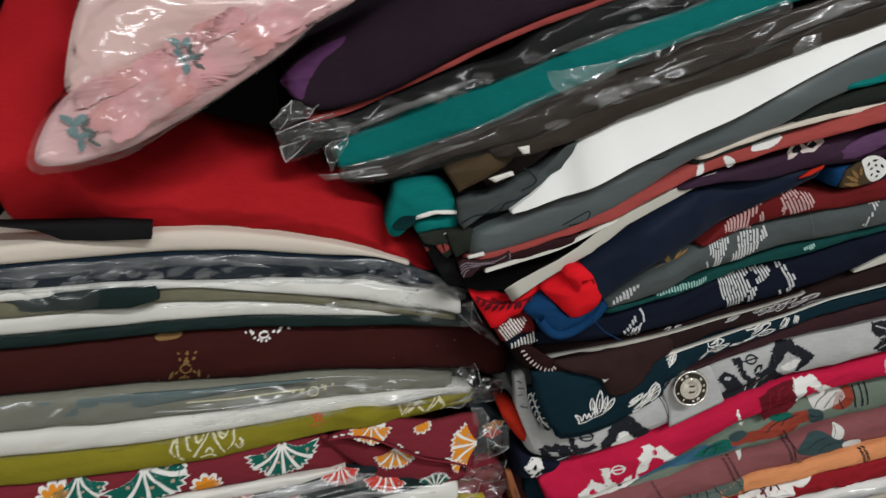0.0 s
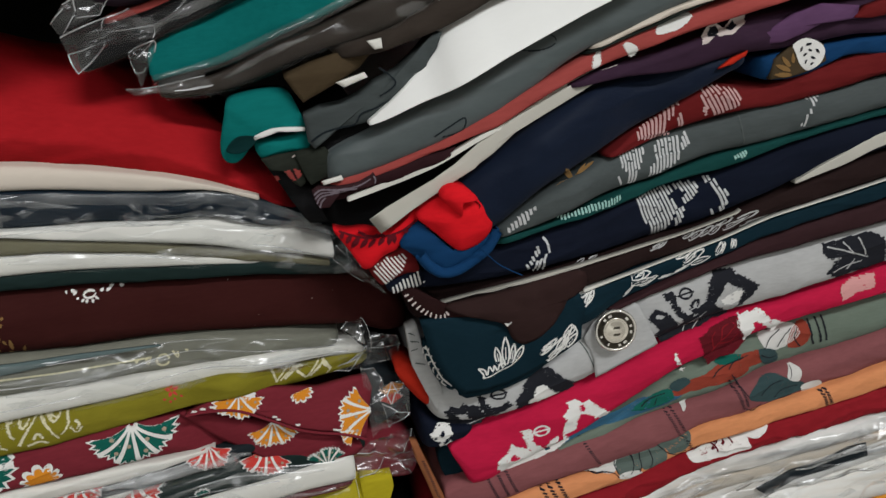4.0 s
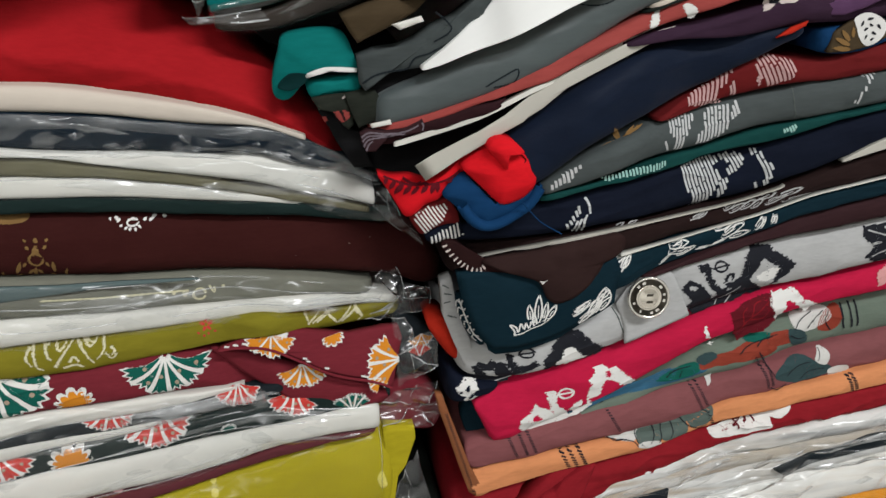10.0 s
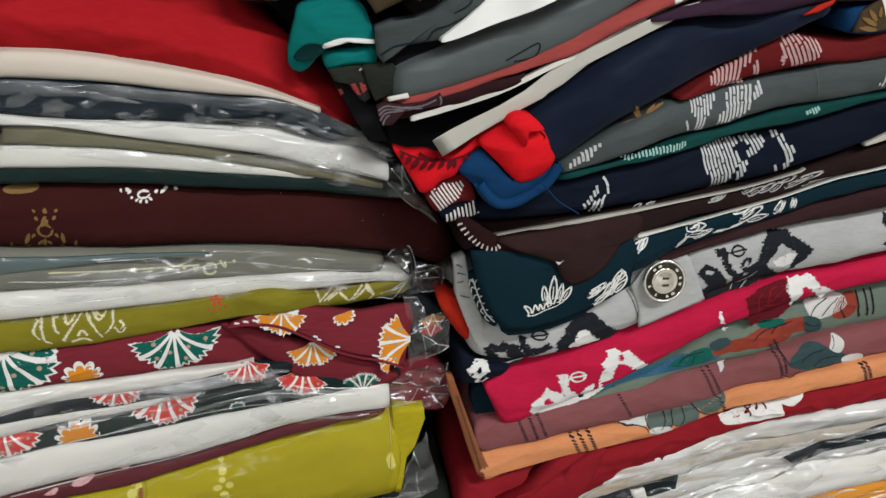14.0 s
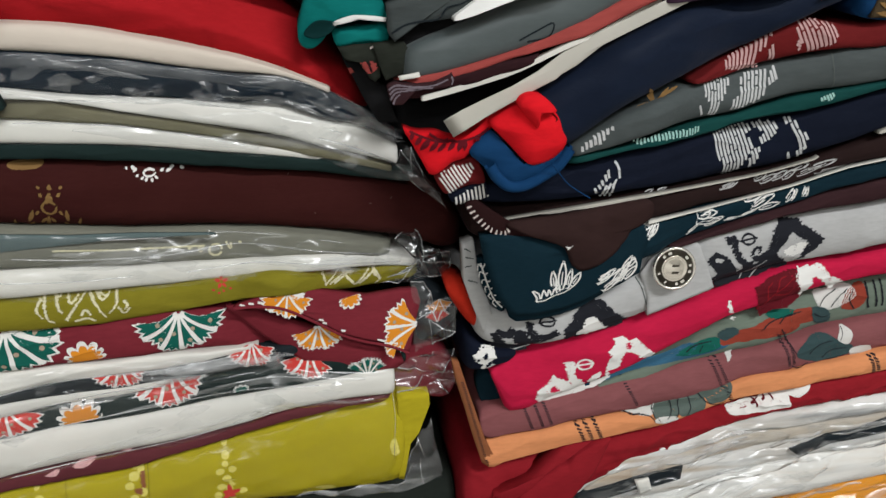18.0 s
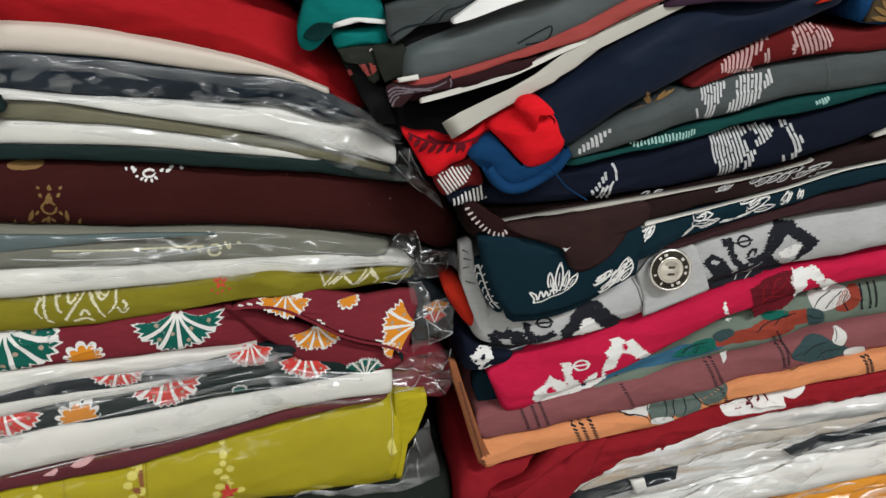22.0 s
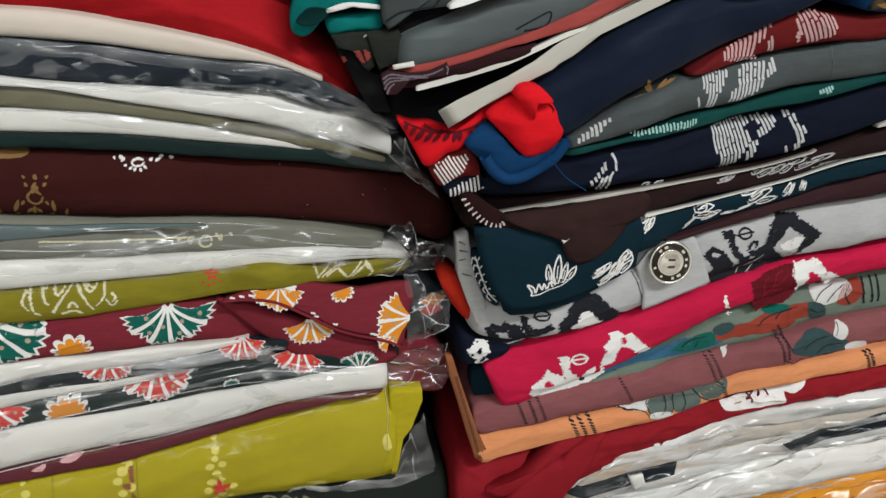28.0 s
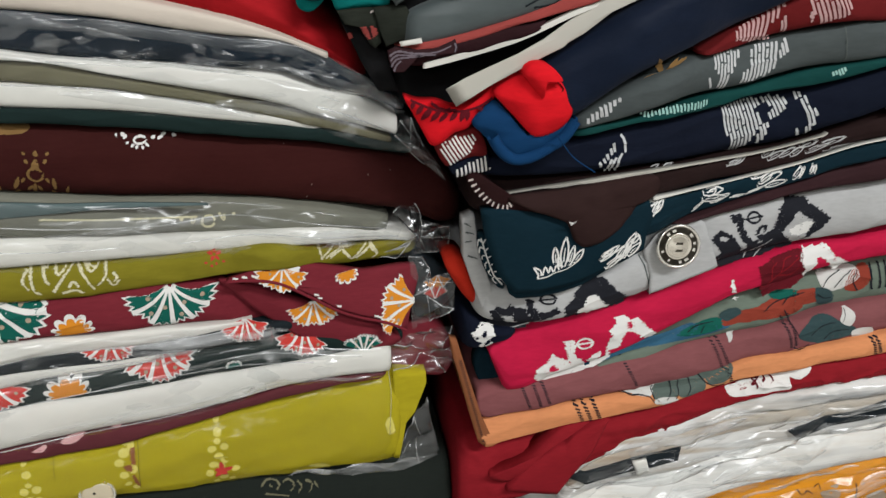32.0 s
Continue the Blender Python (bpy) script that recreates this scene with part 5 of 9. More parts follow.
fold(g, "cloth", s, "prune", seed=44)
s = [(94.6, 1107.1, 1088.1, 267.8), (100.5, 1102.3, 1086.1, 266.9), (117.1, 1100.4, 1085.5, 264.6), (138.4, 1104.4, 1089.7, 264.2), (158.5, 1116.6, 1092.9, 266.7), (172.9, 1122.2, 1096.5, 269.8), (185.4, 1127.3, 1101.9, 269.1), (194.6, 1127.1, 1105, 269.4), (218.6, 1131, 1108.6, 271.2), (242.1, 1133.7, 1110.6, 270.8), (257.7, 1135.6, 1114.2, 270.1), (333.2, 1148.3, 1128.1, 264.8)]
g = garment(s, "light grey shirt with dark woven motifs and a metal button", group=RIGHT)
lightgrey = fold(g, "cloth", s, "lightgrey", seed=45, most=10, rings=34)

s = [(90.9, 1089.7, 1074, 269), (97.4, 1085.6, 1074, 268.8), (103.8, 1083.5, 1076.3, 268.3), (111.2, 1083.2, 1079.6, 267.5)]
g = garment(s, "navy shirt with white woven corner, folded", group=RIGHT)
navy2 = fold(g, "cloth", s, "inknavy", seed=46)
s = [(101.5, 1073.1, 1071.3, 269.5), (105.8, 1075.1, 1061.1, 269.8), (109.7, 1077.1, 1051.5, 270.2), (111.4, 1078, 1049.9, 270.2), (131.7, 1083.5, 1057.3, 269), (153.8, 1089.3, 1065.4, 268), (177.5, 1094.4, 1074.7, 270.5), (200.4, 1101.7, 1087, 271.5), (212.1, 1104.3, 1090.1, 271.7), (236.3, 1108.5, 1096.1, 272.5), (250.1, 1108.7, 1097.3, 274.2), (267.2, 1111.8, 1099.3, 274.5), (342.9, 1127.3, 1113.4, 266.2)]
g = garment(s, "fuchsia red shirt with white woven motifs, folded", group=RIGHT)
fuchsia = fold(g, "cloth", s, "fuchsia", seed=47, most=8, rings=30, ends=(0.5, 5))
s = [(135.9, 1052.1, 1050.4, 275.6), (149.6, 1058.3, 1055.4, 274.8), (171.4, 1064.5, 1059.3, 275.6), (183.7, 1070.4, 1061.8, 276.7), (207.5, 1083.5, 1064.8, 276.8), (232.7, 1088.3, 1068.4, 277.2), (247.5, 1091.2, 1070.1, 280.5), (262.1, 1092.4, 1070.5, 282.3), (278.3, 1095.7, 1074.7, 280.6), (356.8, 1110.6, 1093.7, 271.4)]
g = garment(s, "sage green floral shirt, folded", group=RIGHT)
sage = fold(g, "cloth", s, "sage", seed=48, ends=(0, 5))
s = [(98.9, 1050.3, 1041.2, 272.9), (102.5, 1052.1, 1035.9, 273), (111.7, 1052.9, 1037, 272.7), (123.4, 1053.4, 1038.3, 272.4), (146.8, 1058, 1042.3, 271.8), (171.7, 1061.1, 1043.2, 273.1), (197.2, 1064.9, 1046, 274.6), (208.8, 1067.1, 1052.4, 273.7), (232.9, 1071.9, 1056.7, 272.2), (261.9, 1074.9, 1056.7, 275.9), (279.7, 1077.8, 1059.9, 276), (360.4, 1095.4, 1079.3, 268.6)]
g = garment(s, "mauve floral shirt with stitched lines, folded", group=RIGHT)
mauve = fold(g, "cloth", s, "mauve", seed=49, most=10, rings=30, ends=(1, 5))
s = [(101.1, 1037.3, 1027.1, 272.4), (103.9, 1036.3, 1021, 272.8), (112.6, 1037.2, 1024, 272.4), (124.3, 1038.7, 1027.5, 272), (148.4, 1042.3, 1031.2, 271.8), (173.8, 1043.3, 1033.3, 273), (199, 1046.7, 1040, 273.7), (208.1, 1053.4, 1042.8, 272.8), (233.9, 1058.5, 1049.5, 269.8), (261.9, 1059.8, 1051, 271.8), (281, 1062.3, 1051.8, 272.8), (365.4, 1080, 1067.8, 267.6)]
g = garment(s, "peach orange floral shirt with stitched lines, folded", group=RIGHT)
peach = fold(g, "cloth", s, "peach", seed=50, most=10, rings=30, ends=(1, 5))
s = [(94.9, 1020.4, 972.8, 278.2), (116.1, 1018.8, 979.9, 277.8), (140.9, 1022.9, 990.1, 277), (152.7, 1026.2, 1002.2, 276.4), (177.9, 1030.3, 1012.9, 276.5), (202.7, 1038, 1022.7, 276.1), (214.2, 1041, 1031.2, 274.7), (238.8, 1047.3, 1034.8, 272.5), (266.7, 1049.5, 1036.8, 273.7), (286.3, 1050.6, 1037.1, 274.4), (375.8, 1065.6, 1051.1, 270.6)]
g = garment(s, "claret red shirt with a white blossom, folded loosely", group=RIGHT)
claret = fold(g, "cloth", s, "claret", seed=51, most=12, wrinkle=2.2, rings=30)
s1 = [(144, 996.1, 990.6, 278.3), (151.6, 1007.7, 1001, 277.4), (166.4, 1015.6, 1007.1, 277), (191.9, 1021.9, 1014.3, 276.8), (216.7, 1030.7, 1021, 275.2), (242.5, 1033.7, 1025.2, 273.8), (270.7, 1036.2, 1025.7, 274.4), (290.4, 1036.8, 1026.9, 274.8), (382.7, 1050.4, 1040.4, 271.6)]
s1b = [(144.6, 990.2, 987.5, 278.8), (152.6, 1000.5, 995.7, 277.9), (167.7, 1006.5, 1000.4, 277.6), (193.5, 1013.9, 1006.2, 277.3), (218.9, 1020.4, 1013.7, 275.9), (245.2, 1024.4, 1017.7, 274.8), (273.8, 1025, 1019, 275.2), (293.2, 1026.5, 1021.1, 275.2), (387.2, 1039.8, 1034, 272.2)]
s2 = [(142.6, 987.4, 979.3, 279.3), (169.3, 999.7, 988.7, 278.4), (196, 1005.5, 990.3, 278.1), (221.6, 1012.9, 999.9, 276.8), (248.6, 1016.6, 1003.6, 276), (277.2, 1018.2, 1005.7, 276), (296.3, 1020.6, 1009.5, 275.7), (392.2, 1033.4, 1021.8, 272.9)]
s3 = [(134.2, 960.2, 943.2, 282.2), (160.5, 976.8, 948.9, 281), (173, 986.8, 956.8, 280.2), (200.7, 988.5, 961.7, 279.8), (227.4, 998, 969.2, 278.7), (255.3, 1001.5, 974.5, 278.1), (284.2, 1004.2, 978.5, 277.6), (303.9, 1008.2, 980.2, 277.2), (404.6, 1020.2, 988.3, 274.7)]
g = garment(s1, "white and beige shirt folded in glossy clear plastic", group=RIGHT)
fold(g, "cloth", s1, "streaked_grey", seed=52, wrinkle=1.0)
fold(g, "cloth_edge", [(a, b + 1, c - 1.5, d + 0.3) for a, b, c, d in s1b], "streaked_beige", seed=58, wrinkle=1.0)
film_beige = sleeve(g, [(143.7, 997.1, 988.9, 277.4), (151.5, 1008.5, 997.2, 276.5), (166.3, 1016.4, 1001.9, 276.1), (192, 1022.6, 1007.5, 276), (216.7, 1031.4, 1015.1, 274.4), (242.7, 1034.3, 1019.2, 273.1), (270.7, 1036.9, 1020.4, 273.6), (290.2, 1037.6, 1022.3, 273.9), (382.8, 1051, 1035.3, 270.8)], "film", crinkle=1.3, most=4)
g = garment(s2, "pale grey shirt with dark panels folded in clear plastic", group=RIGHT)
fold(g, "cloth", [(a, b + 2, c - 2, d + 0.6) for a, b, c, d in s2], "streaked_grey", seed=53, wrinkle=1.0)
pad(g, "dark_panel", [(246.7, 1011.4), (258.5, 1015.8), (274.9, 1019.5), (293.4, 1024.4), (302.7, 1025.2), (305.3, 1017), (285.3, 1014.3), (265.3, 1012.3), (252, 1007.4)], 274.8, "slatedark", thick=3, bulge=0.5, sharp=True)
pad(g, "dark_panel", [(143.4, 997.1), (157.6, 1000.2), (173.1, 1004.5), (195.8, 1007.2), (195.6, 999.9), (185, 997.5), (169, 995.2), (153.3, 991.6)], 277.2, "slatedark", thick=3, bulge=0.5, sharp=True)
pad(g, "white_tag", [(172.4, 1003.7), (179, 1004.1), (181.5, 997.1), (176.4, 994.5)], 275.2, "card", thick=1, bulge=0.3, sharp=True, rings=3)
film_pale = sleeve(g, s2, "film", crinkle=1.4, most=4)
g = garment(s3, "plain white shirt folded in glossy clear plastic", group=RIGHT)
fold(g, "cloth", [(a, b + 4, c, d + 1.2) for a, b, c, d in s3], "streaked_white", seed=54, wrinkle=0.8)
film_plain = sleeve(g, s3, "film", crinkle=1.2)
s = [(218.6, 958.7, 918.1, 282.6), (239, 962.8, 920.9, 282.1), (269.3, 970.3, 917.7, 281.6), (283.4, 973.9, 924.1, 281), (318.8, 979.5, 931.3, 280.1), (427.6, 996.6, 926.9, 278)]
g = garment(s, "amber yellow patterned shirt folded in clear plastic", group=RIGHT)
amber = fold(g, "cloth", [(a, b, SHELF, d) for a, b, c, d in s], "amber", seed=55)
film_amber = sleeve(g, [(a, b, b - 26, d) for a, b, c, d in s], "film", crinkle=1.2, most=4)
prints(amber, "stitched_line", [stroke([(300.3, 966.9), (301.5, 963.2), (301.4, 958.9)], 0.6), stroke([(269.0, 965.6), (272.1, 962.6), (274.1, 965.0), (277.5, 962.8)], 0.5), stroke([(277.6, 966.5), (280.0, 968.0), (280.9, 965.5)], 0.5)], "ink_black", 0.2)
prints(amber, "pale_patch", [[(281.4, 963.4), (286.6, 965.0), (292.1, 962.9), (292.4, 959.3), (285.1, 959.2)], [(286.6, 966.5), (291.2, 967.0), (289.9, 965.0)], [(307.9, 959.3), (315.9, 961.0), (320.6, 955.5), (310.9, 955.8)]], "beige", 0.3, soft=True)

# ---- between coral and navy ----
s = [(142.6, 1212.6, 1210.9, 251.9), (163.3, 1217.9, 1212.5, 254.8), (182.6, 1221.5, 1212.8, 253.4), (203.8, 1226.8, 1215.4, 254.9), (228, 1229, 1215.3, 258.9), (249.8, 1229.1, 1217.7, 258.4), (264.8, 1229.2, 1217.7, 257.7), (305.9, 1233.8, 1221.3, 256.3)]
g = garment(s, "violet purple shirt, folded", group=RIGHT)
violetshirt = fold(g, "cloth", s, "plumdark", seed=56)
prints(violetshirt, "printed_motif", [[(187.5, 1220.8), (189.9, 1226.6), (192.9, 1227.0), (196.5, 1224.8), (199.7, 1228.7), (206.0, 1229.7), (204.4, 1226.0), (198.7, 1223.1), (193.8, 1222.8), (192.9, 1223.6), (189.9, 1221.0)]], "ink_pale", 0.2)
prints(violetshirt, "motif_shade", [[(190.3, 1222.9), (190.9, 1225.7), (192.9, 1226.0), (194.7, 1224.3), (192.4, 1222.9)], [(196.8, 1224.8), (199.9, 1227.0), (200.9, 1225.5), (198.3, 1224.1)]], "ink_black", 0.2, lift=0.25)
# Sheen put into the colour: a lighter heather pad on the violet cloth.
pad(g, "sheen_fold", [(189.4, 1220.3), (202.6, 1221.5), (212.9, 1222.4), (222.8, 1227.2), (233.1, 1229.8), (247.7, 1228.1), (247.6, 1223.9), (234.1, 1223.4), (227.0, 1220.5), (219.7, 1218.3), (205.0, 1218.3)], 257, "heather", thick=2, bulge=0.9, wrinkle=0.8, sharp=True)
pad(g, "red_edge", [(245.8, 1224.2), (250.1, 1227.7), (260.3, 1230.1), (264.0, 1224.9), (253.0, 1223.7)], 256, "brick", thick=3, bulge=0.6, wrinkle=0.6, sharp=True)
s = [(214.7, 1213.5, 1205.9, 259.5), (230.9, 1214.6, 1204.5, 260.3), (247.9, 1216, 1210.6, 259.5), (267.7, 1216.6, 1210.3, 258.6), (309.6, 1221.1, 1213.5, 257.2)]
g = garment(s, "blue shirt with a pale dotted motif, folded", group=RIGHT)
blueshirt = fold(g, "cloth", s, "blue", seed=57)
patch = pad(g, "brown_panel", [(217.4, 1205.9), (218.8, 1212.4), (224.1, 1215.7), (230.0, 1218.5), (237.0, 1216.1), (238.8, 1210.4), (232.6, 1207.5), (226.0, 1206.1)], 258.6, "tan", thick=2, bulge=0.5, wrinkle=0.4, sharp=True)
prints(patch, "printed_medallion", [[(225.1, 1217.0), (229.6, 1218.7), (235.2, 1216.8), (237.8, 1213.8), (236.2, 1209.8), (231.8, 1207.8), (228.4, 1210.0), (226.3, 1213.8)]], "ink_white", 0.06, soft=True)
prints(patch, "medallion_mark", [petal(a, math.degrees(math.atan2(b[1] - a[1], b[0] - a[0])), math.hypot(b[0] - a[0], b[1] - a[1]), w) for a, b, w in pairs([(227.9, 1214.4), (228.4, 1216.2), (229.6, 1216.5), (232.2, 1216.8), (233.9, 1214.8), (235.5, 1213.2), (229.1, 1212.9), (230.6, 1213.9), (232.2, 1212.3), (234.1, 1211.5), (230.1, 1210.2), (230.6, 1211.7), (232.3, 1209.7), (233.5, 1210.4), (230.8, 1215.0), (232.3, 1214.2)], (0.9, 0.9, 0.9, 0.9, 0.9, 0.8, 0.8, 0.8))], "ink_black", 0.1, lift=0.25)
prints(patch, "printed_leaf", [petal(a, math.degrees(math.atan2(b[1] - a[1], b[0] - a[0])), math.hypot(b[0] - a[0], b[1] - a[1]), w) for a, b, w in pairs([(225.5, 1206.8), (218.5, 1207.6), (224.8, 1208.3), (218.8, 1210.9), (224.5, 1209.8), (220.9, 1213.4), (225.6, 1210.9), (225.0, 1214.2)], (1.6, 1.6, 1.5, 1.3))], "ink_gold", 0.1, lift=0.25)
pad(g, "red_edge", [(194.9, 1212.2), (199.7, 1215.3), (205.1, 1217.2), (204.6, 1215.7), (200.0, 1213.3)], 254.5, "scarlet", thick=1, bulge=0.4, sharp=True, rings=4)

# ---- collars and tucks of the second stack ----
s = [(35.3, 1207.1, 1195.4, 274.6), (42.1, 1212, 1194.7, 274.4), (55.5, 1213.9, 1195.6, 272.6), (63.9, 1211.2, 1197.1, 268.9)]
g = garment(s, "teal sleeve end with white piping, tucked into the stack", "sleeve", RIGHT, "tucked_sleeve")
pad(g, "cuff", [(39.5, 1215.4), (44.9, 1217.0), (51.6, 1217.4), (57.5, 1216.3), (59.7, 1212.0), (61.1, 1207.7), (61.5, 1204.8), (55.4, 1205.8), (51.2, 1205.7), (46.7, 1204.0), (44.8, 1202.1), (42.9, 1199.6), (40.9, 1197.7), (38.5, 1197.0), (36.0, 1198.5), (35.5, 1202.2), (36.5, 1206.5), (38.0, 1211.2)], 264.8, "teal", thick=12, bulge=2.4, wrinkle=1.1, seed=3, per=4)
pad(g, "cuff_lower", [(45.5, 1202.1), (48.4, 1202.9), (55.3, 1203.4), (61.2, 1204.2), (62.3, 1200.7), (61.2, 1198.5), (55.6, 1198.1), (50.4, 1197.6), (46.7, 1197.6)], 266, "teal", thick=12, bulge=2.2, seed=4, per=4)
# Dark teal pad put in for the shade inside the cuff's opening.
pad(g, "dark_inner", [(37.1, 1201.7), (38.9, 1204.0), (41.7, 1205.5), (46.3, 1204.9), (45.7, 1202.9), (43.3, 1201.1), (40.9, 1200.4), (38.6, 1200.6)], 262.4, "tealshade", thick=1, bulge=-0.6, wrinkle=0.2, seed=5, per=4, rings=6)
pad(g, "piping", stroke([(45.7, 1204.4), (50.6, 1206.2), (55.3, 1206.3), (61.0, 1205.6)], 1.1), 262.2, "ink_white", thick=2, bulge=0.5, sharp=True, rings=3)
s = [(56.2, 1224.8, 1215.6, 268), (71.9, 1229.2, 1216, 263.3), (85.7, 1230.8, 1217.3, 260)]
g = garment(s, "khaki brown cloth end with a white tag, tucked in", "cloth", RIGHT, "tucked_cloth")
pad(g, "cloth", [(56.7, 1221.7), (64.9, 1225), (74, 1227.6), (81.6, 1229.9), (84.1, 1227.3), (79, 1222.3), (71.3, 1218.5), (61.4, 1213.8), (59.1, 1217.3)], 261, "tan", thick=12, bulge=1.2, wrinkle=1.2, seed=6, sharp=True)
pad(g, "tag", [(80.9, 1230.8), (85.2, 1231.3), (85.4, 1228.5), (83, 1228.3)], 254.5, "card", thick=1, bulge=0.3, sharp=True, rings=3)
# White sheen on the cloth, put in as a second card piece.
pad(g, "tag", [(71, 1219.6), (79.8, 1221.8), (80.6, 1220.3), (73.5, 1218)], 256.4, "card", thick=1, bulge=0.3, sharp=True, rings=3)
s = [(62.3, 1216.1, 1203.2, 268), (71.3, 1215, 1200.4, 264.2), (80.9, 1213.8, 1204.2, 261.6)]
g = garment(s, "slate grey collar, tucked", "collar", RIGHT, "tucked_collar")
slate_collar = pad(g, "collar", [(60.8, 1210.1), (65.9, 1211.9), (72.4, 1212.3), (77.9, 1214.5), (82.9, 1218.2), (90.2, 1221.4), (96.9, 1226.8), (100.5, 1230.5), (103.6, 1231.3), (101.8, 1226.6), (98.9, 1222.8), (97.2, 1218.6), (93.4, 1213.8), (89.8, 1211.0), (84.5, 1209.3), (80.6, 1206.6), (74.5, 1205.6), (69.3, 1204.7), (65.2, 1202.6), (63.2, 1199.6), (61.4, 1201.9)], 258.6, "charcoal", thick=7, bulge=1.6, wrinkle=1.5, seed=7, sharp=True, rings=14, lean=(-0.08, 0))
prints(slate_collar, "collar_seam", [stroke([(62.3, 1201.9), (65.9, 1204.4), (71.1, 1205.7), (75.6, 1206.4), (77.9, 1209.6), (82.4, 1211.0), (87.0, 1213.4)], 0.6, 0.4), stroke([(84.4, 1222.5), (86.7, 1220.7), (88.6, 1218.3), (87.2, 1216.4), (83.6, 1214.3)], 0.6, 0.4)], "slatedark", 0.05, lift=0.25)
# Black pad put in for the dark gap under the collar.
pad(g, "collar_gap", [(64.7, 1201), (71.4, 1204.2), (81.6, 1207.1), (86.7, 1209), (85.1, 1204.1), (74.9, 1199.9), (67.3, 1197), (64.7, 1198)], 265, "black", thick=9, bulge=1, seed=9)
s = [(48.2, 1194.1, 1181.8, 271.8), (58.1, 1196.6, 1175.5, 267.4), (70.7, 1195.4, 1186.8, 264.3)]
g = garment(s, "dark green patterned cloth end with salmon motifs", "cloth", RIGHT, "tucked_cloth")
camo = pad(g, "cloth", [(46.8, 1197.3), (51.5, 1198.1), (57.6, 1198.4), (58.7, 1195.5), (59.5, 1188.7), (57.8, 1187.0), (56.1, 1188.2), (54.2, 1191.3), (52.8, 1193.4), (48.9, 1193.9)], 263.5, "camo", thick=8, bulge=0.7, wrinkle=1.6, seed=10, sharp=True)
pad(g, "cloth_end", [(56.9, 1198.4), (60.8, 1199.0), (66.4, 1199.1), (68.5, 1195.6), (70.8, 1190.8), (66.5, 1189.7), (64.5, 1189.2), (60.8, 1187.8), (59.7, 1190.1), (58.6, 1192.9), (57.8, 1195.7)], 262.4, "camo", thick=10, bulge=0.4, wrinkle=1.2, seed=12, sharp=True)
prints(camo, "printed_streak", [[(53.2, 1193.3), (55.0, 1193.7), (56.0, 1191.9), (56.4, 1189.9), (55.5, 1189.8), (54.4, 1191.5)]], "coral", 0.3, lift=0.3)
prints(camo, "printed_streak", [[(56.0, 1194.1), (57.8, 1193.0), (58.4, 1191.3), (57.0, 1190.2), (56.3, 1192.0)]], "coral", 0.3, lift=0.3)
prints(camo, "streak_gap", [stroke([(55.3, 1193.3), (56.1, 1191.9), (56.5, 1190.3)], 0.6, 0.3)], "wine", 0.1, lift=0.5)
prints(camo, "pale_fleck", [[(56.0, 1197.6), (57.6, 1198.3), (57.4, 1197.6), (56.4, 1197.2)]], "ink_pale", 0.2, lift=0.3)
dark_inner = pad(g, "dark_lining", [(48.7, 1192.4), (53.6, 1192.4), (56.4, 1188.0), (59.3, 1185.9), (61.6, 1184.7), (63.1, 1179.0), (65.5, 1172.8), (59.2, 1173.0), (56.5, 1177.6), (54.0, 1181.9), (51.7, 1186.9)], 269, "black", thick=16, bulge=0.8, wrinkle=1.0, seed=11, sharp=True)
prints(dark_inner, "printed_fleck", [[(49.8, 1190.3), (50.8, 1190.6), (51.7, 1189.2), (50.7, 1188.6)]], "coral", 0.2)
edge = pad(wine.ob.parent, "striped_edge", [(60.4, 1187.6), (62.9, 1188.8), (65.7, 1188.3), (69.1, 1187.9), (73.6, 1188.2), (77.6, 1189.2), (79.8, 1191.1), (80.7, 1188.9), (79.9, 1187.1), (74.2, 1186.2), (69.1, 1186.3), (65.1, 1185.5), (63.6, 1183.5), (65.2, 1181.7), (62.3, 1181.6), (60.9, 1184.8)], 256.6, "prune", thick=3, bulge=0.6, wrinkle=0.5, seed=12, sharp=True)
prints(edge, "woven_stripe", [stroke([(60.9, 1186.4), (63.2, 1187.8), (68.0, 1187.3), (74.2, 1187.5), (78.7, 1189.2)], 0.6, 0.45), stroke([(61.2, 1185.0), (63.0, 1186.7), (66.8, 1186.7), (74.2, 1186.7)], 0.6, 0.45), stroke([(61.5, 1183.3), (62.8, 1185.4), (65.7, 1186.1), (70.8, 1186.4)], 0.6, 0.45), stroke([(62.3, 1182.0), (63.0, 1183.9), (64.3, 1185.1)], 0.6, 0.45), stroke([(79.7, 1190.0), (80.2, 1188.9), (79.9, 1187.5)], 0.6, 0.45)], "lilac", 0.05)
pad(coral.ob.parent, "hem_tag", [(63.7, 1190.3), (70, 1191.4), (70.4, 1190), (64.2, 1189.1)], 256.8, "card", thick=1, bulge=0.2, sharp=True, rings=3)

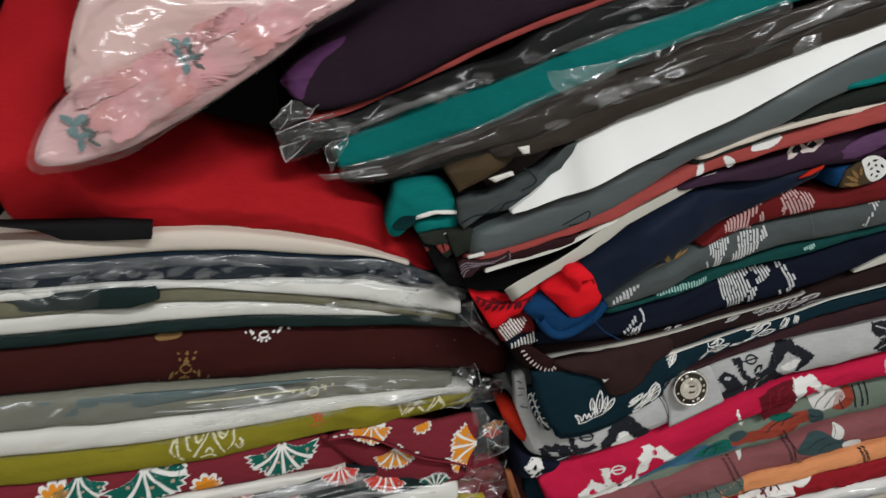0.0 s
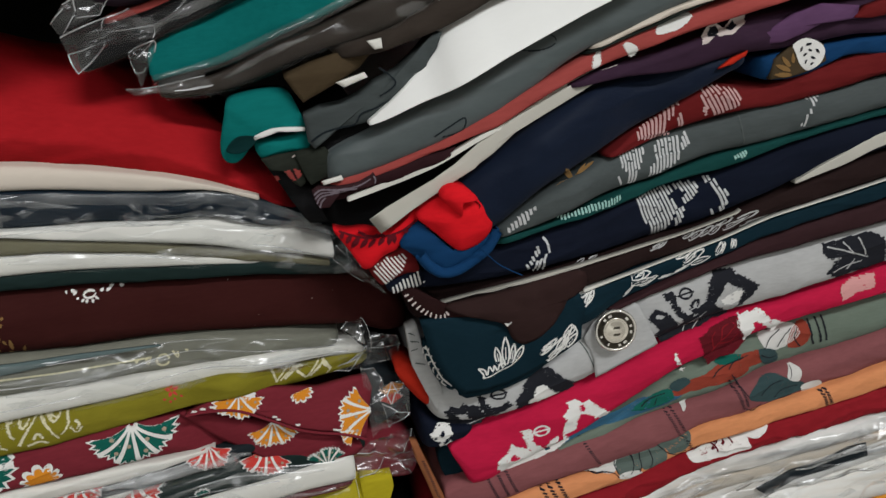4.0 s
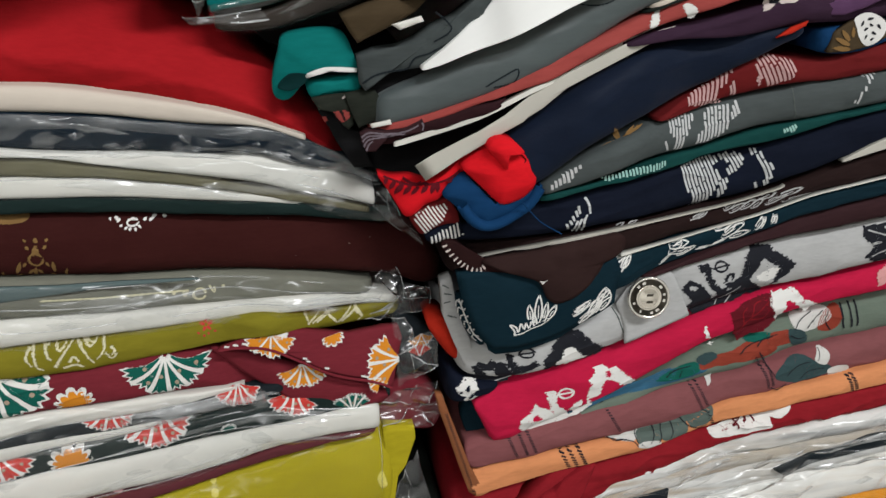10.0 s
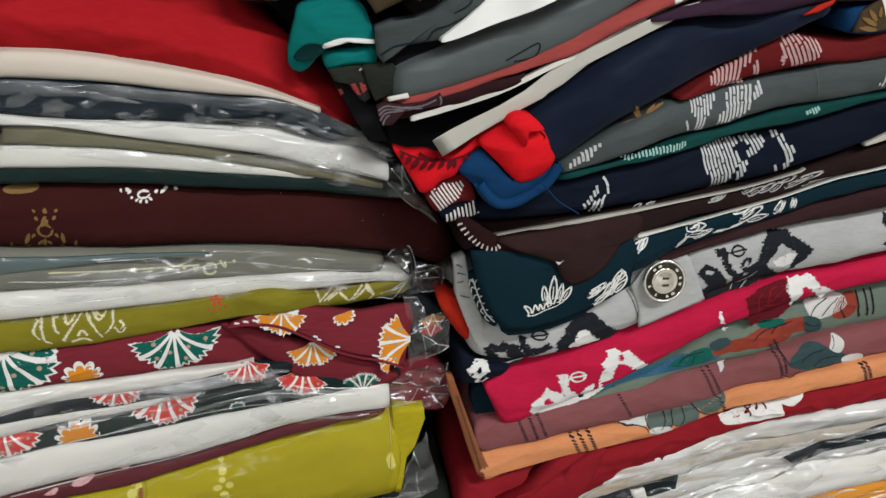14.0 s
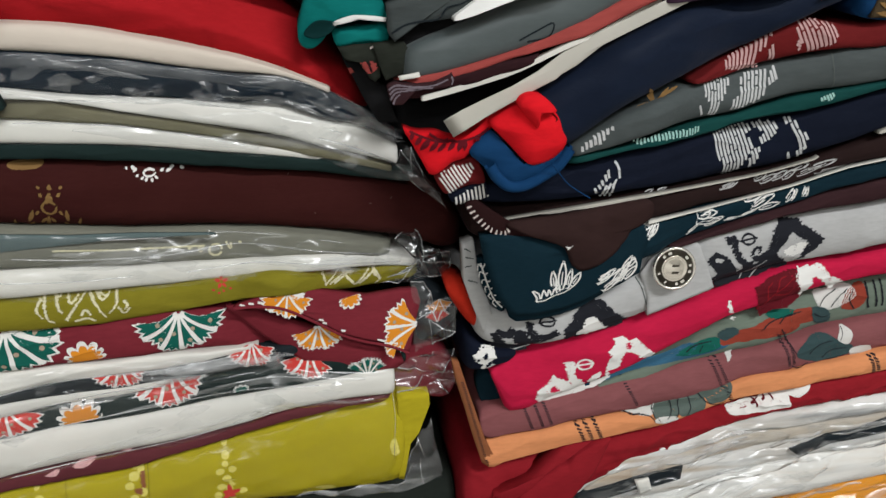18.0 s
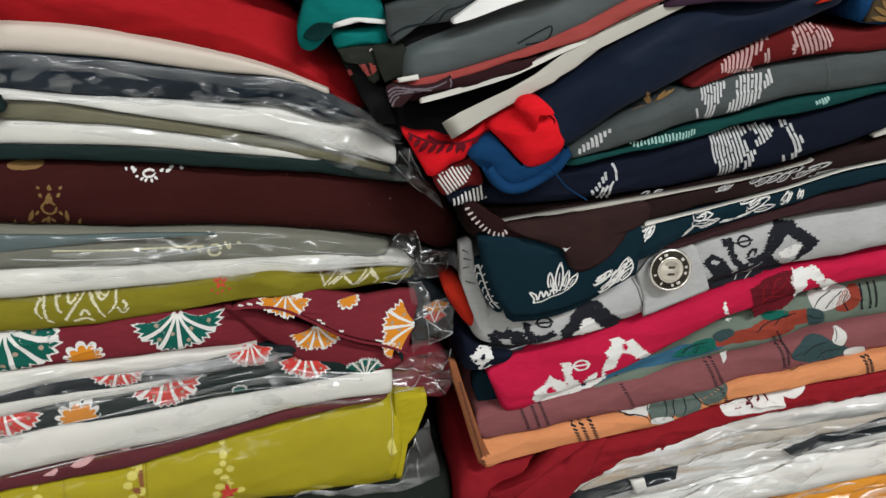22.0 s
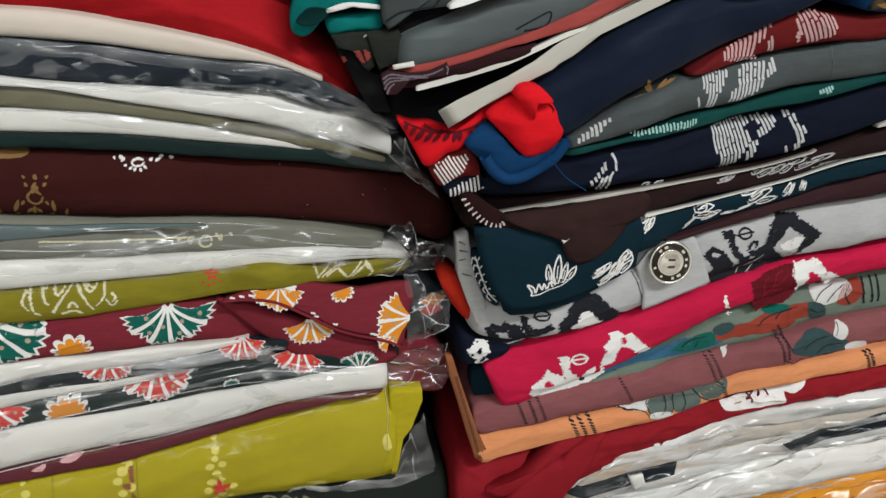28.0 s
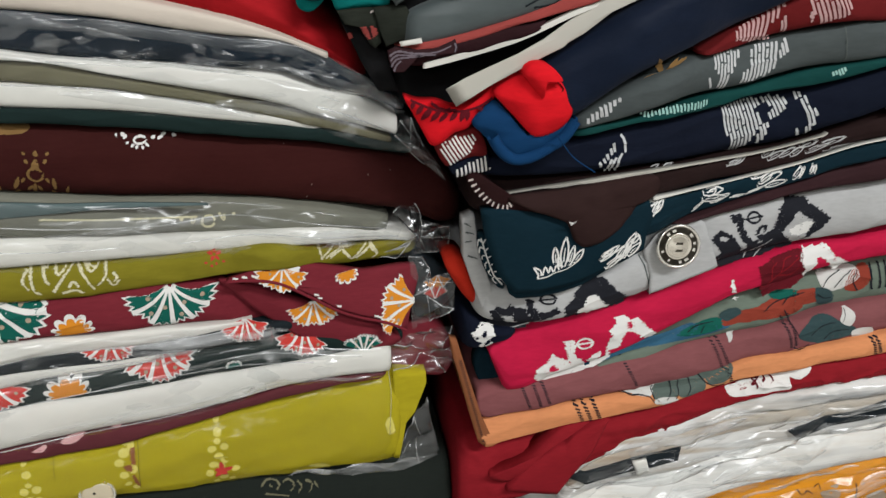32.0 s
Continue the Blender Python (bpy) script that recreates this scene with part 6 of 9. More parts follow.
# red and blue collar over the navy shirt
tip = pad(navy.ob.parent, "printed_collar_tip", [(65.6, 1173.9), (69.9, 1172.7), (75.9, 1172.5), (81.3, 1170.5), (86.6, 1172.5), (92.2, 1177.0), (94.1, 1174.5), (89.6, 1170.2), (87.2, 1166.9), (84.8, 1164.0), (80.8, 1162.7), (77.3, 1159.8), (74.0, 1159.2), (71.8, 1162.7), (69.9, 1166.1), (67.8, 1169.8)], 257.6, "rose", thick=6, bulge=2.6, wrinkle=1.0, seed=13, per=4)
prints(tip, "printed_leaf", [petal(a, math.degrees(math.atan2(b[1] - a[1], b[0] - a[0])), math.hypot(b[0] - a[0], b[1] - a[1]), w) for a, b, w in pairs([(70.7, 1172.1), (68.9, 1169.2), (73.1, 1171.3), (70.4, 1167.4), (75.6, 1170.6), (73.2, 1167.3), (78.1, 1170.0), (75.7, 1167.2), (81.0, 1169.9), (78.9, 1167.4), (83.1, 1170.6), (82.2, 1166.9), (84.2, 1170.9), (84.3, 1167.2), (68.2, 1173.2), (67.5, 1170.7), (87.4, 1171.5), (90.0, 1169.6)], (1.5, 1.8, 1.7, 1.6, 1.6, 1.7, 1.6, 1.3, 1.2))], "ink_wine", 0.05)
prints(tip, "printed_stem", [stroke([(67.2, 1173.6), (73.8, 1171.2), (81.0, 1170.3), (87.4, 1171.5), (92.0, 1173.9)], 0.7), stroke([(73.1, 1173.1), (76.0, 1171.2), (79.2, 1170.7)], 0.8)], "ink_wine", 0.0)
pad(navy.ob.parent, "rose_tuck", [(91.7, 1176.1), (95.0, 1179.5), (99.5, 1181.9), (102.6, 1183.6), (107.6, 1183.4), (111.5, 1180.5), (114.0, 1176.9), (116.0, 1171.7), (115.4, 1168.0), (112.6, 1164.7), (109.0, 1163.2), (104.9, 1163.0), (101.8, 1165.2), (97.8, 1169.4), (94.4, 1172.8)], 252.5, "rose", thick=12, bulge=3.4, wrinkle=1.1, seed=14)
pad(navy.ob.parent, "tuck_curl", [(98.6, 1183.0), (99.5, 1185.4), (102.6, 1186.4), (106.2, 1185.4), (108.8, 1183.3), (110.5, 1181.0), (108.3, 1180.9), (106.3, 1180.4), (105.3, 1178.7), (105.2, 1175.8), (103.3, 1177.3), (100.6, 1180.5)], 248.5, "rose", thick=8, bulge=2.6, wrinkle=0.5, seed=15)
# Shade of the hollow, put in as a darker red pad.
pad(navy.ob.parent, "hollow_shade", [(105.9, 1179.1), (107.2, 1180.3), (109.7, 1180.1), (111.9, 1177.9), (110.0, 1176.5), (107.2, 1175.9)], 250.4, "brick", thick=3, bulge=-3, wrinkle=0.3, seed=16, rings=6)
cord(navy.ob.parent, "facing_roll", [(x, 253.6, z) for x, z in [(92.0, 1162.9), (94.8, 1158.6), (99.1, 1155.4), (104.3, 1155.7), (110.1, 1158.7), (114.7, 1162.0), (118.0, 1167.2)]], 1.9, "blue")
pad(navy.ob.parent, "blue_facing", [(86.0, 1166.7), (89.4, 1171.0), (92.9, 1173.0), (96.8, 1169.3), (100.3, 1165.0), (104.6, 1162.6), (110.4, 1161.2), (115.5, 1163.7), (118.8, 1167.7), (118.8, 1164.7), (116.1, 1161.0), (111.1, 1157.7), (104.8, 1155.2), (99.9, 1154.7), (96.0, 1157.2), (92.1, 1160.4), (88.7, 1163.6)], 255.2, "blue", thick=8, bulge=2.2, wrinkle=1.2, seed=17)
cord(navy.ob.parent, "loose_thread", [(110.6, 249, 1164.4), (113.7, 250.2, 1160.7), (118.5, 251.9, 1155.5), (126, 252.5, 1150.5)], 0.22, "blue")
g = garment([(77.2, 1160.6, 1149.9, 262), (82.7, 1160.6, 1149.8, 261.6), (91.7, 1161, 1151.8, 260.4)], "brick red woven cloth end with white stripes", "cloth", RIGHT, "tucked_cloth")
stripy = pad(g, "cloth", [(75.2, 1159.8), (81.2, 1162.4), (89, 1163), (92.7, 1154.8), (87.9, 1153.8), (82.4, 1152.2), (79.1, 1151.5)], 260.4, "brick", thick=8, bulge=2, seed=19)
ikat(stripy, [(76.7, 1158.6), (81.5, 1161.3), (87.7, 1161.8), (88.8, 1158.9), (85.6, 1154.3), (80.2, 1151)], "ink_white", 1.3, 100, 5, 0.7, 0.6)
g = garment([(82.1, 1153.3, 1145.7, 262.8), (86.9, 1153.1, 1145.4, 262.8), (94, 1152.8, 1146.8, 262.6)], "black woven cloth end with white stripes", "cloth", RIGHT, "tucked_cloth")
stripy = pad(g, "cloth", [(81.3, 1149.6), (83.7, 1151.9), (91.9, 1155.4), (94.1, 1149.8), (90.8, 1148), (83.2, 1147.2)], 261.9, "inknavy", thick=8, bulge=2, seed=20)
ikat(stripy, [(82.4, 1148.3), (84, 1150.9), (92.4, 1154.6), (94.4, 1148.8), (83.5, 1146.3)], "ink_white", 1.5, 75, 6, 0.8, 0.6)
shirt_front = pad(cocoa.ob.parent, "shirt_front", [(86.1, 1146.9), (89.8, 1148.7), (95.3, 1144.8), (97.9, 1139.7), (100.3, 1139.4), (109.7, 1140.7), (121.5, 1142.1), (127.9, 1138.4), (126.8, 1129.9), (122.4, 1128.4), (114.5, 1130.2), (105.3, 1133.0), (99.2, 1134.6), (94.6, 1137.4), (90.1, 1141.4)], 258.6, "maroon", thick=4, bulge=1.2, wrinkle=0.5, seed=21, per=4)
pad(cocoa.ob.parent, "turned_sleeve", [(100.0, 1140.6), (112.3, 1142.5), (125.9, 1144.3), (134.7, 1145.8), (143.7, 1147.0), (149.8, 1146.7), (150.7, 1141.2), (146.6, 1138.1), (143.5, 1137.0), (141.5, 1133.3), (138.8, 1130.0), (135.1, 1126.7), (131.3, 1123.9), (126.7, 1122.9), (123.1, 1125.4), (121.3, 1129.4), (119.2, 1132.5), (114.0, 1134.6), (106.9, 1137.1)], 255, "taupe", thick=3, bulge=1.6, wrinkle=1.7, seed=22, per=4, lean=(-0.03, 0.1))
for p, q in (lambda r: zip(r[::2], r[1::2]))([(86.6, 1146.6), (88.1, 1147.1), (87.6, 1144.7), (89.3, 1145.6), (88.8, 1143.0), (90.3, 1144.1), (90.2, 1141.5), (91.7, 1142.7), (91.6, 1140.2), (92.9, 1141.4), (93.0, 1138.9), (94.1, 1140.3), (94.7, 1137.8), (95.3, 1139.4), (96.5, 1136.8), (96.9, 1138.4), (98.2, 1136.1), (98.5, 1137.9), (100.0, 1136.2), (99.7, 1138.1), (101.3, 1137.4), (100.2, 1138.9)]):
    prints(shirt_front, "edge_stitch", [stroke([p, q], 0.7, 0.5)], "ink_pale", 0.1)
pad(cocoa.ob.parent, "sleeve_fleck", [(119.1, 1133.8), (120.0, 1132.5), (121.8, 1134.0), (120.7, 1133.5)], 251.5, "ink_white", thick=0.5, bulge=0.1, sharp=True, rings=2)
g = garment([(85.8, 1106.5, 1089.3, 278.7), (92.2, 1106.4, 1087.7, 278.1), (98.7, 1101.5, 1086.9, 277.3)], "bright orange red cloth end in the gap", "cloth", RIGHT, "tucked_cloth")
pad(g, "cloth", [(83.6, 1109.5), (89.6, 1110.9), (94.9, 1102.2), (98.4, 1091.4), (93.5, 1092.8), (87.9, 1100.4)], 274.2, "scarlet", thick=14, bulge=3, seed=22)
side = pad(lightgrey.ob.parent, "side_fold", [(87.8, 1128.9), (91.6, 1130.4), (93.7, 1120.1), (97.5, 1108.4), (101.7, 1093.8), (97.1, 1092.3), (92.8, 1103), (89, 1113.7)], 268.2, "lightgrey", thick=6, bulge=0.7, seed=23, sharp=True)
prints(side, "woven_fleck", [stroke(p, 0.7, 0.3) for p in ([(88.4, 1127.3), (90.9, 1125.9)], [(88.7, 1124), (92.2, 1123.1)], [(89.1, 1120.2), (91.5, 1120.5)], [(90.1, 1115), (93.9, 1113.6)])], "ink_grey", 0.3)
leafy = pad(petrol.ob.parent, "side_panel", [(92.9, 1122.5), (95.9, 1123.6), (99.2, 1114.9), (103.6, 1104.1), (101.1, 1103.2), (96, 1110.6)], 264.9, "petrol", thick=4, bulge=1.5, seed=24)
prints(leafy, "woven_leaf", [stroke([(93.7, 1122.9), (96.1, 1115.6), (98.9, 1109), (102.5, 1104.6)], 0.5)] + [stroke(l, 0.5, 0.35) for l in ([(93.9, 1121.6), (92.9, 1122.5), (92.6, 1120.3)], [(94.7, 1119.3), (93.4, 1119.8), (93.3, 1117.6)], [(95.6, 1117), (94.4, 1116.6), (94.5, 1114.8)], [(96.5, 1114.7), (95.6, 1113.4), (96.1, 1111.5)], [(97.9, 1111.9), (97, 1110.1), (98.1, 1108.6)], [(94.4, 1121.1), (95.7, 1122.8), (96.6, 1121.4)], [(95.3, 1118.8), (97.1, 1120), (97.9, 1118.6)], [(96.2, 1116.1), (98.2, 1116.8), (99.1, 1115.4)], [(97.4, 1113.3), (99.4, 1113.6), (100.4, 1112.1)], [(98.8, 1110.4), (100.9, 1110.3), (101.8, 1108.8)], [(100.2, 1107.5), (102.1, 1106.9), (103, 1105.5)], [(99.3, 1108.5), (98.6, 1107.2), (100.3, 1105.2)])], "ink_white", 0.04, fine=0.18)
hem = pad(peach.ob.parent, "side_hem", [(86.6, 1077.8), (89.3, 1077.0), (93.4, 1063.9), (97.6, 1051.0), (101.5, 1038.9), (105.3, 1030.2), (103.7, 1023.8), (100.7, 1026.6), (96.2, 1041.3), (91.8, 1057.3), (88.2, 1069.3)], 272.6, "hem", thick=4, bulge=0.8, seed=25, wrinkle=0.4, sharp=True)
stitches(hem, *[(90.8, 1068.3), (102.9, 1026.2)], "ink_black", 24, 1.0, 0.4)
pad(mauve.ob.parent, "dark_lining", [(99.2, 1062.6), (104.7, 1064.2), (114.2, 1048), (106.6, 1047.2), (100.6, 1052.7)], 280.7, "petrol", thick=6, bulge=1, seed=26)
pad(claret.ob.parent, "loose_tuck", [(115, 997.1), (120.6, 1006.8), (127.6, 1013.3), (134.6, 1018.5), (139, 1019.7), (142.3, 1024.2), (149.8, 1029.3), (156.6, 1031.4), (154.6, 1023.1), (151.2, 1013), (143.3, 1000.8), (138.5, 991.7)], 273, "claret", thick=9, bulge=1.6, wrinkle=0.5, seed=27, sharp=True)
pad(claret.ob.parent, "upper_tuck", [(107.3, 1005.3), (121.7, 1012.6), (129.7, 1021.3), (137.7, 1028.8), (152.2, 1033.5), (141.1, 1025.3), (137.9, 1022.1), (133.7, 1018.3), (125.5, 1012), (116.3, 1001.3)], 274.2, "claret", thick=7, bulge=2.0, wrinkle=0.5, seed=28)

# ---- prints of the second stack ----
prints(navy, "printed_sprig", [stroke([(135.7, 1177.8), (140.7, 1179.4), (144.8, 1181.3), (148.1, 1183.0), (151.4, 1185.2)], 0.5)] + [petal(a, math.degrees(math.atan2(b[1] - a[1], b[0] - a[0])), math.hypot(b[0] - a[0], b[1] - a[1]), w) for a, b, w in pairs([(144.1, 1180.8), (138.2, 1179.5), (144.9, 1181.1), (140.0, 1187.0), (145.9, 1181.8), (150.0, 1185.6), (147.2, 1182.9), (153.7, 1185.6)], (1.6, 2.0, 1.3, 1.2))], "ink_gold", 0.05, lift=0.5)
for k, o in enumerate(([(169.6, 1191.4), (173.2, 1194.0), (178.8, 1196.8), (181.7, 1199.1), (185.9, 1201.9), (185.4, 1200.3), (183.7, 1196.1), (180.9, 1192.8), (184.9, 1189.3), (177.8, 1188.6), (170.7, 1189.3)], [(185.1, 1194.9), (186.2, 1198.2), (187.6, 1196.4), (189.5, 1191.8), (186.0, 1192.4)], [(193.6, 1205.1), (199.4, 1205.7), (206.2, 1203.6), (208.1, 1200.0), (207.5, 1197.3), (203.6, 1196.0), (199.2, 1194.5), (195.1, 1198.9), (193.0, 1202.2)], [(193.9, 1199.0), (195.9, 1197.8), (196.4, 1194.8), (194.6, 1196.1)],)):
    ikat(brick, o, "weave_pink", 1.5, (72, 72, 102, 102)[k], 7 + k, 1.0, 0.75)
for k, o in enumerate(([(165.0, 1185.6), (176.1, 1186.6), (174.4, 1183.4), (172.3, 1178.9), (171.9, 1172.5), (167.7, 1174.4), (167.2, 1178.5), (163.6, 1182.4)], [(162.8, 1179.3), (164.5, 1178.4), (165.7, 1174.1), (164.4, 1174.5)], [(179.9, 1187.6), (187.9, 1189.2), (188.7, 1184.6), (188.6, 1180.0), (185.8, 1177.0), (181.4, 1175.7), (177.3, 1174.8), (176.4, 1178.9), (179.4, 1181.4), (178.3, 1184.6)], [(189.4, 1190.1), (191.0, 1189.4), (191.9, 1185.6), (190.8, 1183.9), (189.0, 1182.4), (188.6, 1186.3)], [(120.5, 1164.3), (122.0, 1168.0), (125.0, 1171.3), (128.0, 1173.7), (131.5, 1175.8), (131.0, 1173.7), (128.6, 1171.1), (128.0, 1168.6), (125.1, 1167.6), (122.1, 1165.4)], [(236.9, 1198.9), (242.5, 1201.2), (242.7, 1198.4), (238.4, 1194.2), (237.1, 1190.9), (236.5, 1186.9), (234.1, 1186.7), (235.4, 1190.9), (237.3, 1194.7), (236.5, 1196.6)], [(232.3, 1203.2), (233.5, 1203.5), (234.1, 1199.8), (232.8, 1200.4)],)):
    ikat(grey, o, "weave_white", 1.5, 76, 11 + k, 1.02, 0.7)
prints(grey, "sleeve_seam", [stroke([(210.1, 1194.3), (210.3, 1191.2), (211.5, 1187.1), (213.2, 1182.4)], 0.45)], "ink_grey", 0.0)
for k, o in enumerate(([(138.9, 1169.5), (145.2, 1169.7), (152.9, 1170.7), (165.5, 1171.2), (165.4, 1168.5), (157.9, 1167.9), (148.7, 1167.8), (140.1, 1167.2)], [(209.5, 1179.0), (214.6, 1181.1), (215.7, 1177.6), (210.3, 1176.9)])):
    ikat(seagreen, o, "ink_mint", 1.4, 80, 21 + k, 0.9, 0.9)
for k, o in enumerate(([(174.3, 1165.9), (185.1, 1167.7), (190.3, 1168.2), (191.5, 1166.2), (189.4, 1164.1), (192.7, 1161.0), (190.6, 1154.1), (189.0, 1147.2), (184.3, 1148.1), (180.4, 1155.1), (177.2, 1157.5), (177.0, 1161.6)], [(190.2, 1168.0), (197.8, 1169.5), (200.4, 1167.1), (200.4, 1164.4), (197.5, 1161.4), (195.1, 1160.9), (194.4, 1163.8), (196.2, 1165.0), (192.1, 1166.2)], [(192.1, 1159.3), (195.1, 1160.4), (195.2, 1155.3), (193.8, 1151.3), (191.6, 1153.2)], [(202.2, 1170.4), (205.0, 1170.4), (208.2, 1167.1), (211.1, 1163.7), (211.8, 1159.9), (210.1, 1158.4), (208.0, 1162.4), (206.0, 1166.0), (203.2, 1168.2)], [(204.6, 1157.4), (205.9, 1159.4), (206.9, 1156.5), (207.9, 1152.5)], [(207.3, 1158.7), (210.6, 1160.5), (211.4, 1158.3), (210.8, 1153.7)])):
    ikat(inknavy, o, "weave_white", 1.5, (100, 92, 84, 96, 84, 84)[k], 31 + k, 1.02, 0.7)
prints(inknavy, "woven_blossom", [stroke([(135.4, 1160.9), (136.7, 1159.1), (137.8, 1155.0)], 0.9, 0.8), stroke([(133.0, 1158.3), (134.0, 1155.3)], 0.9, 0.8), stroke([(132.4, 1156.5), (133.2, 1154.3)], 0.9, 0.8), stroke([(131.4, 1154.6), (132.2, 1152.7)], 0.9, 0.8), stroke([(130.5, 1153.0), (131.4, 1151.5)], 0.9, 0.8), stroke([(129.4, 1151.8), (130.5, 1149.6)], 0.9, 0.8), stroke([(136.6, 1154.8), (135.6, 1152.1), (136.8, 1147.3)], 0.9, 0.8), stroke([(134.9, 1153.4), (134.0, 1151.2), (134.9, 1147.3)], 0.9, 0.8), stroke([(133.4, 1152.8), (132.8, 1150.7), (133.3, 1147.3)], 0.9, 0.8)], "weave_white", 0.04)
leaf_loops(cocoa, pairs([(195.8, 1147.1), (200.2, 1149.4), (198.1, 1146.0), (204.0, 1149.5), (202.3, 1147.1), (207.3, 1150.8), (205.9, 1147.7), (210.6, 1151.2), (208.8, 1151.0), (215.3, 1153.2), (211.4, 1148.8), (219.2, 1152.3), (215.1, 1151.4), (225.2, 1154.8), (218.0, 1149.5), (234.1, 1152.5), (181.5, 1145.0), (188.0, 1146.9), (184.8, 1145.3), (189.3, 1147.4), (149.3, 1147.1), (152.7, 1148.6), (153.6, 1147.4), (158.2, 1148.7)], (1.8, 1.8, 1.8, 2.0, 1.6, 1.8, 1.6, 1.4, 1.2, 1.4, 1.2, 1.2)), "lightgrey", width=0.45)
leaf_loops(collar, pairs([(118.1, 1115.9), (116.9, 1122.9), (120.6, 1115.5), (120.4, 1126.6), (122.7, 1115.8), (123.6, 1123.3), (124.3, 1116.6), (127.0, 1121.7), (119.9, 1114.9), (118.5, 1119.0)], (2.0, 2.6, 1.8, 2.2, 1.2)))
prints(collar, "printed_leaf_outline", [stroke([(112.0, 1111.0), (112.2, 1112.5), (110.4, 1115.2), (112.7, 1114.1), (113.3, 1112.0)], 0.62), stroke([(113.7, 1112.2), (114.3, 1115.5), (115.7, 1113.2), (116.1, 1115.6), (117.3, 1113.3)], 0.62), stroke([(112.0, 1111.0), (114.8, 1111.4), (118.0, 1113.0), (121.6, 1114.1), (124.7, 1116.1)], 0.5, 0.35), stroke([(117.5, 1113.5), (118.3, 1115.9), (119.3, 1114.0)], 0.55)], "ink_white", 0.05, fine=0.18)
prints(collar, "printed_leaf_outline", [stroke([(133.9, 1116.5), (136.2, 1118.4), (139.3, 1119.9), (141.6, 1122.0)], 0.55), stroke([(136.8, 1113.3), (138.6, 1115.9), (141.7, 1118.4)], 0.55), stroke([(141.1, 1116.2), (143.2, 1119.2), (144.8, 1123.6)], 0.5), stroke([(144.3, 1117.3), (146.6, 1119.4), (147.8, 1122.9), (146.1, 1126.1)], 0.55)], "ink_white", 0.05, fine=0.18)
leaf_loops(collar, pairs([(133.8, 1116.7), (139.9, 1122.1), (136.4, 1113.4), (141.7, 1118.4), (139.4, 1115.9), (143.2, 1122.8), (142.3, 1117.0), (144.3, 1124.0), (143.9, 1117.8), (147.9, 1122.5), (142.6, 1121.0), (145.6, 1126.6), (144.5, 1122.7), (147.1, 1125.2), (134.1, 1118.5), (138.0, 1120.5)], (2.2, 2.2, 2.0, 1.8, 2.4, 2.0, 1.6, 1.4)))
leaf_loops(petrol, pairs([(152.0, 1131.1), (154.4, 1136.0), (153.3, 1132.1), (156.3, 1136.2), (150.4, 1134.8), (152.9, 1135.6)], (1.6, 1.6, 1.2)))
leaf_loops(petrol, pairs([(170.3, 1128.9), (174.6, 1133.4), (173.4, 1135.8), (181.6, 1136.5), (173.2, 1133.7), (184.0, 1133.2), (177.3, 1131.8), (185.1, 1134.3), (175.3, 1134.8), (178.7, 1136.8), (185.7, 1132.7), (191.8, 1133.4), (191.8, 1133.4), (198.1, 1135.8)], (1.0, 2.8, 2.6, 2.2, 1.8, 0.8, 0.7)), width=0.5)
leaf_loops(petrol, pairs([(196.1, 1136.2), (204.5, 1141.6), (196.3, 1137.4), (201.3, 1141.5), (199.4, 1136.2), (207.2, 1138.2), (192.9, 1139.6), (200.1, 1141.4), (209.7, 1138.5), (211.9, 1143.3), (211.8, 1138.8), (213.1, 1143.2), (215.9, 1140.5), (216.1, 1144.2), (217.3, 1140.5), (217.1, 1144.1)], (2.8, 2.0, 2.2, 1.6, 2.0, 1.0, 0.8, 0.8)), width=0.5)
# woven motifs of the light grey shirt
prints(lightgrey, "woven_motif", [[(213.2, 1129.5), (220.4, 1129.0), (222.1, 1126.9), (226.2, 1124.9), (232.1, 1120.9), (229.9, 1117.0), (226.9, 1113.8), (224.3, 1110.4), (222.3, 1107.2), (218.1, 1106.3), (213.5, 1106.6), (205.4, 1112.3), (201.9, 1115.3), (205.9, 1116.2), (208.5, 1117.9), (209.4, 1122.4), (209.4, 1125.6), (211.3, 1127.3)]], "ink_black", 0.6, fine=0.5, turn=14)
prints(lightgrey, "woven_motif", [[(189.2, 1124.4), (193.7, 1124.5), (195.3, 1122.0), (194.7, 1120.2), (197.2, 1116.3), (200.6, 1113.7), (203.6, 1114.2), (202.9, 1110.9), (200.2, 1109.9), (195.4, 1114.3), (192.9, 1118.6), (192.2, 1120.8), (189.8, 1121.8)]], "ink_black", 0.6, fine=0.5, turn=14)
prints(lightgrey, "woven_motif", [[(182.8, 1114.9), (185.5, 1118.7), (189.7, 1117.5), (192.6, 1115.0), (196.6, 1110.5), (194.5, 1106.9), (192.0, 1103.1), (185.5, 1107.1), (187.8, 1109.9), (185.3, 1112.7)]], "ink_black", 0.6, fine=0.5, turn=14)
prints(lightgrey, "woven_motif", [[(188.5, 1105.3), (197.5, 1109.9), (207.9, 1113.5), (216.0, 1106.5), (209.4, 1103.8), (201.6, 1103.3), (192.2, 1100.6)]], "ink_black", 0.6, fine=0.5, turn=14)
prints(lightgrey, "woven_motif", [[(201.1, 1115.9), (201.2, 1118.2), (203.1, 1119.9), (205.6, 1119.6), (206.0, 1117.1), (204.2, 1116.0), (204.9, 1117.5), (203.9, 1118.6), (202.6, 1117.5), (202.9, 1115.9)]], "ink_black", 0.6, fine=0.5, turn=14)
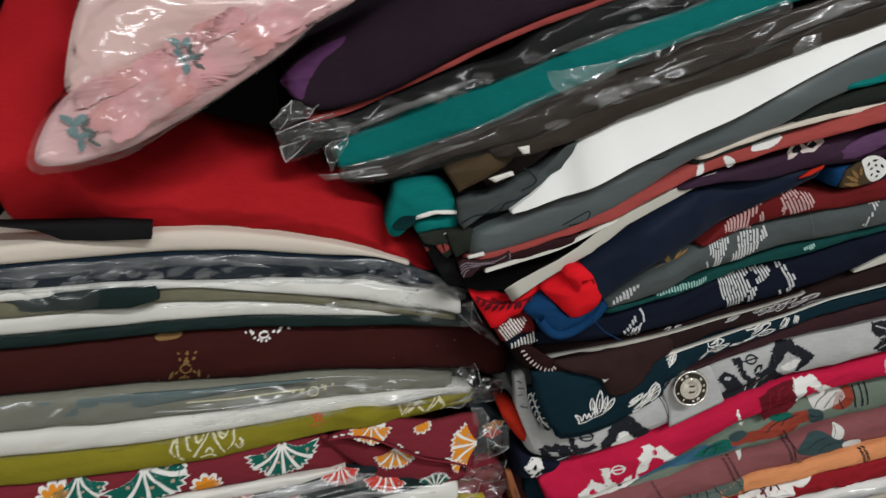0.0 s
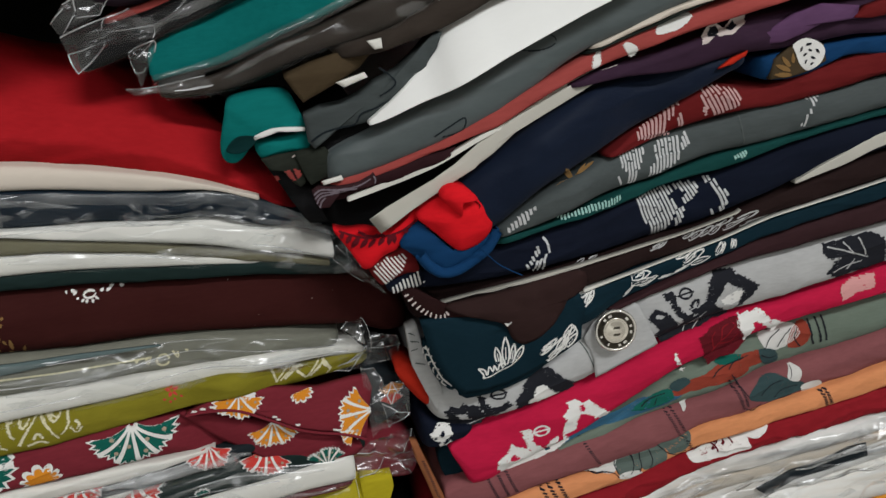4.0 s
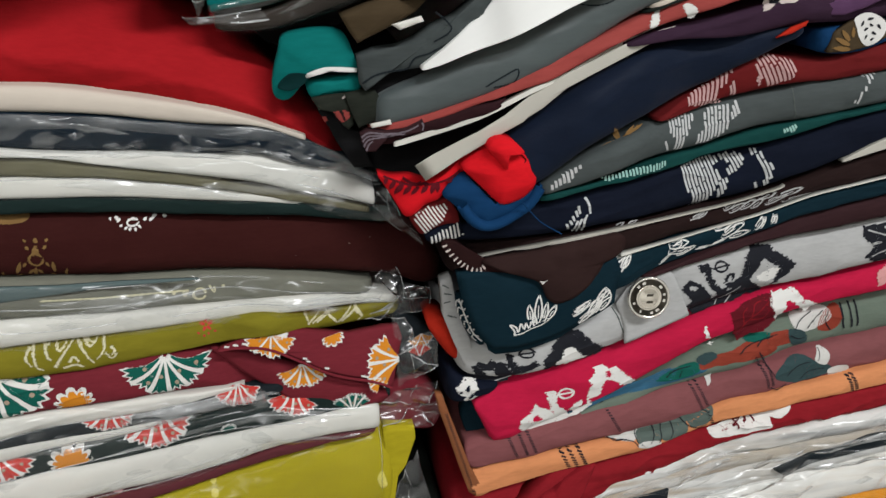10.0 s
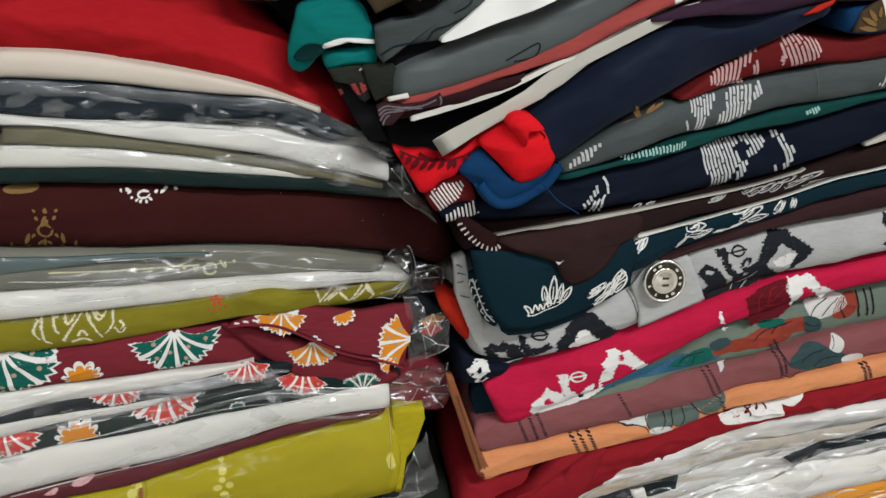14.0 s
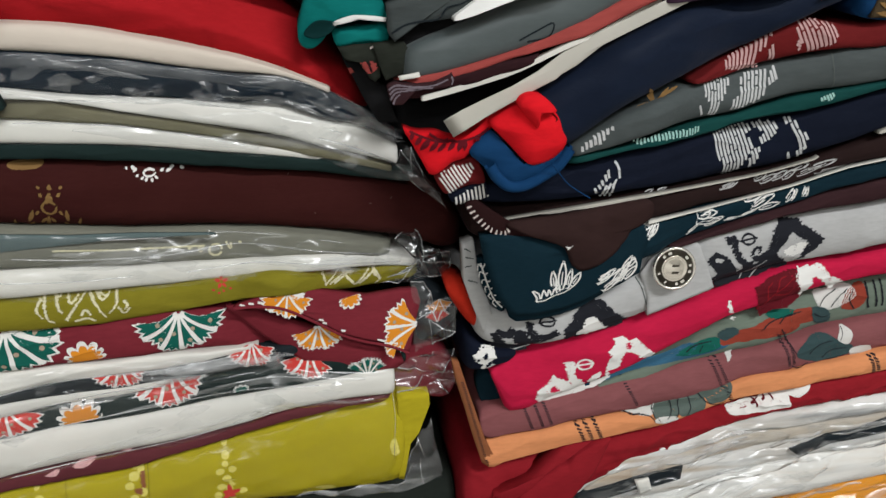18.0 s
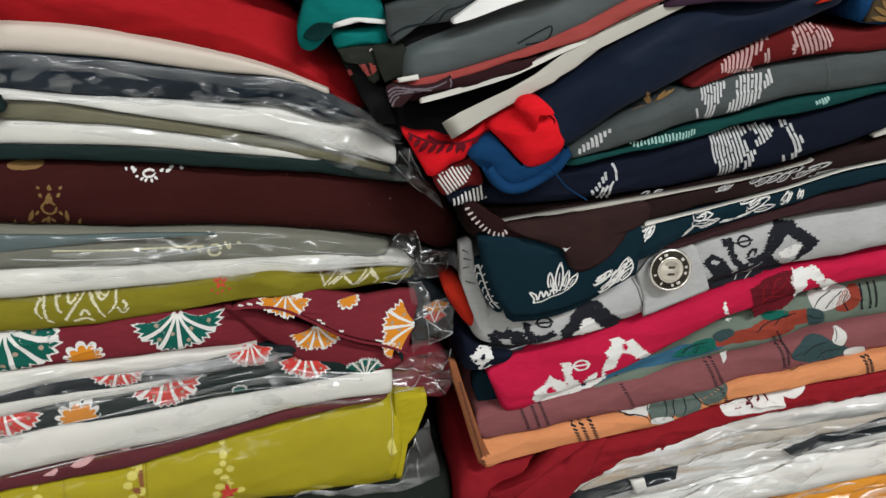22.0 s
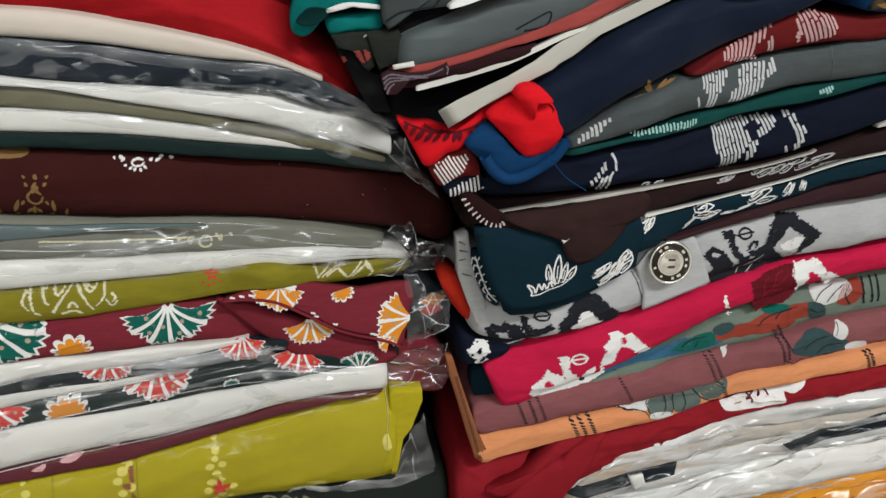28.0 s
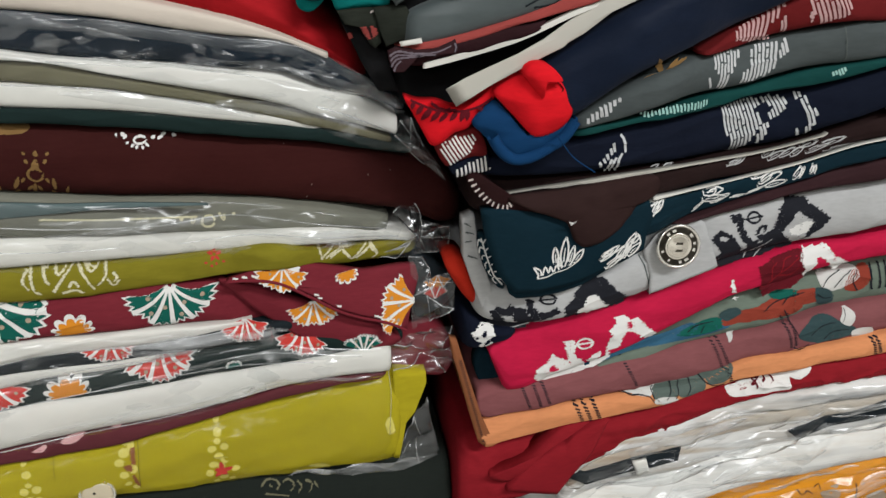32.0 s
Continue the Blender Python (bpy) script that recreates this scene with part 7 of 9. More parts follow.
prints(lightgrey, "woven_motif", [[(133.8, 1103.3), (136.5, 1103.9), (141.1, 1104.5), (142.4, 1102.4), (146.1, 1099.4), (153.1, 1093.9), (152.5, 1089.9), (149.1, 1089.4), (141.5, 1089.3), (133.1, 1087.8), (128.5, 1087.3), (126.4, 1092.7), (129.3, 1096.6), (130.2, 1099.7), (132.4, 1101.3)]], "ink_black", 0.6, fine=0.5, turn=14)
prints(lightgrey, "woven_motif", [[(112.2, 1096.8), (115.0, 1097.0), (115.6, 1093.7), (117.9, 1091.3), (120.7, 1091.8), (123.8, 1093.8), (125.3, 1091.6), (122.9, 1089.0), (118.8, 1087.8), (115.6, 1086.3), (113.8, 1091.1)]], "ink_black", 0.6, fine=0.5, turn=14)
prints(lightgrey, "woven_motif", [[(99.5, 1091.6), (102.1, 1094.3), (105.2, 1093.2), (106.5, 1095.2), (108.4, 1093.4), (111.5, 1093.8), (113.9, 1090.4), (116.7, 1086.8), (114.3, 1083.0), (109.2, 1082.1), (104.1, 1081.8), (100.7, 1082.6), (101.2, 1088.4)]], "ink_black", 0.6, fine=0.5, turn=14)
prints(lightgrey, "woven_leaf", [[(259.3, 1133.9), (267.1, 1134.9), (274.2, 1136.2), (280.6, 1137.3), (286.5, 1133.5), (290.2, 1121.8), (284.1, 1119.5), (275.1, 1119.7), (268.6, 1117.4), (262.1, 1121.6), (265.7, 1125.4), (260.1, 1129.7)]], "ink_black", 0.7, fine=0.5, turn=14)
prints(lightgrey, "leaf_vein", [stroke(p, 0.7, 0.4) for p in ([(261.6, 1132.7), (269.2, 1130.5), (280.6, 1126.1)], [(268.3, 1134.0), (271.1, 1131.2), (273.0, 1128.6)], [(274.9, 1135.4), (276.9, 1131.7), (279.2, 1127.3)], [(265.1, 1121.3), (270.7, 1123.7), (277.8, 1124.9)], [(271.2, 1122.1), (273.1, 1124.5), (274.2, 1126.4)])], "lightgrey", 0.2, lift=0.3)
for p, rx in (([(199.1, 1122.8)][0], 2.5), ([(120.2, 1097.0)][0], 2.7)):
    prints(lightgrey, "woven_ring", [stroke(ring_outline(p, rx, 1.9, 18) + ring_outline(p, rx, 1.9, 18)[:2], 0.8), stroke([(p[0] - 3.4, p[1] - 0.6), p, (p[0] + 3.4, p[1] + 0.6)], 0.7)], "ink_black", 0.15, lift=0.2)
prints(lightgrey, "woven_motif_core", [[(217.0, 1124.3), (224.6, 1120.3), (224.0, 1114.4), (222.6, 1108.5), (212.5, 1115.7), (214.8, 1119.5)]], "lightgrey", 0.6, fine=0.5, turn=14, lift=0.3)
prints(lightgrey, "woven_motif_core", [[(220.4, 1120.0), (224.7, 1120.0), (223.5, 1115.0), (218.1, 1114.0), (215.3, 1116.8)], [(135.0, 1097.4), (138.1, 1098.2), (141.1, 1094.9), (146.9, 1089.8), (141.3, 1090.3), (136.5, 1088.3), (131.3, 1090.6), (134.1, 1094.2)]], "ink_white", 0.6, fine=0.5, turn=14, lift=0.36)
prints(lightgrey, "woven_motif_gap", [[(186.7, 1116.4), (189.4, 1116.0), (188.1, 1114.5), (186.4, 1114.9)], [(103.2, 1090.4), (107.5, 1089.9), (110.4, 1085.8), (106.2, 1087.3)]], "lightgrey", 0.6, fine=0.5, turn=14, lift=0.3)
prints(lightgrey, "woven_scratch", [stroke([(105.3, 1082.1), (114.2, 1084.5), (124.4, 1089.5)], 0.5, 0.3), stroke([(189.9, 1104.1), (198.1, 1106.0), (205.3, 1110.4), (209.4, 1113.2)], 0.6, 0.3), stroke([(201.5, 1103.8), (203.3, 1107.8), (207.2, 1108.4)], 0.5, 0.3), stroke([(206.2, 1103.7), (208.5, 1106.7), (209.8, 1109.4)], 0.5, 0.4)], "lightgrey", 0.1, lift=0.3)
placket = pad(lightgrey.ob.parent, "placket_end", [(154.8, 1113.6), (158.9, 1119.4), (165.7, 1124.0), (173.8, 1126.3), (177.5, 1123.3), (181.6, 1115.0), (186.3, 1105.2), (184.8, 1104.1), (173.3, 1100.5), (164.5, 1097.5), (159.7, 1095.9), (159.1, 1103.2)], 266.4, "lightgrey", thick=1.0, bulge=0.5, wrinkle=0.5, seed=47, sharp=True, lean=(0.02, 0.05))
prints(lightgrey, "placket_seam", [stroke([(153.9, 1111.5), (156.3, 1107.5), (159.0, 1101.2), (164.8, 1090.0)], 0.45)], "ink_grey", 0.0)
prints(lightgrey, "under_line", [stroke([(101.5, 1084.3), (114.2, 1085.3), (129.4, 1087.7)], 0.5), stroke([(188.8, 1103.3), (200.5, 1105.2), (209.6, 1108)], 0.5)], "ink_black", 0.1)
b = [(166.3, 1116.5)][0]
button(placket.ob.parent, (b[0], 263.4, b[1]), (-0.1, -1.0, 0.22), 8.2)
prints(navy2, "woven_corner", [[(93.5, 1082.2), (95.7, 1083.2), (96.3, 1084.6), (98.5, 1085.4), (101.7, 1084.8), (102.4, 1080.6), (100.6, 1079), (102.2, 1077.4), (98.5, 1074.6), (96.5, 1075.8), (98.1, 1077.4), (95.1, 1079.2)]], "ink_white", 0.45, fine=0.42)
prints(navy2, "woven_corner_gap", [[(97.5, 1080.6), (97.9, 1082.5), (99, 1082.8), (99.4, 1081.6), (98.6, 1079.9)], [(95.1, 1079.8), (95.9, 1080.9), (96.6, 1080.1), (95.9, 1079.3)], [(100, 1079), (101.2, 1078.7), (100.7, 1077.2), (99.1, 1076.1), (98.8, 1077)]], "inknavy", 0.4, fine=0.42, lift=0.3)
# fuchsia
prints(fuchsia, "woven_motif", [[(149.6, 1084.4), (153.3, 1085.0), (155.5, 1083.1), (159.0, 1083.7), (162.4, 1079.8), (173.2, 1071.0), (164.0, 1072.8), (159.1, 1076.7), (154.9, 1078.6), (153.6, 1074.7), (153.2, 1070.9), (148.1, 1069.1), (147.6, 1072.6), (149.0, 1077.1), (147.5, 1079.4), (149.7, 1081.5)]], "ink_white", 0.6, fine=0.5, turn=14)
prints(fuchsia, "woven_motif", [[(130.4, 1074.7), (134.1, 1075.8), (135.3, 1072.1), (135.0, 1069.2), (139.6, 1064.4), (141.8, 1058.6), (135.4, 1060.8), (132.2, 1069.7)]], "ink_white", 0.6, fine=0.5, turn=14)
prints(fuchsia, "woven_motif", [[(140.8, 1065.0), (142.5, 1068.0), (145.8, 1070.0), (145.8, 1066.5), (144.1, 1062.1)]], "ink_white", 0.6, fine=0.5, turn=14)
prints(fuchsia, "woven_motif", [[(135.4, 1060.8), (143.9, 1059.1), (148.8, 1069.0), (152.6, 1063.1), (145.4, 1058.0), (138.2, 1055.8)]], "ink_white", 0.6, fine=0.5, turn=14)
prints(fuchsia, "woven_motif", [[(121.0, 1062.8), (124.7, 1065.5), (126.6, 1069.8), (129.4, 1067.2), (133.2, 1066.3), (138.8, 1057.6), (135.8, 1054.6), (129.9, 1053.8), (125.3, 1050.9), (120.7, 1058.2)]], "ink_white", 0.6, fine=0.5, turn=14)
prints(fuchsia, "woven_motif", [[(226.7, 1107.0), (235.6, 1108.1), (241.0, 1103.0), (250.4, 1098.3), (245.7, 1094.4), (236.7, 1101.7), (232.3, 1103.7), (232.5, 1096.8), (231.7, 1092.5), (225.8, 1101.1), (224.5, 1104.4)]], "ink_white", 0.6, fine=0.5, turn=14)
prints(fuchsia, "woven_motif", [[(195.9, 1096.0), (197.6, 1096.1), (200.2, 1089.6), (198.6, 1089.9)]], "ink_white", 0.6, fine=0.5, turn=14)
prints(fuchsia, "woven_motif", [[(201.8, 1086.4), (203.5, 1085.9), (203.4, 1084.2), (202.4, 1084.6)]], "ink_white", 0.6, fine=0.5, turn=14)
prints(fuchsia, "woven_motif_gap", [[(154.5, 1081.9), (155.8, 1082.4), (156.8, 1079.1), (155.2, 1079.8)], [(125.6, 1063.3), (127.8, 1064.6), (129.5, 1061.7), (126.8, 1060.9)]], "fuchsia", 0.6, fine=0.5, turn=14, lift=0.3)
p = [(138.6, 1073.8)][0]
prints(fuchsia, "woven_ring", [stroke(ring_outline(p, 2.9, 2.3, 18) + ring_outline(p, 2.9, 2.3, 18)[:2], 0.9), stroke([(p[0] - 3.6, p[1] - 0.6), p, (p[0] + 3.6, p[1] + 0.6)], 0.8)], "ink_white", 0.15)
prints(fuchsia, "woven_motif", [[(273.6, 1110.4), (278.2, 1113.6), (289.8, 1115.4), (289.5, 1109.0), (282.6, 1108.1), (275.9, 1104.6)]], "ink_pink", 0.6, fine=0.5)
prints(fuchsia, "printed_rose", [[(207.5, 1100.3), (212.8, 1103.7), (221.9, 1106.1), (225.7, 1106.6), (225.7, 1102.2), (231.7, 1092.8), (226.7, 1088.1), (220.2, 1087.9), (214.7, 1084.9), (210.8, 1092.7)]], "ink_wine", 0.5)
prints(fuchsia, "rose_vein", [stroke([(213.1, 1089.8), (216.4, 1096.3), (224.2, 1104.0)], 0.7, 0.3), stroke([(215.0, 1094.4), (213.0, 1100.2), (214.9, 1102.4)], 0.6, 0.3), stroke([(217.4, 1097.4), (217.7, 1102.7), (221.0, 1104.4)], 0.6, 0.3), stroke([(217.3, 1096.4), (222.2, 1096.6), (224.7, 1100.5)], 0.6, 0.3)], "claret", 0.1, lift=0.25)
# sage floral
prints(sage, "printed_blossom", [[(206.6, 1074.3), (217.7, 1080.8), (228.0, 1084.5), (242.5, 1084.6), (246.7, 1077.8), (234.7, 1077.4), (220.9, 1075.6), (211.6, 1072.2)]], "poppy", 0.35, lift=0.2, soft=True)
prints(sage, "printed_blossom", [[(201.3, 1075.7), (212.1, 1079.1), (229.2, 1080.0), (237.3, 1077.1), (232.6, 1073.7), (213.6, 1073.2), (202.1, 1071.2)]], "poppy", 0.35, lift=0.2, soft=True)
prints(sage, "printed_petal", [[(259.1, 1088.0), (266.8, 1092.1), (268.7, 1084.2), (265.0, 1079.9), (258.4, 1081.4)]], "poppy", 0.35, lift=0.2, soft=True)
prints(sage, "printed_petal", [[(242.8, 1089.2), (249.4, 1090.7), (261.7, 1091.1), (263.4, 1085.3), (255.7, 1081.9), (247.4, 1082.4)]], "pale_cloth", 0.35, lift=0.2, soft=True)
prints(sage, "printed_leaf", [[(220.1, 1084.6), (225.8, 1085.6), (232.3, 1084.9), (228.5, 1082.2), (221.5, 1082.4)]], "ink_green", 0.35, lift=0.3, soft=True)
prints(sage, "printed_leaf", [[(181.8, 1068.2), (188.2, 1072.2), (198.5, 1075.4), (200.8, 1070.6), (192.4, 1067.8)]], "ink_green", 0.35, lift=0.2, soft=True)
prints(sage, "printed_leaf", [[(241.3, 1084.6), (250.7, 1082.2), (254.0, 1075.5), (246.3, 1075.9)]], "leafteal", 0.35, lift=0.3, soft=True)
prints(sage, "printed_leaf", [[(198.9, 1076.6), (205.2, 1079.6), (208.0, 1077.0), (202.7, 1073.5)]], "leafteal", 0.35, lift=0.3, soft=True)
prints(sage, "flower_line", [stroke(p, 0.55, 0.3) for p in ([(217.7, 1077.7), (223.4, 1081.4), (233.1, 1083.5)], [(226.1, 1079.7), (228.9, 1082.9), (235.9, 1084.1)], [(245.1, 1084.0), (248.6, 1088.0), (254.4, 1090.2)], [(252.3, 1083.0), (255.7, 1087.1), (260.1, 1089.7)], [(186.0, 1069.5), (189.6, 1072.3), (196.7, 1073.8)], [(192.1, 1068.9), (193.0, 1072.1)], [(243.1, 1081.8), (248.2, 1078.7), (252.1, 1078.4)], [(264.9, 1080.2), (261.3, 1085.4), (262.7, 1089.6)])], "slatedark", 0.1, lift=0.4)
prints(sage, "woven_band", [stroke(p, 0.8) for p in ([(268.3, 1092.4), (268.8, 1088.0), (270.6, 1081.0)], [(271.7, 1093.0), (272.4, 1088.5), (274.2, 1081.4)], [(274.3, 1093.6), (275.1, 1089.0), (276.8, 1082.0)])], "ink_black", 0.2, lift=0.25)
prints(sage, "blue_band", [[(136.3, 1058.1), (147.2, 1063.9), (160.8, 1068.1), (175.9, 1070), (190.8, 1073.2), (203, 1075.2), (204.1, 1070.5), (189.9, 1066.2), (172, 1064.2), (152.6, 1060.4), (141.3, 1056.3)]], "skyblue", 0.2, lift=0.18, soft=True)
# mauve and peach
for a, b, n in zip([(116.1, 1054.3), (120.7, 1055), (123.9, 1055.9), (156.9, 1063.5), (194.4, 1071), (196.7, 1071.9), (226.5, 1074.7), (229, 1075.6)], [(121.4, 1041), (125.7, 1041.7), (129.4, 1042.5), (166.6, 1046.9), (204.4, 1051.6), (206.5, 1053.3), (233.3, 1060), (235.1, 1060.9)], (9, 9, 9, 10, 12, 12, 11, 11)):
    stitches(mauve, a, b, "ink_black", n, 1.2, 0.45)
prints(mauve, "printed_leaf", [[(234.5, 1065.6), (239.5, 1071.8), (248.9, 1072.9), (256.0, 1069.2), (264.9, 1064.9), (260.3, 1060.8), (247.4, 1060.6)]], "leafteal", 0.15, soft=True)
prints(mauve, "printed_petal", [[(257.6, 1074.3), (260.6, 1073.8), (262.7, 1071.3), (261.5, 1066.6), (255.3, 1069.8)], [(205.4, 1069.9), (207.5, 1068.3), (206.6, 1065.2), (205.0, 1063.9)], [(263.5, 1063.9), (272.6, 1064.8), (276.5, 1057.5), (266.2, 1059.3)]], "pale_cloth", 0.1, lift=0.22, soft=True)
prints(mauve, "printed_stem", [stroke(p, 0.45, 0.3) for p in ([(227.4, 1077.2), (231.2, 1070.9), (234.2, 1066.8)], [(241.1, 1065.4), (244.7, 1069.3), (252.9, 1069.6)], [(248.8, 1062.0), (252.7, 1065.3), (261.4, 1064.8)], [(257.8, 1074.1), (257.6, 1071.3), (256.6, 1069.1)])], "ink_black", 0.0, lift=0.3)
for a, b, n in zip([(138.9, 1044.4), (142.3, 1044.6), (146.1, 1045.3), (205.3, 1052.1), (271.5, 1061.5), (273.7, 1061.8)], [(145.7, 1029.5), (149.1, 1030.3), (152.4, 1031.8), (210.1, 1043.9), (276.8, 1051.4), (278.9, 1052)], (11, 11, 11, 8, 9, 9)):
    stitches(peach, a, b, "ink_black", int(n * 0.6), 1.7, 0.75, 45)
prints(peach, "printed_leaf", [[(173.7, 1047.7), (179.6, 1050.2), (184.2, 1049.8), (185.9, 1042.7), (184.5, 1039.4), (177.1, 1038.6), (174.1, 1042.0)], [(184.9, 1048.2), (193.4, 1051.2), (197.8, 1045.7), (197.0, 1039.9), (187.0, 1039.5)], [(196.0, 1050.8), (207.2, 1053.9), (208.0, 1050.4), (206.4, 1045.6), (201.0, 1043.8), (197.4, 1047.0)]], "leafgrey", 0.12, soft=True)
prints(peach, "printed_petal", [[(160.1, 1044.9), (173.0, 1048.6), (174.5, 1043.2), (172.4, 1041.6), (165.7, 1042.7)], [(176.5, 1040.2), (184.9, 1039.7), (186.1, 1035.5), (175.8, 1037.8)]], "pale_cloth", 0.1, lift=0.22, soft=True)
prints(peach, "printed_outline", [stroke(p, 0.5, 0.35) for p in ([(160.1, 1044.9), (163.9, 1042.8), (169.0, 1042.4), (172.9, 1041.3), (175.1, 1038.7)], [(174.2, 1047.7), (174.0, 1043.2), (175.0, 1040.2)], [(179.7, 1049.7), (182.7, 1043.8), (180.9, 1038.8)], [(184.9, 1048.7), (185.9, 1043.0), (185.1, 1038.8)], [(193.1, 1050.3), (197.8, 1045.3), (203.2, 1043.2), (206.5, 1045.2)], [(233.1, 1061.3), (237.0, 1059.6), (241.0, 1061.7)], [(188.8, 1049.5), (191.2, 1044.3), (190.1, 1039.9)])], "ink_black", 0.0, lift=0.3)
prints(claret, "printed_blossom", [[(210.2, 1040.2), (220.6, 1044.0), (235.1, 1045.9), (237.6, 1041.4), (238.4, 1037.6), (223.2, 1037.5), (213.5, 1036.2), (210.4, 1037.4)], [(234.2, 1045.8), (246.6, 1048.3), (246.4, 1045.5), (242.5, 1043.2), (236.7, 1044.4)]], "ink_white", 0.1, soft=True)
prints(claret, "printed_stamen", [stroke(p, 0.9, 0.6) for p in ([(220.1, 1044.0), (221.7, 1042.5), (222.1, 1040.4)], [(222.9, 1045.1), (221.4, 1042.8), (219.8, 1041.6)], [(225.1, 1045.3), (226.1, 1043.9), (224.7, 1043.0)], [(227.1, 1046.2), (229.0, 1044.5), (229.5, 1043.1)], [(226.1, 1045.7), (228.5, 1045.4), (229.8, 1046.4)])], "ink_wine", 0.0, lift=0.3)
prints(coral, "printed_blossom", [[(169.8, 1226), (172.7, 1229.9), (178, 1232.1), (181.6, 1230.4), (177.9, 1227.2), (173.5, 1225.9)], [(160, 1222.8), (161.7, 1224), (164.5, 1221.5), (162.6, 1219.3)], [(149.7, 1216.9), (151.4, 1221.5), (152.7, 1222.3), (152.7, 1217.6)]], "ink_white", 0.3, soft=True)
prints(coral, "printed_line", [stroke([(230.2, 1238.2), (232.8, 1235.8), (233.2, 1232.8)], 0.6), stroke([(254.3, 1242.1), (256.2, 1239.5)], 0.6)], "ink_white", 0.0)
fold(g_coral, "piping", [(149.8, 1223.5, 1222.4, 251.8), (160.7, 1227.8, 1226.3, 251), (178.1, 1234.6, 1232.8, 247.9), (198, 1238.5, 1236.3, 248.8), (222.1, 1239.9, 1238, 254.3), (243.6, 1243, 1240.7, 254.9), (264.6, 1246, 1243.7, 254.2)], "cream_cloth", depth=3, seed=60)
prints(blackshirt, "printed_petal", [[(228.5, 1243.7), (231.9, 1246.9), (234.4, 1246.2), (232.7, 1243.1)], [(241.6, 1251.5), (245.6, 1252.6), (247.2, 1251.1), (244.1, 1250.5)], [(248, 1248.4), (252.5, 1250.1), (253.3, 1249), (250.4, 1247.6)]], "ink_white", 0.1, soft=True)
prints(slate, "faint_print", [stroke(ring_outline([(131.1, 1226.5)][0], 7, 2.6, 20), 0.35), stroke([(98.9, 1200.9), (103.6, 1203.7), (108.4, 1206.1), (107.5, 1202), (101.3, 1200.6)], 0.5)], "slatedark", 0.0)
prints(slate, "pale_print", [[(225.1, 1254.9), (228.6, 1258.3), (230.6, 1257.5), (227.5, 1254.4)], [(229.3, 1255.8), (231.9, 1258.2), (233.2, 1257.4), (231.3, 1255)]], "ink_grey", 0.1)

# ---- prints of the first stack ----
def drop_chain(roll, marks, mat):
    """Small printed drops: (foot, tip, breadth)."""
    prints(roll, "printed_drop", [petal(a, math.degrees(math.atan2(b[1] - a[1], b[0] - a[0])), math.hypot(b[0] - a[0], b[1] - a[1]), w) for a, b, w in marks], mat, 0.12)


p = [(-41.3, 1150.0)][0]
prints(maroon, "printed_ring", [stroke(ring_outline(p, 1.9, 2.2, 16) + ring_outline(p, 1.9, 2.2, 16)[:2], 0.7)], "ink_gold", 0.15)
drop_chain(maroon, pairs([(-41.6, 1151.5), (-40.5, 1155.1), (-40.4, 1151.3), (-40.2, 1155.0), (-40.2, 1155.8), (-39.9, 1157.5), (-42.7, 1153.8), (-43.0, 1155.3), (-38.3, 1153.5), (-37.5, 1154.9), (-42.9, 1156.4), (-43.3, 1157.5), (-37.4, 1155.9), (-36.7, 1156.8), (-47.8, 1145.6), (-45.6, 1150.0), (-37.4, 1144.2), (-36.9, 1148.8), (-46.8, 1144.9), (-49.4, 1143.2), (-38.6, 1143.7), (-37.9, 1142.1), (-44.7, 1144.6), (-42.9, 1146.4), (-41.1, 1144.0), (-41.6, 1146.3), (-43.2, 1143.6), (-42.0, 1147.2), (-52.6, 1143.1), (-51.3, 1147.1), (-34.9, 1142.0), (-33.5, 1145.3), (-44.3, 1149.3), (-45.6, 1147.7), (-38.8, 1148.6), (-38.3, 1146.8)], (1.2, 1.2, 1.3, 1.0, 1.0, 0.8, 0.8, 1.2, 1.2, 1.0, 1.0, 1.0, 1.0, 1.1, 0.9, 0.9, 0.9, 0.9)), "ink_gold")
p = [(-12.2, 1157.9)][0]
prints(maroon, "printed_ring", [stroke(ring_outline(p, 1.7, 1.0, 14) + ring_outline(p, 1.7, 1.0, 14)[:2], 0.6)], "ink_white", 0.1)
drop_chain(maroon, pairs([(-13.9, 1157.0), (-14.8, 1156.1), (-13.0, 1156.6), (-13.5, 1155.5), (-11.6, 1156.4), (-11.4, 1155.2), (-10.6, 1157.0), (-9.7, 1155.9), (-15.2, 1157.7), (-16.2, 1157.2), (-8.9, 1158.1), (-7.9, 1158.8), (-7.3, 1157.9), (-5.6, 1158.6), (-6.3, 1158.9), (-4.9, 1159.0), (-16.4, 1159.1), (-17.4, 1160.3), (-15.8, 1159.6), (-16.8, 1158.5), (-3.3, 1158.6), (-1.9, 1158.2), (-19.0, 1160.1), (-18.4, 1159.2), (-12.5, 1158.8), (-11.9, 1158.8)], (0.8, 0.9, 0.9, 0.8, 0.7, 0.9, 0.9, 0.8, 1.0, 0.9, 0.8, 0.7, 0.7)), "ink_white")
prints(maroon, "lint", [ring_outline(p, 0.13, 0.13, 6) for p in [(38.3, 1140.5), (36.6, 1135.9), (57.1, 1141.5), (64.8, 1142.3), (30.1, 1154.2)]], "ink_pale", 0.02, fine=0.08)
prints(maroon, "printed_tab", [[(-50.2, 1164.4), (-46.4, 1164.8), (-41.3, 1163.9), (-42.5, 1162.3), (-46.9, 1162.2), (-50, 1163)]], "ink_gold", 0.1, soft=True)
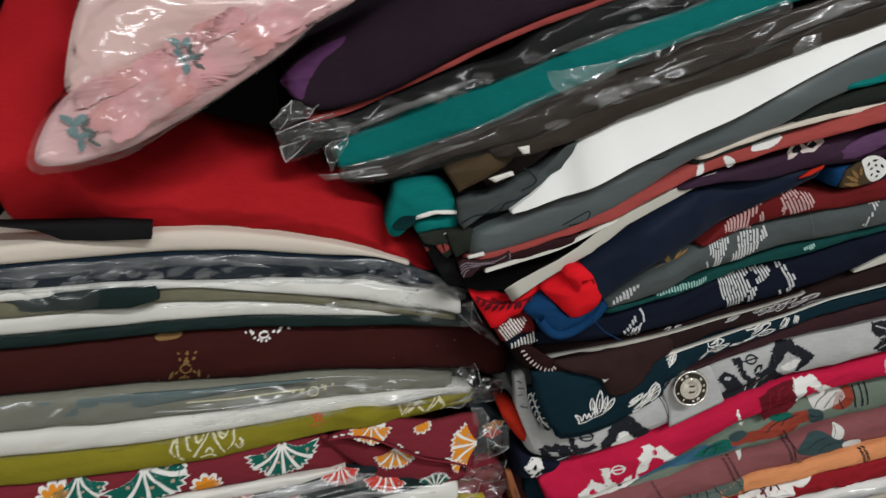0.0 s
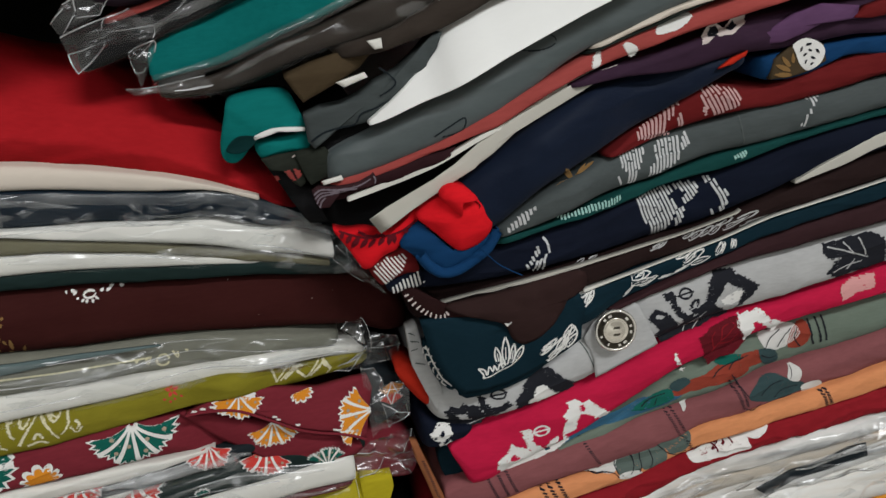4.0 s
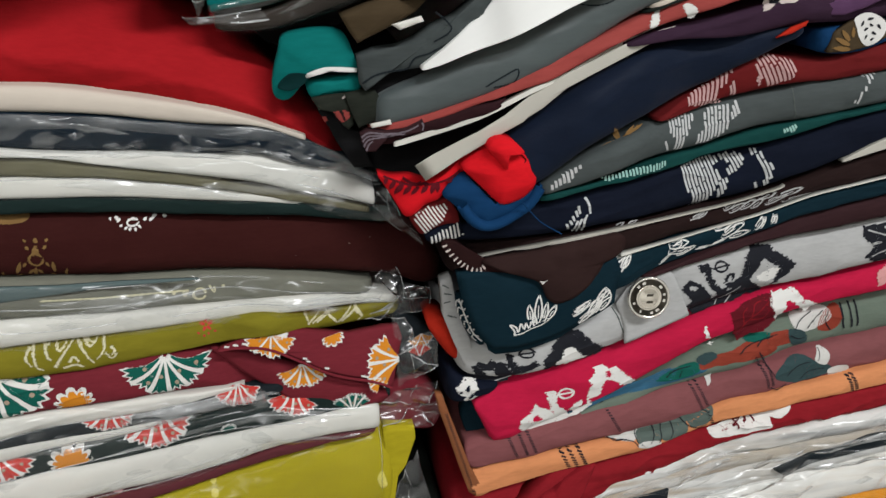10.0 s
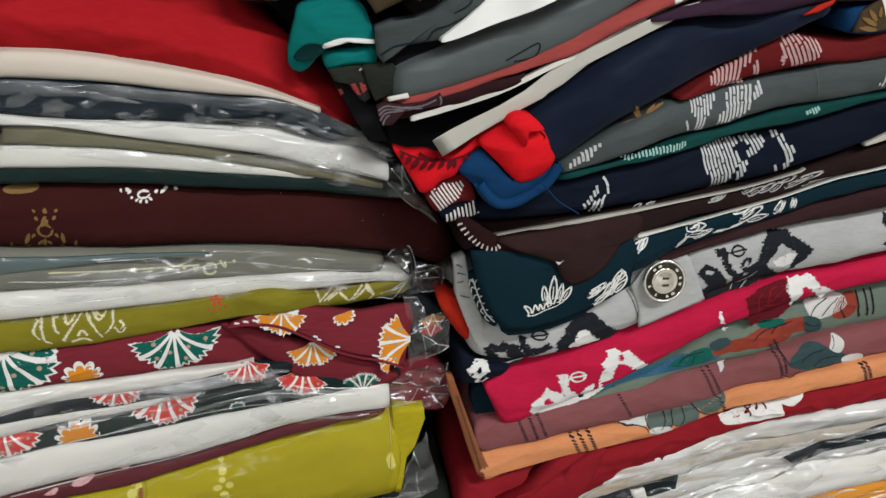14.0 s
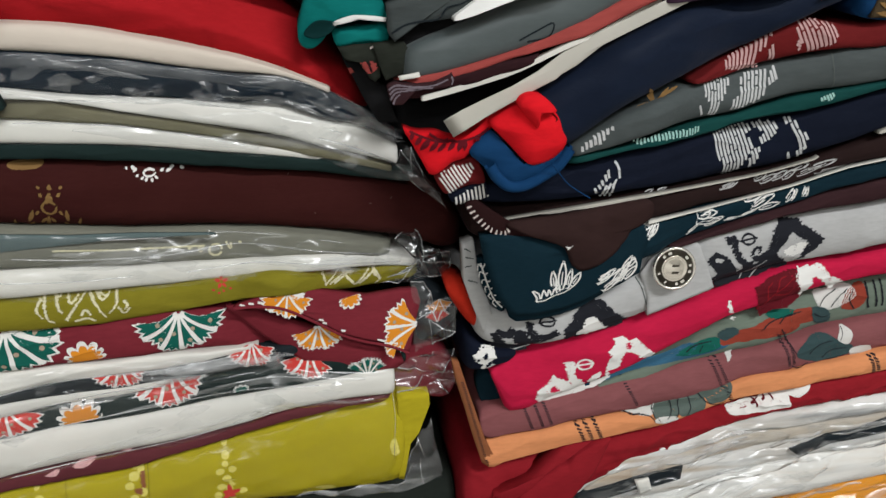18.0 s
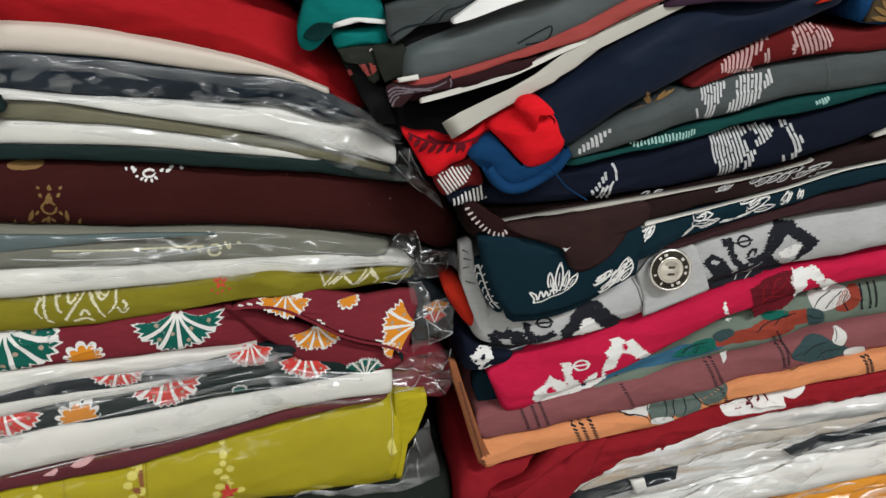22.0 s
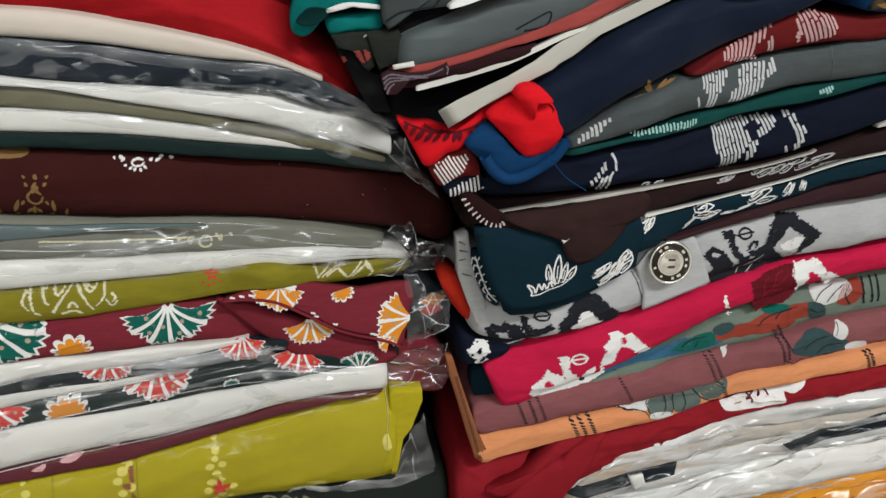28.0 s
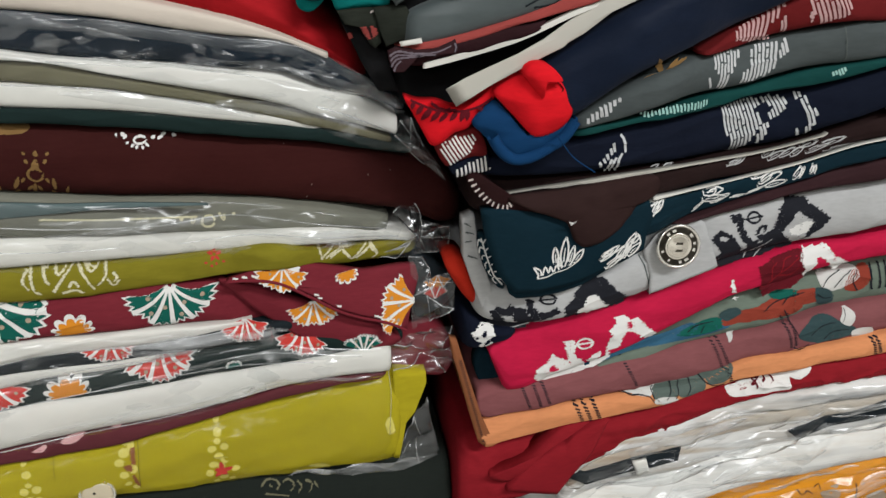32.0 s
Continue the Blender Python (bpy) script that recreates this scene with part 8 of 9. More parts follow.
for p in [(4.9, 1129.3)]:
    prints(bag_grey, "printed_ornament", [stroke(ring_outline(p, 2.0, 2.0, 14), 0.8)] + [stroke([(p[0] + k * 3.4, p[1] + 2.5), (p[0] + k * 4.8, p[1]), (p[0] + k * 5, p[1] + 2)], 0.8) for k in (-1, 1)] + [ring_outline((p[0] + k * 8, p[1] + 2), 0.6) for k in (-1, 1)], "ink_cream", 0.0)
pad(bag_grey.ob.parent, "teal_sheet", [(-106, 1147.2), (-83.7, 1145.3), (-55.1, 1143.2), (-37, 1141), (-17.7, 1139.8), (6, 1137.4), (6, 1136.9), (-17.9, 1138.4), (-37.5, 1137.9), (-56.2, 1137.5), (-85.5, 1138.2), (-107, 1139.2)], 264.1, "mist", thick=1, bulge=0.4, wrinkle=0.2, seed=30, lean=(0.1, 0), sharp=True)
prints(bag_grey, "pale_line", [stroke([(-42.5, 1136.3), (-25.1, 1134.1), (-8.5, 1132.4), (0.9, 1131.5)], 0.6)], "ink_cream", 0.0)
for line in ([(-46.5, 1122.6), (-44.5, 1119), (-41.8, 1121.5)], [(-41.7, 1120.2), (-40.6, 1116.8), (-38.6, 1118.9)], [(-33.7, 1120.7), (-31.6, 1116.6), (-28.9, 1119.1)], [(-38.4, 1112.2), (-36.7, 1114.1), (-35.4, 1111.8)], [(-27, 1113.8), (-25.6, 1111), (-23.6, 1112.9)], [(-49.3, 1119.3), (-50.9, 1115.9), (-49.5, 1112.7)], [(-47.9, 1122.2), (-48.4, 1117.1), (-48, 1112.5), (-46.2, 1110.5)], [(-44.9, 1120.7), (-44.5, 1115.5), (-43.4, 1113.9)], [(-42.8, 1111), (-39.5, 1115.8), (-35.4, 1120.3)]):
    prints(bag_olive, "printed_scroll", [stroke(line, 0.9, 0.5)], "ink_cream", 0.3)
for line in ([(-35.4, 1120.3), (-33.3, 1114.8), (-31.1, 1110.2)], [(-39.6, 1120.3), (-36.4, 1119.4)], [(-27.2, 1119.1), (-27.5, 1114.9), (-30, 1111.7)], [(-25.2, 1115.6), (-24.2, 1113.8), (-25.4, 1112.5)], [(-32.3, 1118.8), (-30, 1117.4)], [(-40.4, 1110.4), (-36.9, 1111.1), (-34.6, 1109.5)], [(39.5, 1119.3), (40.2, 1115.9), (41, 1112.8)], [(40.6, 1113.2), (43.4, 1115.3), (46.4, 1117.3)], [(46.4, 1117.3), (48.8, 1113.3), (51.4, 1110)]):
    prints(bag_olive, "printed_scroll", [stroke(line, 0.9, 0.5)], "ink_cream", 0.3)
for line in ([(43.7, 1112.6), (46.3, 1113.9), (48.9, 1115)], [(51.4, 1110), (54.3, 1112.6), (56.9, 1115.1)], [(54.7, 1111.3), (57.3, 1113.3), (59, 1114.7)], [(57.9, 1114.9), (59.8, 1112.5), (60.9, 1110.4)], [(42.1, 1112.9), (47.4, 1115.2), (50.6, 1114.9)], [(47.4, 1115.2), (51.4, 1110)], [(52.9, 1110), (56.8, 1113.3)], [(57.9, 1113.6), (60.5, 1110.4), (58.8, 1109)]):
    prints(bag_olive, "printed_scroll", [stroke(line, 0.9, 0.5)], "ink_cream", 0.3)
prints(bag_olive, "printed_spot", [petal([(5.8, 1118.1)][0], a, 1.9, 1.0, 0.5) for a in (20, 90, 165, 240, 310)] + [ring_outline(p, 0.45) for p in [(3, 1115.5), (6.3, 1115), (8.6, 1115.8), (4.8, 1114.3)]], "ink_red", 0.15)

for p, a0, a1, n, ln, ink, roll in (
    ([(-9.4, 1108)][0], 186, 354, 7, 15.2, "ink_green", crimson), ([(-61.9, 1108.8)][0], 200, 380, 6, 17.0, "ink_green", crimson), 
    ([(34.8, 1095.7)][0], 190, 350, 5, 9.0, "ink_orange", crimson), ([(51.3, 1079.9)][0], 20, 160, 5, 7.5, "ink_green", crimson), ([(-84.8, 1110.7)][0], 200, 340, 5, 12.0, "ink_green", crimson),
    ([(73.5, 1095.9)][0], 115, 240, 5, 13.0, "ink_orange", flap), ([(27.4, 1113.5)][0], 180, 345, 5, 9.0, "ink_orange", flap), ([(66.1, 1089.8)][0], 130, 250, 4, 6.0, "ink_orange", flap)):
    fan(roll, p, a0, a1, n, ln, ink)
for p, a0, a1, n, ln, ink, roll in (
    ([(-30.4, 1091.2)][0], 195, 345, 6, 10.0, "ink_red", slate_bag), ([(13.6, 1093.3)][0], 195, 345, 6, 9.0, "ink_red", slate_bag), ([(-86.2, 1091.7)][0], 195, 345, 6, 10.0, "ink_red", slate_bag),
    ([(-16.2, 1084.7)][0], 192, 348, 6, 14.0, "ink_red", pine), ([(33.8, 1086.8)][0], 195, 320, 5, 11.0, "ink_red", pine), ([(-67.8, 1079.3)][0], 200, 345, 5, 12.0, "ink_red", pine)):
    fan(roll, p, a0, a1, n, ln, ink)
for p, w, h, roll, ink, turn in (([(-39.3, 1094)][0], 20, 8.5, crimson, "ink_orange", 8), ([(-45, 1069.9)][0], 23, 9, pine, "ink_orange", 8), ([(-92.8, 1102.7)][0], 20, 9, crimson, "ink_orange", 8), ([(48.6, 1109.3)][0], 13, 4.5, flap, "ink_orange", 190), ([(30.2, 1112.9)][0], 9, 3, flap, "ink_white", 200), ([(8.8, 1073.9)][0], 9, 3, pine, "ink_green", 5)):
    lotus(roll, p, w, h, ink, turn)
# dotted columns on the lime shirt
for spots, sizes in (([(0.0, 1049.0), (0.2, 1044.6), (-0.0, 1041.4), (-2.1, 1038.2), (2.4, 1038.6), (-0.0, 1034.4), (2.0, 1032.0), (-2.3, 1030.0), (0.5, 1029.0), (5.5, 1027.1), (-3.9, 1026.1), (0.9, 1022.6), (3.8, 1020.3), (-1.9, 1020.1)], (1.3, 1.7, 1.4, 1.9, 1.7, 1.9, 1.7, 1.9, 1.6, 1.7, 1.7, 1.9, 1.4, 1.3)),
                     ([(-29.9, 1046.6), (-31.8, 1045.3), (-29.9, 1043.7), (-32.3, 1041.6), (-34.1, 1038.2), (-29.7, 1035.1), (-33.0, 1032.8), (-32.1, 1028.3), (-29.9, 1025.5)], (1.2, 1.6, 1.4, 2.1, 1.9, 1.7, 1.9, 1.3, 1.3)),
                     ([(-64.8, 1042.9), (-64.3, 1039.0), (-64.1, 1035.0), (-65.8, 1032.4), (-61.9, 1032.5), (-64.8, 1028.8), (-61.8, 1027.8)], (1.0, 1.8, 1.3, 1.7, 1.7, 1.7, 1.5))):
    for p, size in zip(spots, sizes):
        prints(lime, "printed_dot", [ring_outline(p, size * 0.9, size * (0.95 + 0.15 * math.sin(p[0])), 12)], "ink_yellow", 0.12)
prints(lime, "printed_star", [petal([(0.7, 1026.8)][0], a, ln, 1.9) for a, ln in ((15, 4.2), (95, 4.4), (165, 3.0), (225, 4.0), (300, 3.2))], "ink_red", 0.1, lift=0.25)
prints(lime, "printed_stain", [[(-30.0, 1042.3), (-28.6, 1042.5), (-28.7, 1036.7), (-30.1, 1037.9)], [(-32.6, 1036.5), (-30.2, 1037.0), (-30.1, 1034.2), (-32.0, 1034.9)], [(-30.0, 1032.6), (-28.6, 1029.0), (-28.7, 1025.6), (-30.1, 1028.9)]], "hem", 0.4, lift=0.25, soft=True)
prints(lime, "side_seam", [stroke([(-27.6, 1046.0), (-27.4, 1041.1), (-28.0, 1031.8), (-28.5, 1024.8)], 0.35), stroke([(-55.6, 1043.4), (-55.4, 1039.9), (-55.7, 1035.1)], 0.3)], "olive", 0.0)
prints(lime, "printed_blot", [[(62.9, 1039.7), (65.2, 1042.2), (67, 1035), (64.4, 1034.2)], [(32.7, 1062.1), (34.2, 1064.5), (35, 1058.3), (33.1, 1057.5)], [(33.1, 1022.9), (38.7, 1022.9), (40.9, 1020.4), (35.2, 1020.5)]], "ink_yellow", 0.2, soft=True)
b = [(-43.1, 1025.7)][0]
shell_button(lime.ob.parent, (b[0], lime.front(*b) - 0.8, b[1]), (0.0, -1.0, 0.3), 6.6)
for line in ([(13.7, 1008.4), (15.6, 1010.5), (18.7, 1010.3), (20.8, 1008.4), (19.8, 1006.0)], [(22.2, 1008.9), (24.9, 1009.1), (26.6, 1006.7), (25.1, 1004.2)], [(28.0, 1008.2), (29.7, 1005.7), (28.2, 1003.3)], [(31.2, 1007.9), (33.8, 1005.6), (32.8, 1002.7)], [(15.3, 1005.5), (19.6, 1004.2), (24.5, 1002.6)], [(16.8, 1008.8), (18.1, 1007.7)], [(34.8, 1006.3), (36.5, 1003.7)]):
    prints(foot, "woven_scroll", [stroke(line, 0.8, 0.5)], "olivegrey", 0.3, fine=0.4)

# ---- bag ends and loose film ----
for roll, line, r in ((film_grey, [(-53.5, 1135.8), (-33.4, 1133.7), (-8.6, 1132), (12.8, 1131.6), (38.9, 1129.5), (63.3, 1121.9)], 0.22), (film_grey, [(-27.6, 1139.7), (-7.9, 1137.6), (13.1, 1135.5), (46.8, 1129.3)], 0.16), (film_grey, [(-4.2, 1124.4), (18, 1125.8), (38.6, 1125.2), (67.5, 1118.6)], 0.2), (film_grey, [(-58.1, 1128.3), (-39.3, 1127.2), (-21.3, 1125.4)], 0.18)):
    crease(roll, line, r)
for roll, line, r in ((film_slate, [(-66.1, 1087.7), (-45.7, 1088.7), (-13.3, 1089.8), (9.6, 1091.9)], 0.24), (film_slate, [(-57.4, 1080.8), (-32.6, 1082.3), (-16, 1083.1)], 0.2), (film_pine, [(-69.3, 1072), (-43, 1073.3), (-15.2, 1074.8), (10.2, 1076.8), (36.4, 1076.4)], 0.2), (film_pine, [(-69.5, 1053.3), (-44, 1055.7), (-13.3, 1058.4), (19.4, 1064.3)], 0.22), (film_pine, [(0.7, 1079.5), (18.5, 1080.5), (36.5, 1078.9)], 0.18),
                      (film_white, [(-32.6, 1183.6), (-2.5, 1180.3), (22, 1177.3), (47.8, 1168.5)], 0.18), (film_white, [(-45.3, 1177.7), (-25.1, 1175.6), (-3.6, 1171.7), (17.7, 1167)], 0.2), (film_white, [(40.5, 1168.5), (51.4, 1163.3), (64.8, 1156.8)], 0.26)):
    crease(roll, line, r)
lime_film = sleeve(lime.ob.parent, [(-152.9, 1048.2, 1022.5, 253.7), (-95.1, 1042.4, 1013.4, 260.4), (-76.9, 1044.8, 1016.3, 262.5), (-58.5, 1044.6, 1019.2, 264.7), (-39.5, 1045.2, 1020.3, 266.9), (-19.7, 1048.6, 1019.9, 269), (0.8, 1052, 1018.7, 270.8), (22, 1055.7, 1018.5, 271.8), (43.7, 1060.1, 1019, 272.1), (66.1, 1060.2, 1017.2, 274.3)], "film_clear", crinkle=0.8, most=13)
crease(lime_film, [(64.5, 1062.9), (65.2, 1053.3), (64.6, 1037.5), (65.8, 1019)], 0.12)
bag_corner(film_white.ob.parent, [(65.9, 1155.6), (67.4, 1160.8), (70.9, 1161.8), (73.2, 1155.7), (81.7, 1143.3), (83.5, 1139), (76.1, 1144.9), (69.8, 1151.8)], 279, 71, bulge=0.6)
bag_corner(bag_olive.ob.parent, [(66.1, 1125.9), (70.6, 1128.3), (74.6, 1127.6), (76.1, 1122.5), (86.2, 1119.6), (87.3, 1114.4), (87, 1109.2), (78.4, 1109.8), (67.4, 1107.7), (59, 1107.4), (65.3, 1111.2), (76.2, 1114.2), (74, 1118.1)], 284.1, 31, bulge=0.8)
bag_corner(flap.ob.parent, [(70.8, 1111.9), (75.5, 1112), (78.1, 1107.6), (77.1, 1102.9), (85.1, 1105.2), (88.6, 1100.1), (87.7, 1090.3), (79.1, 1085.1), (72.7, 1081.2), (72.1, 1096.6)], 275.9, 32, bulge=0.8)
lower_fold = pad(flap.ob.parent, "lower_fold", [(6.1, 1107.8), (15.9, 1105.2), (25.4, 1101.1), (37.0, 1095.4), (45.1, 1091.7), (53.2, 1088.0), (63.7, 1084.0), (68.4, 1079.0), (65.9, 1076.2), (57.3, 1075.0), (44.5, 1074.3), (36.4, 1079.2), (28.5, 1085.5), (20.8, 1092.1), (13.5, 1099.4)], 273.5, "crimson", thick=5, bulge=1.0, wrinkle=0.6, seed=45, sharp=True)
fan(lower_fold, [(37.1, 1097.9)][0], 195, 345, 6, 10.5, "ink_orange")
fan(lower_fold, [(54.6, 1074.0)][0], 30, 150, 6, 9.0, "ink_green")
cord(flap.ob.parent, "rolled_hem", [(x, flap.front(x, z) - 0.2, z) for x, z in [(9.3, 1110.2), (16.9, 1110), (26.1, 1107.9), (36.5, 1101.8), (45.4, 1095.7), (53.3, 1092.3), (59.2, 1090.4), (65.1, 1087.8), (69.6, 1085)]], 0.55, "crimson")
prints(flap, "hem_fleck", [stroke([p, p + np.array((1.6, -0.5))], 0.7) for p in (np.array(q) for q in [(11.3, 1111.3), (14.4, 1111.5), (17.4, 1111.5), (20.7, 1111), (23.6, 1110.3), (37.5, 1102.8), (38.7, 1101.4), (45.1, 1097.6), (58.1, 1092.3), (59.6, 1091.7)])], "ink_white", 0.2)
inner = pad(flap.ob.parent, "inner_fold", [(72.7, 1108.3), (78.5, 1106.7), (87.2, 1100), (89, 1091.9), (82.1, 1085.5), (75.2, 1083.6), (73.3, 1093.8)], 280.6, "slatedark", thick=10, bulge=1, seed=33)
fan(inner, [(82.6, 1101.2)][0], 200, 340, 4, 6.0, "ink_orange")
fan(inner, [(81.8, 1091)][0], 30, 150, 4, 6.0, "ink_red")
pad(pine.ob.parent, "inner_fold", [(64.6, 1072.4), (76.1, 1079.1), (87, 1073.4), (91, 1063.8), (88, 1054.2), (78.7, 1054.1), (66.8, 1057.1)], 283.7, "crimson", thick=12, bulge=2, seed=34)
bag_corner(pine.ob.parent, [(65, 1075.1), (71.5, 1076.5), (79.8, 1080.9), (88.7, 1079), (90.7, 1072.5), (90.6, 1063.9), (87.1, 1057.8), (80.3, 1059.1), (75.7, 1060.7), (66.3, 1061.7)], 279.4, 35, bulge=1.2, crinkle=1.8)
pad(lime.ob.parent, "folded_end", [(66.4, 1061), (78.8, 1060.4), (79.2, 1055.2), (75.1, 1041.7), (71.4, 1035.8), (69.2, 1019), (66.9, 1019.3)], 276.4, "lime", thick=12, bulge=0.4, seed=36, sharp=True)
bag_corner(lime.ob.parent, [(68.1, 1015.7), (70.5, 1025.9), (74.8, 1038.6), (80, 1047.9), (81.6, 1037.7), (85.8, 1019.9), (77.5, 1014.9)], 279, 37, bulge=0.8, mat="film_haze")
pad(lime.ob.parent, "bag_edge", [(25.2, 1020.8), (43, 1022), (65.8, 1022.2), (84.4, 1023.6), (75.1, 1018.4), (63.5, 1017.1), (42.9, 1018.4)], 272.3, "film_edge", thick=0, bulge=1, crinkle=1.2, seed=38, rings=10)

for roll, n, seed, x0, x1, mat in ((film_grey, 7, 3, -95, 70, "film_haze"), (film_slate, 6, 4, -90, 20, "film_haze"), (film_pine, 6, 5, -90, 60, "film_haze"), (film_white, 3, 6, -95, 70, "film_haze"), (film_navy, 6, 7, -90, 62, "film_haze"),
                                   (film_beige, 10, 8, 150, 330, "film_edge"), (film_pale, 10, 9, 150, 330, "film_haze"), (film_plain, 9, 10, 165, 330, "film_edge"), (film_umber, 4, 11, 25, 200, "film_haze"), (film_black, 4, 12, 5, 150, "film_haze"), (film_amber, 9, 13, 225, 330, "film_edge")):
    film_folds(roll, n, seed, x0, x1, mat)
for roll, n, seed, x0, x1, size in ((film_navy, 52, 21, -95, 66, (3, 9)), (film_grey, 16, 22, -40, 70, (5, 14)), (film_slate, 10, 23, -60, 25, (4, 11)), (film_pine, 14, 24, -70, 60, (4, 12)), (film_white, 8, 25, 25, 70, (4, 10)),
                                    (film_beige, 22, 26, 150, 330, (5, 18)), (film_pale, 20, 27, 150, 330, (5, 18)), (film_plain, 18, 28, 165, 330, (6, 20)), (film_black, 14, 29, 5, 150, (4, 12)), (film_umber, 10, 30, 25, 200, (4, 12))):
    film_facets(roll, n, seed, x0, x1, size=size)

# ---- pink bag on the red cloth, and what shows at the stack's far side ----
o = [(-70.6, 1240.1), (-67.2, 1249), (-63.3, 1255), (-57.4, 1261), (-57.1, 1272.2), (-52.3, 1284.5), (-37.1, 1296.3), (-7.7, 1299.2), (27.6, 1292.9), (27.2, 1281.7), (12.9, 1270.5), (-3.1, 1259.1), (-17.4, 1250.2), (-41.5, 1242.6), (-56.9, 1236.9)]
g = thing("bagged_shirt", (o[0][0], 246, min(p[1] for p in o)), "pink floral shirt in a crinkled clear plastic bag", "shirt", LEFT)
under_fold = pad(g, "back_fold", [(-60.6, 1261.5), (-54.3, 1282.4), (-43.6, 1291.6), (7.9, 1291.2), (0.4, 1281.6), (-10.1, 1276.8), (-31.0, 1267.3), (-50.0, 1259.4), (-59.3, 1256.4)], 254, "pink_pale", thick=12, bulge=3, wrinkle=1.2, seed=39, lean=(0.05, 0.3), rings=12, per=4)
pinky = pad(g, "cloth", [(-70.5, 1239.4), (-65.4, 1250.8), (-57.2, 1258.5), (-43.8, 1263.4), (-25.2, 1271.1), (-4.7, 1280.4), (10.8, 1288.2), (38.2, 1291.2), (27.5, 1281.5), (13.3, 1274.1), (2.5, 1266.0), (-17.2, 1254.3), (-36.7, 1244.3), (-51.3, 1239.0), (-63.9, 1237.2)], 249, "pink", thick=18, bulge=6, wrinkle=1.6, seed=40, lean=(0.05, 0.3), rings=14, per=4)
for k, row in enumerate(([(-48.9, 1251.4), (-42.4, 1254.5), (-35.9, 1257.6), (-29.0, 1261.0), (-22.2, 1264.5), (-14.6, 1268.2), (-7.0, 1272.3), (0.9, 1276.3), (8.6, 1280.7)], [(-42.9, 1248.7), (-35.3, 1252.5), (-27.3, 1256.6), (-19.3, 1261.0), (-10.9, 1265.4), (-2.9, 1269.9), (5.5, 1274.6), (12.8, 1279.7)], [(-52.0, 1257.9), (-43.8, 1260.5), (-35.7, 1263.9), (-26.4, 1269.2), (-19.9, 1272.9), (-12.5, 1276.0)])):
    for q, p in enumerate(row):
        w, h = 9.0 + 1.2 * math.sin(q * 2.1 + k), 5.6 + 0.8 * math.cos(q * 1.7 + k)
        box = [(p[0] + w * x - 0.3 * h * z, p[1] + h * z + 0.45 * w * x) for x, z in ((-0.5, -0.45), (0.1, -0.55), (0.52, -0.3), (0.45, 0.4), (0.0, 0.55), (-0.48, 0.35))]
        prints(pinky, "printed_block", [box], ("ink_pink", "ink_rose", "ink_blush")[(q + k) % 3], 0.9, soft=True)
for p in [(-27.1, 1269.2), (-25.5, 1265.9), (-58.1, 1249.4), (-56.8, 1245.6)]:
    prints(pinky, "printed_leaf", [petal(p, a, 4.5, 2.2) for a in (30, 150, 265)], "ink_teal", 0.4, lift=0.3)
    prints(pinky, "printed_stem", [petal((p[0] + 2, p[1] - 1), a, 4, 1.3) for a in (330, 40)], "ink_grey", 0.4, lift=0.4)
pad(g, "plastic_bag", [(-70.6, 1239.5), (-64.9, 1252.7), (-58.8, 1260.0), (-55.2, 1274.1), (-49.5, 1289.1), (-26.6, 1293.3), (37.3, 1293.0), (26.8, 1281.9), (13.9, 1274.7), (3.3, 1266.8), (-16.1, 1255.3), (-34.9, 1245.2), (-43.0, 1240.4), (-49.7, 1238.4), (-64.2, 1237.1)], 243, "film_milky", thick=0, bulge=9, crinkle=1.5, wrinkle=1.2, seed=41, lean=(0.05, 0.3), rings=26, per=4)
g = thing("tucked_cloth", [(-74.7, 1209.3)][0][:1] + (262,) + [(-75.2, 1206.3)][0][1:], "black cloth end lying over the cream card", "cloth", LEFT)
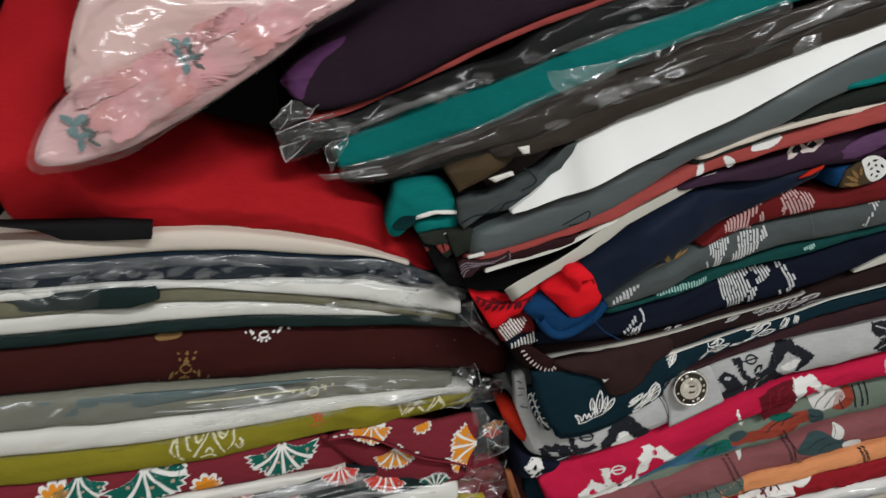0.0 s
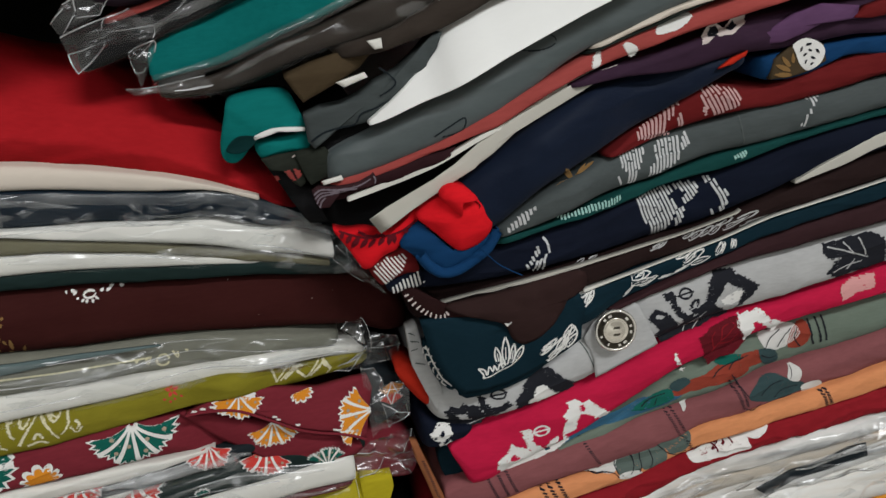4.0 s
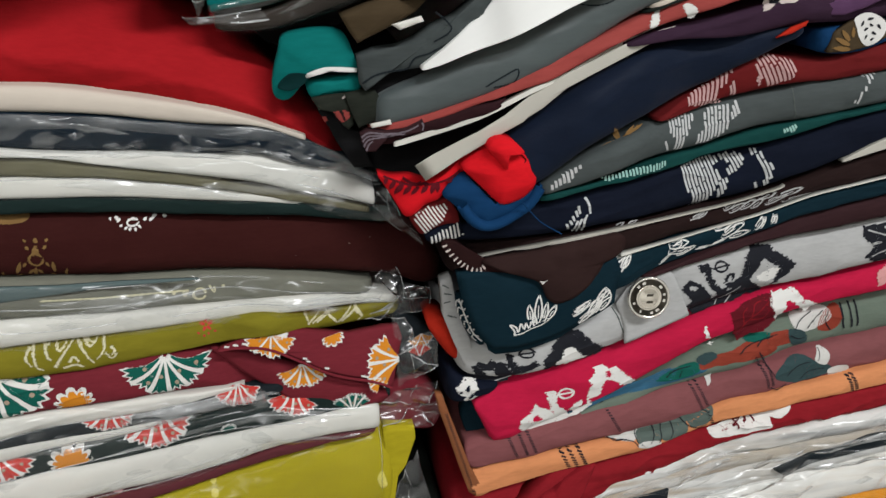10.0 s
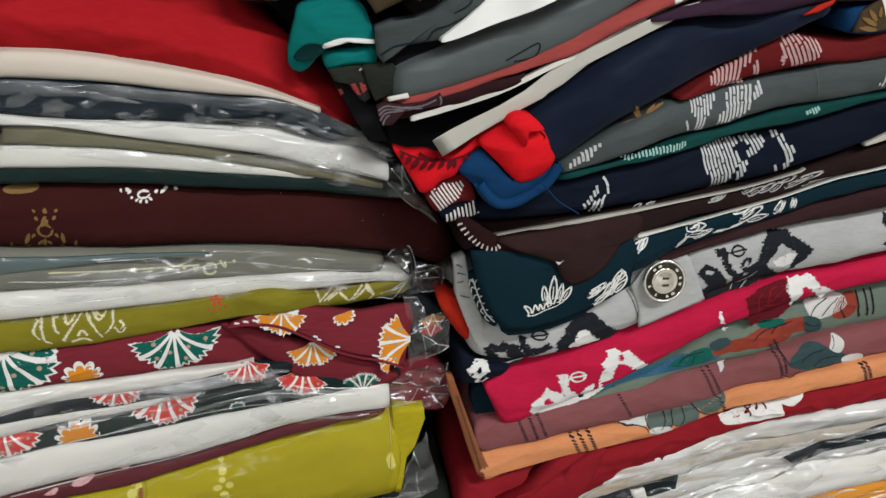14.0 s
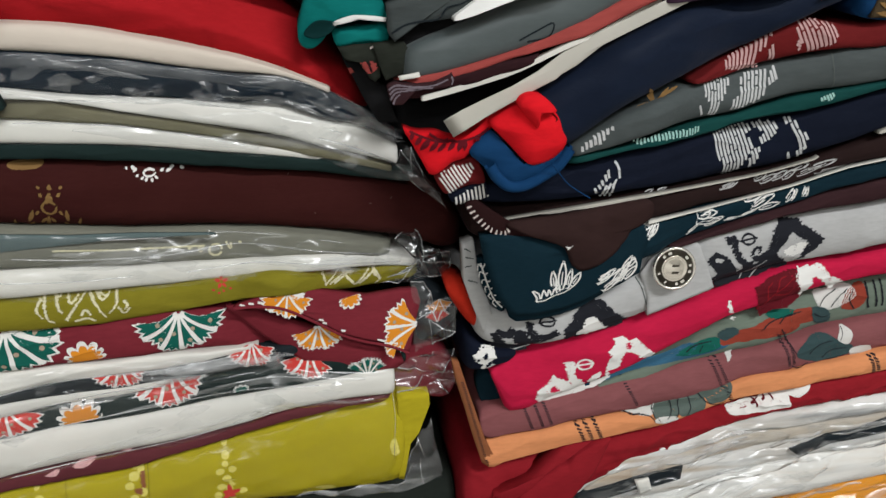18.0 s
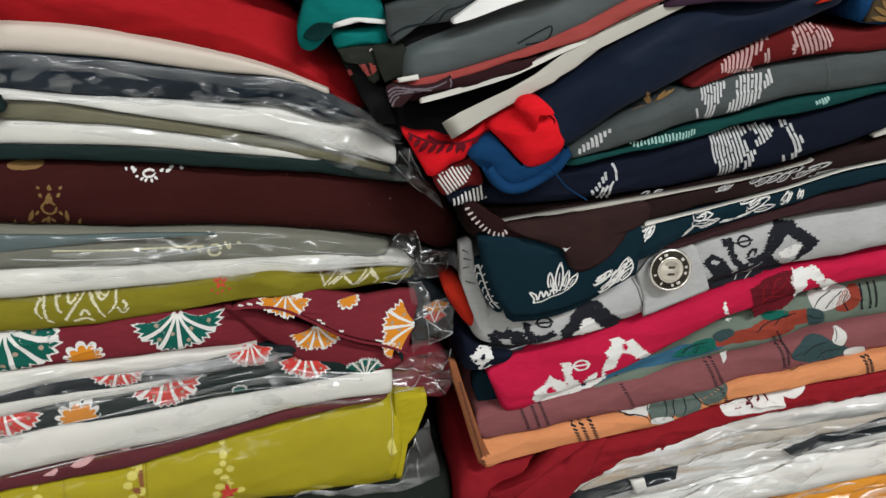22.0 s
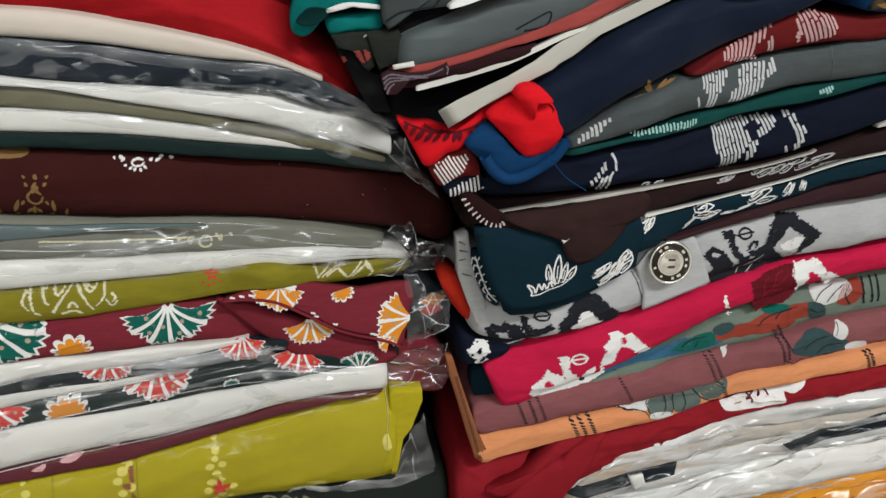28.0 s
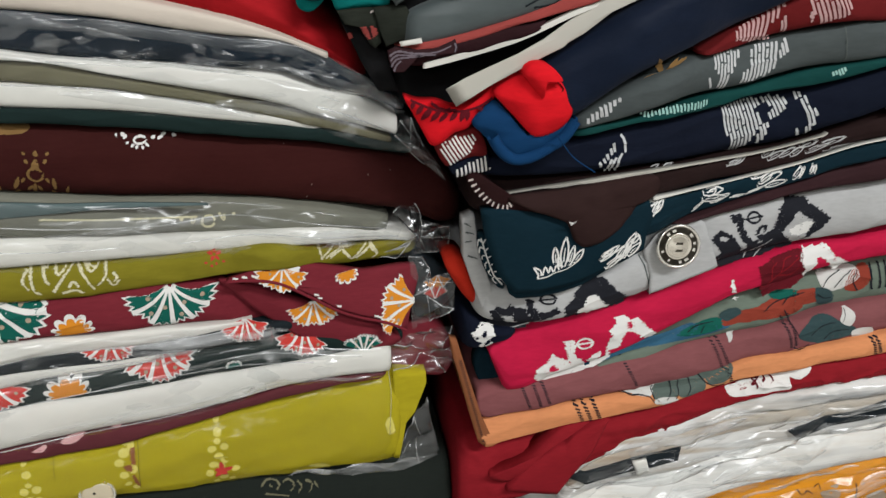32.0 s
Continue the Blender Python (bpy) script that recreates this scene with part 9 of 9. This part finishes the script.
pad(g, "cloth", [(-96, 1213), (-77.6, 1212), (-56.8, 1210.8), (-44.8, 1209.5), (-45.5, 1204.3), (-61.3, 1204.9), (-73.4, 1206.3), (-81.3, 1210.3)], 261, "black", thick=6, bulge=0.6, seed=42, sharp=True)
g = thing("tucked_cloth", [(-79.1, 1183.9)][0][:1] + (262,) + [(-79.6, 1180.8)][0][1:], "dark green cloth end inside the bagged shirts", "cloth", LEFT)
pad(g, "cloth", [(-102.5, 1187.9), (-81.6, 1187.9), (-60.2, 1187.1), (-46.6, 1185.8), (-45.7, 1182.2), (-55.8, 1179.8), (-75.7, 1181), (-103.8, 1181.8)], 260.1, "darkgreen", thick=5, bulge=0.6, seed=43, sharp=True)

bag_corner(g_purple, [(-3, 1241.2), (1, 1246), (4.5, 1248.7), (13.5, 1247), (9.9, 1242.6), (-1.5, 1237.2)], 265.5, 62, bulge=0.8)
bag_corner(g_purple, [(-1.4, 1237.6), (11.4, 1241.9), (17.9, 1243.9), (23.3, 1239), (22.4, 1235.4), (10.3, 1234.4), (1.1, 1227.5), (-0.4, 1232.9)], 265.3, 65, bulge=0.8)
bag_corner(g_purple, [(15, 1231.8), (22.5, 1234.8), (21.9, 1231.4), (16.5, 1221.5), (15.6, 1226)], 268.4, 63, bulge=0.6)
bag_corner(g_purple, [(11.8, 1222), (14.1, 1219.4), (25.4, 1220), (36.4, 1220.6), (34.2, 1223.6), (16.5, 1221.5)], 268.5, 64, bulge=0.5)

s = [(203, 1247.9, 1247.2, 249.3), (218.8, 1252, 1248, 252), (239.5, 1257.7, 1252.6, 252.9), (253.1, 1262.4, 1256.2, 252.6), (289.1, 1274.4, 1267.2, 251.2)]
g = garment(s, "teal shirt edge between dark shirts, folded thin", group=RIGHT)
fold(g, "cloth", s, "teal", seed=64)
pad(blackshirt.ob.parent, "coral_print", [(234.9, 1242.8), (239.9, 1245.9), (250.9, 1247.6), (253.2, 1245.3), (243.5, 1243.1)], 254.5, "coral", thick=1, bulge=0.3)
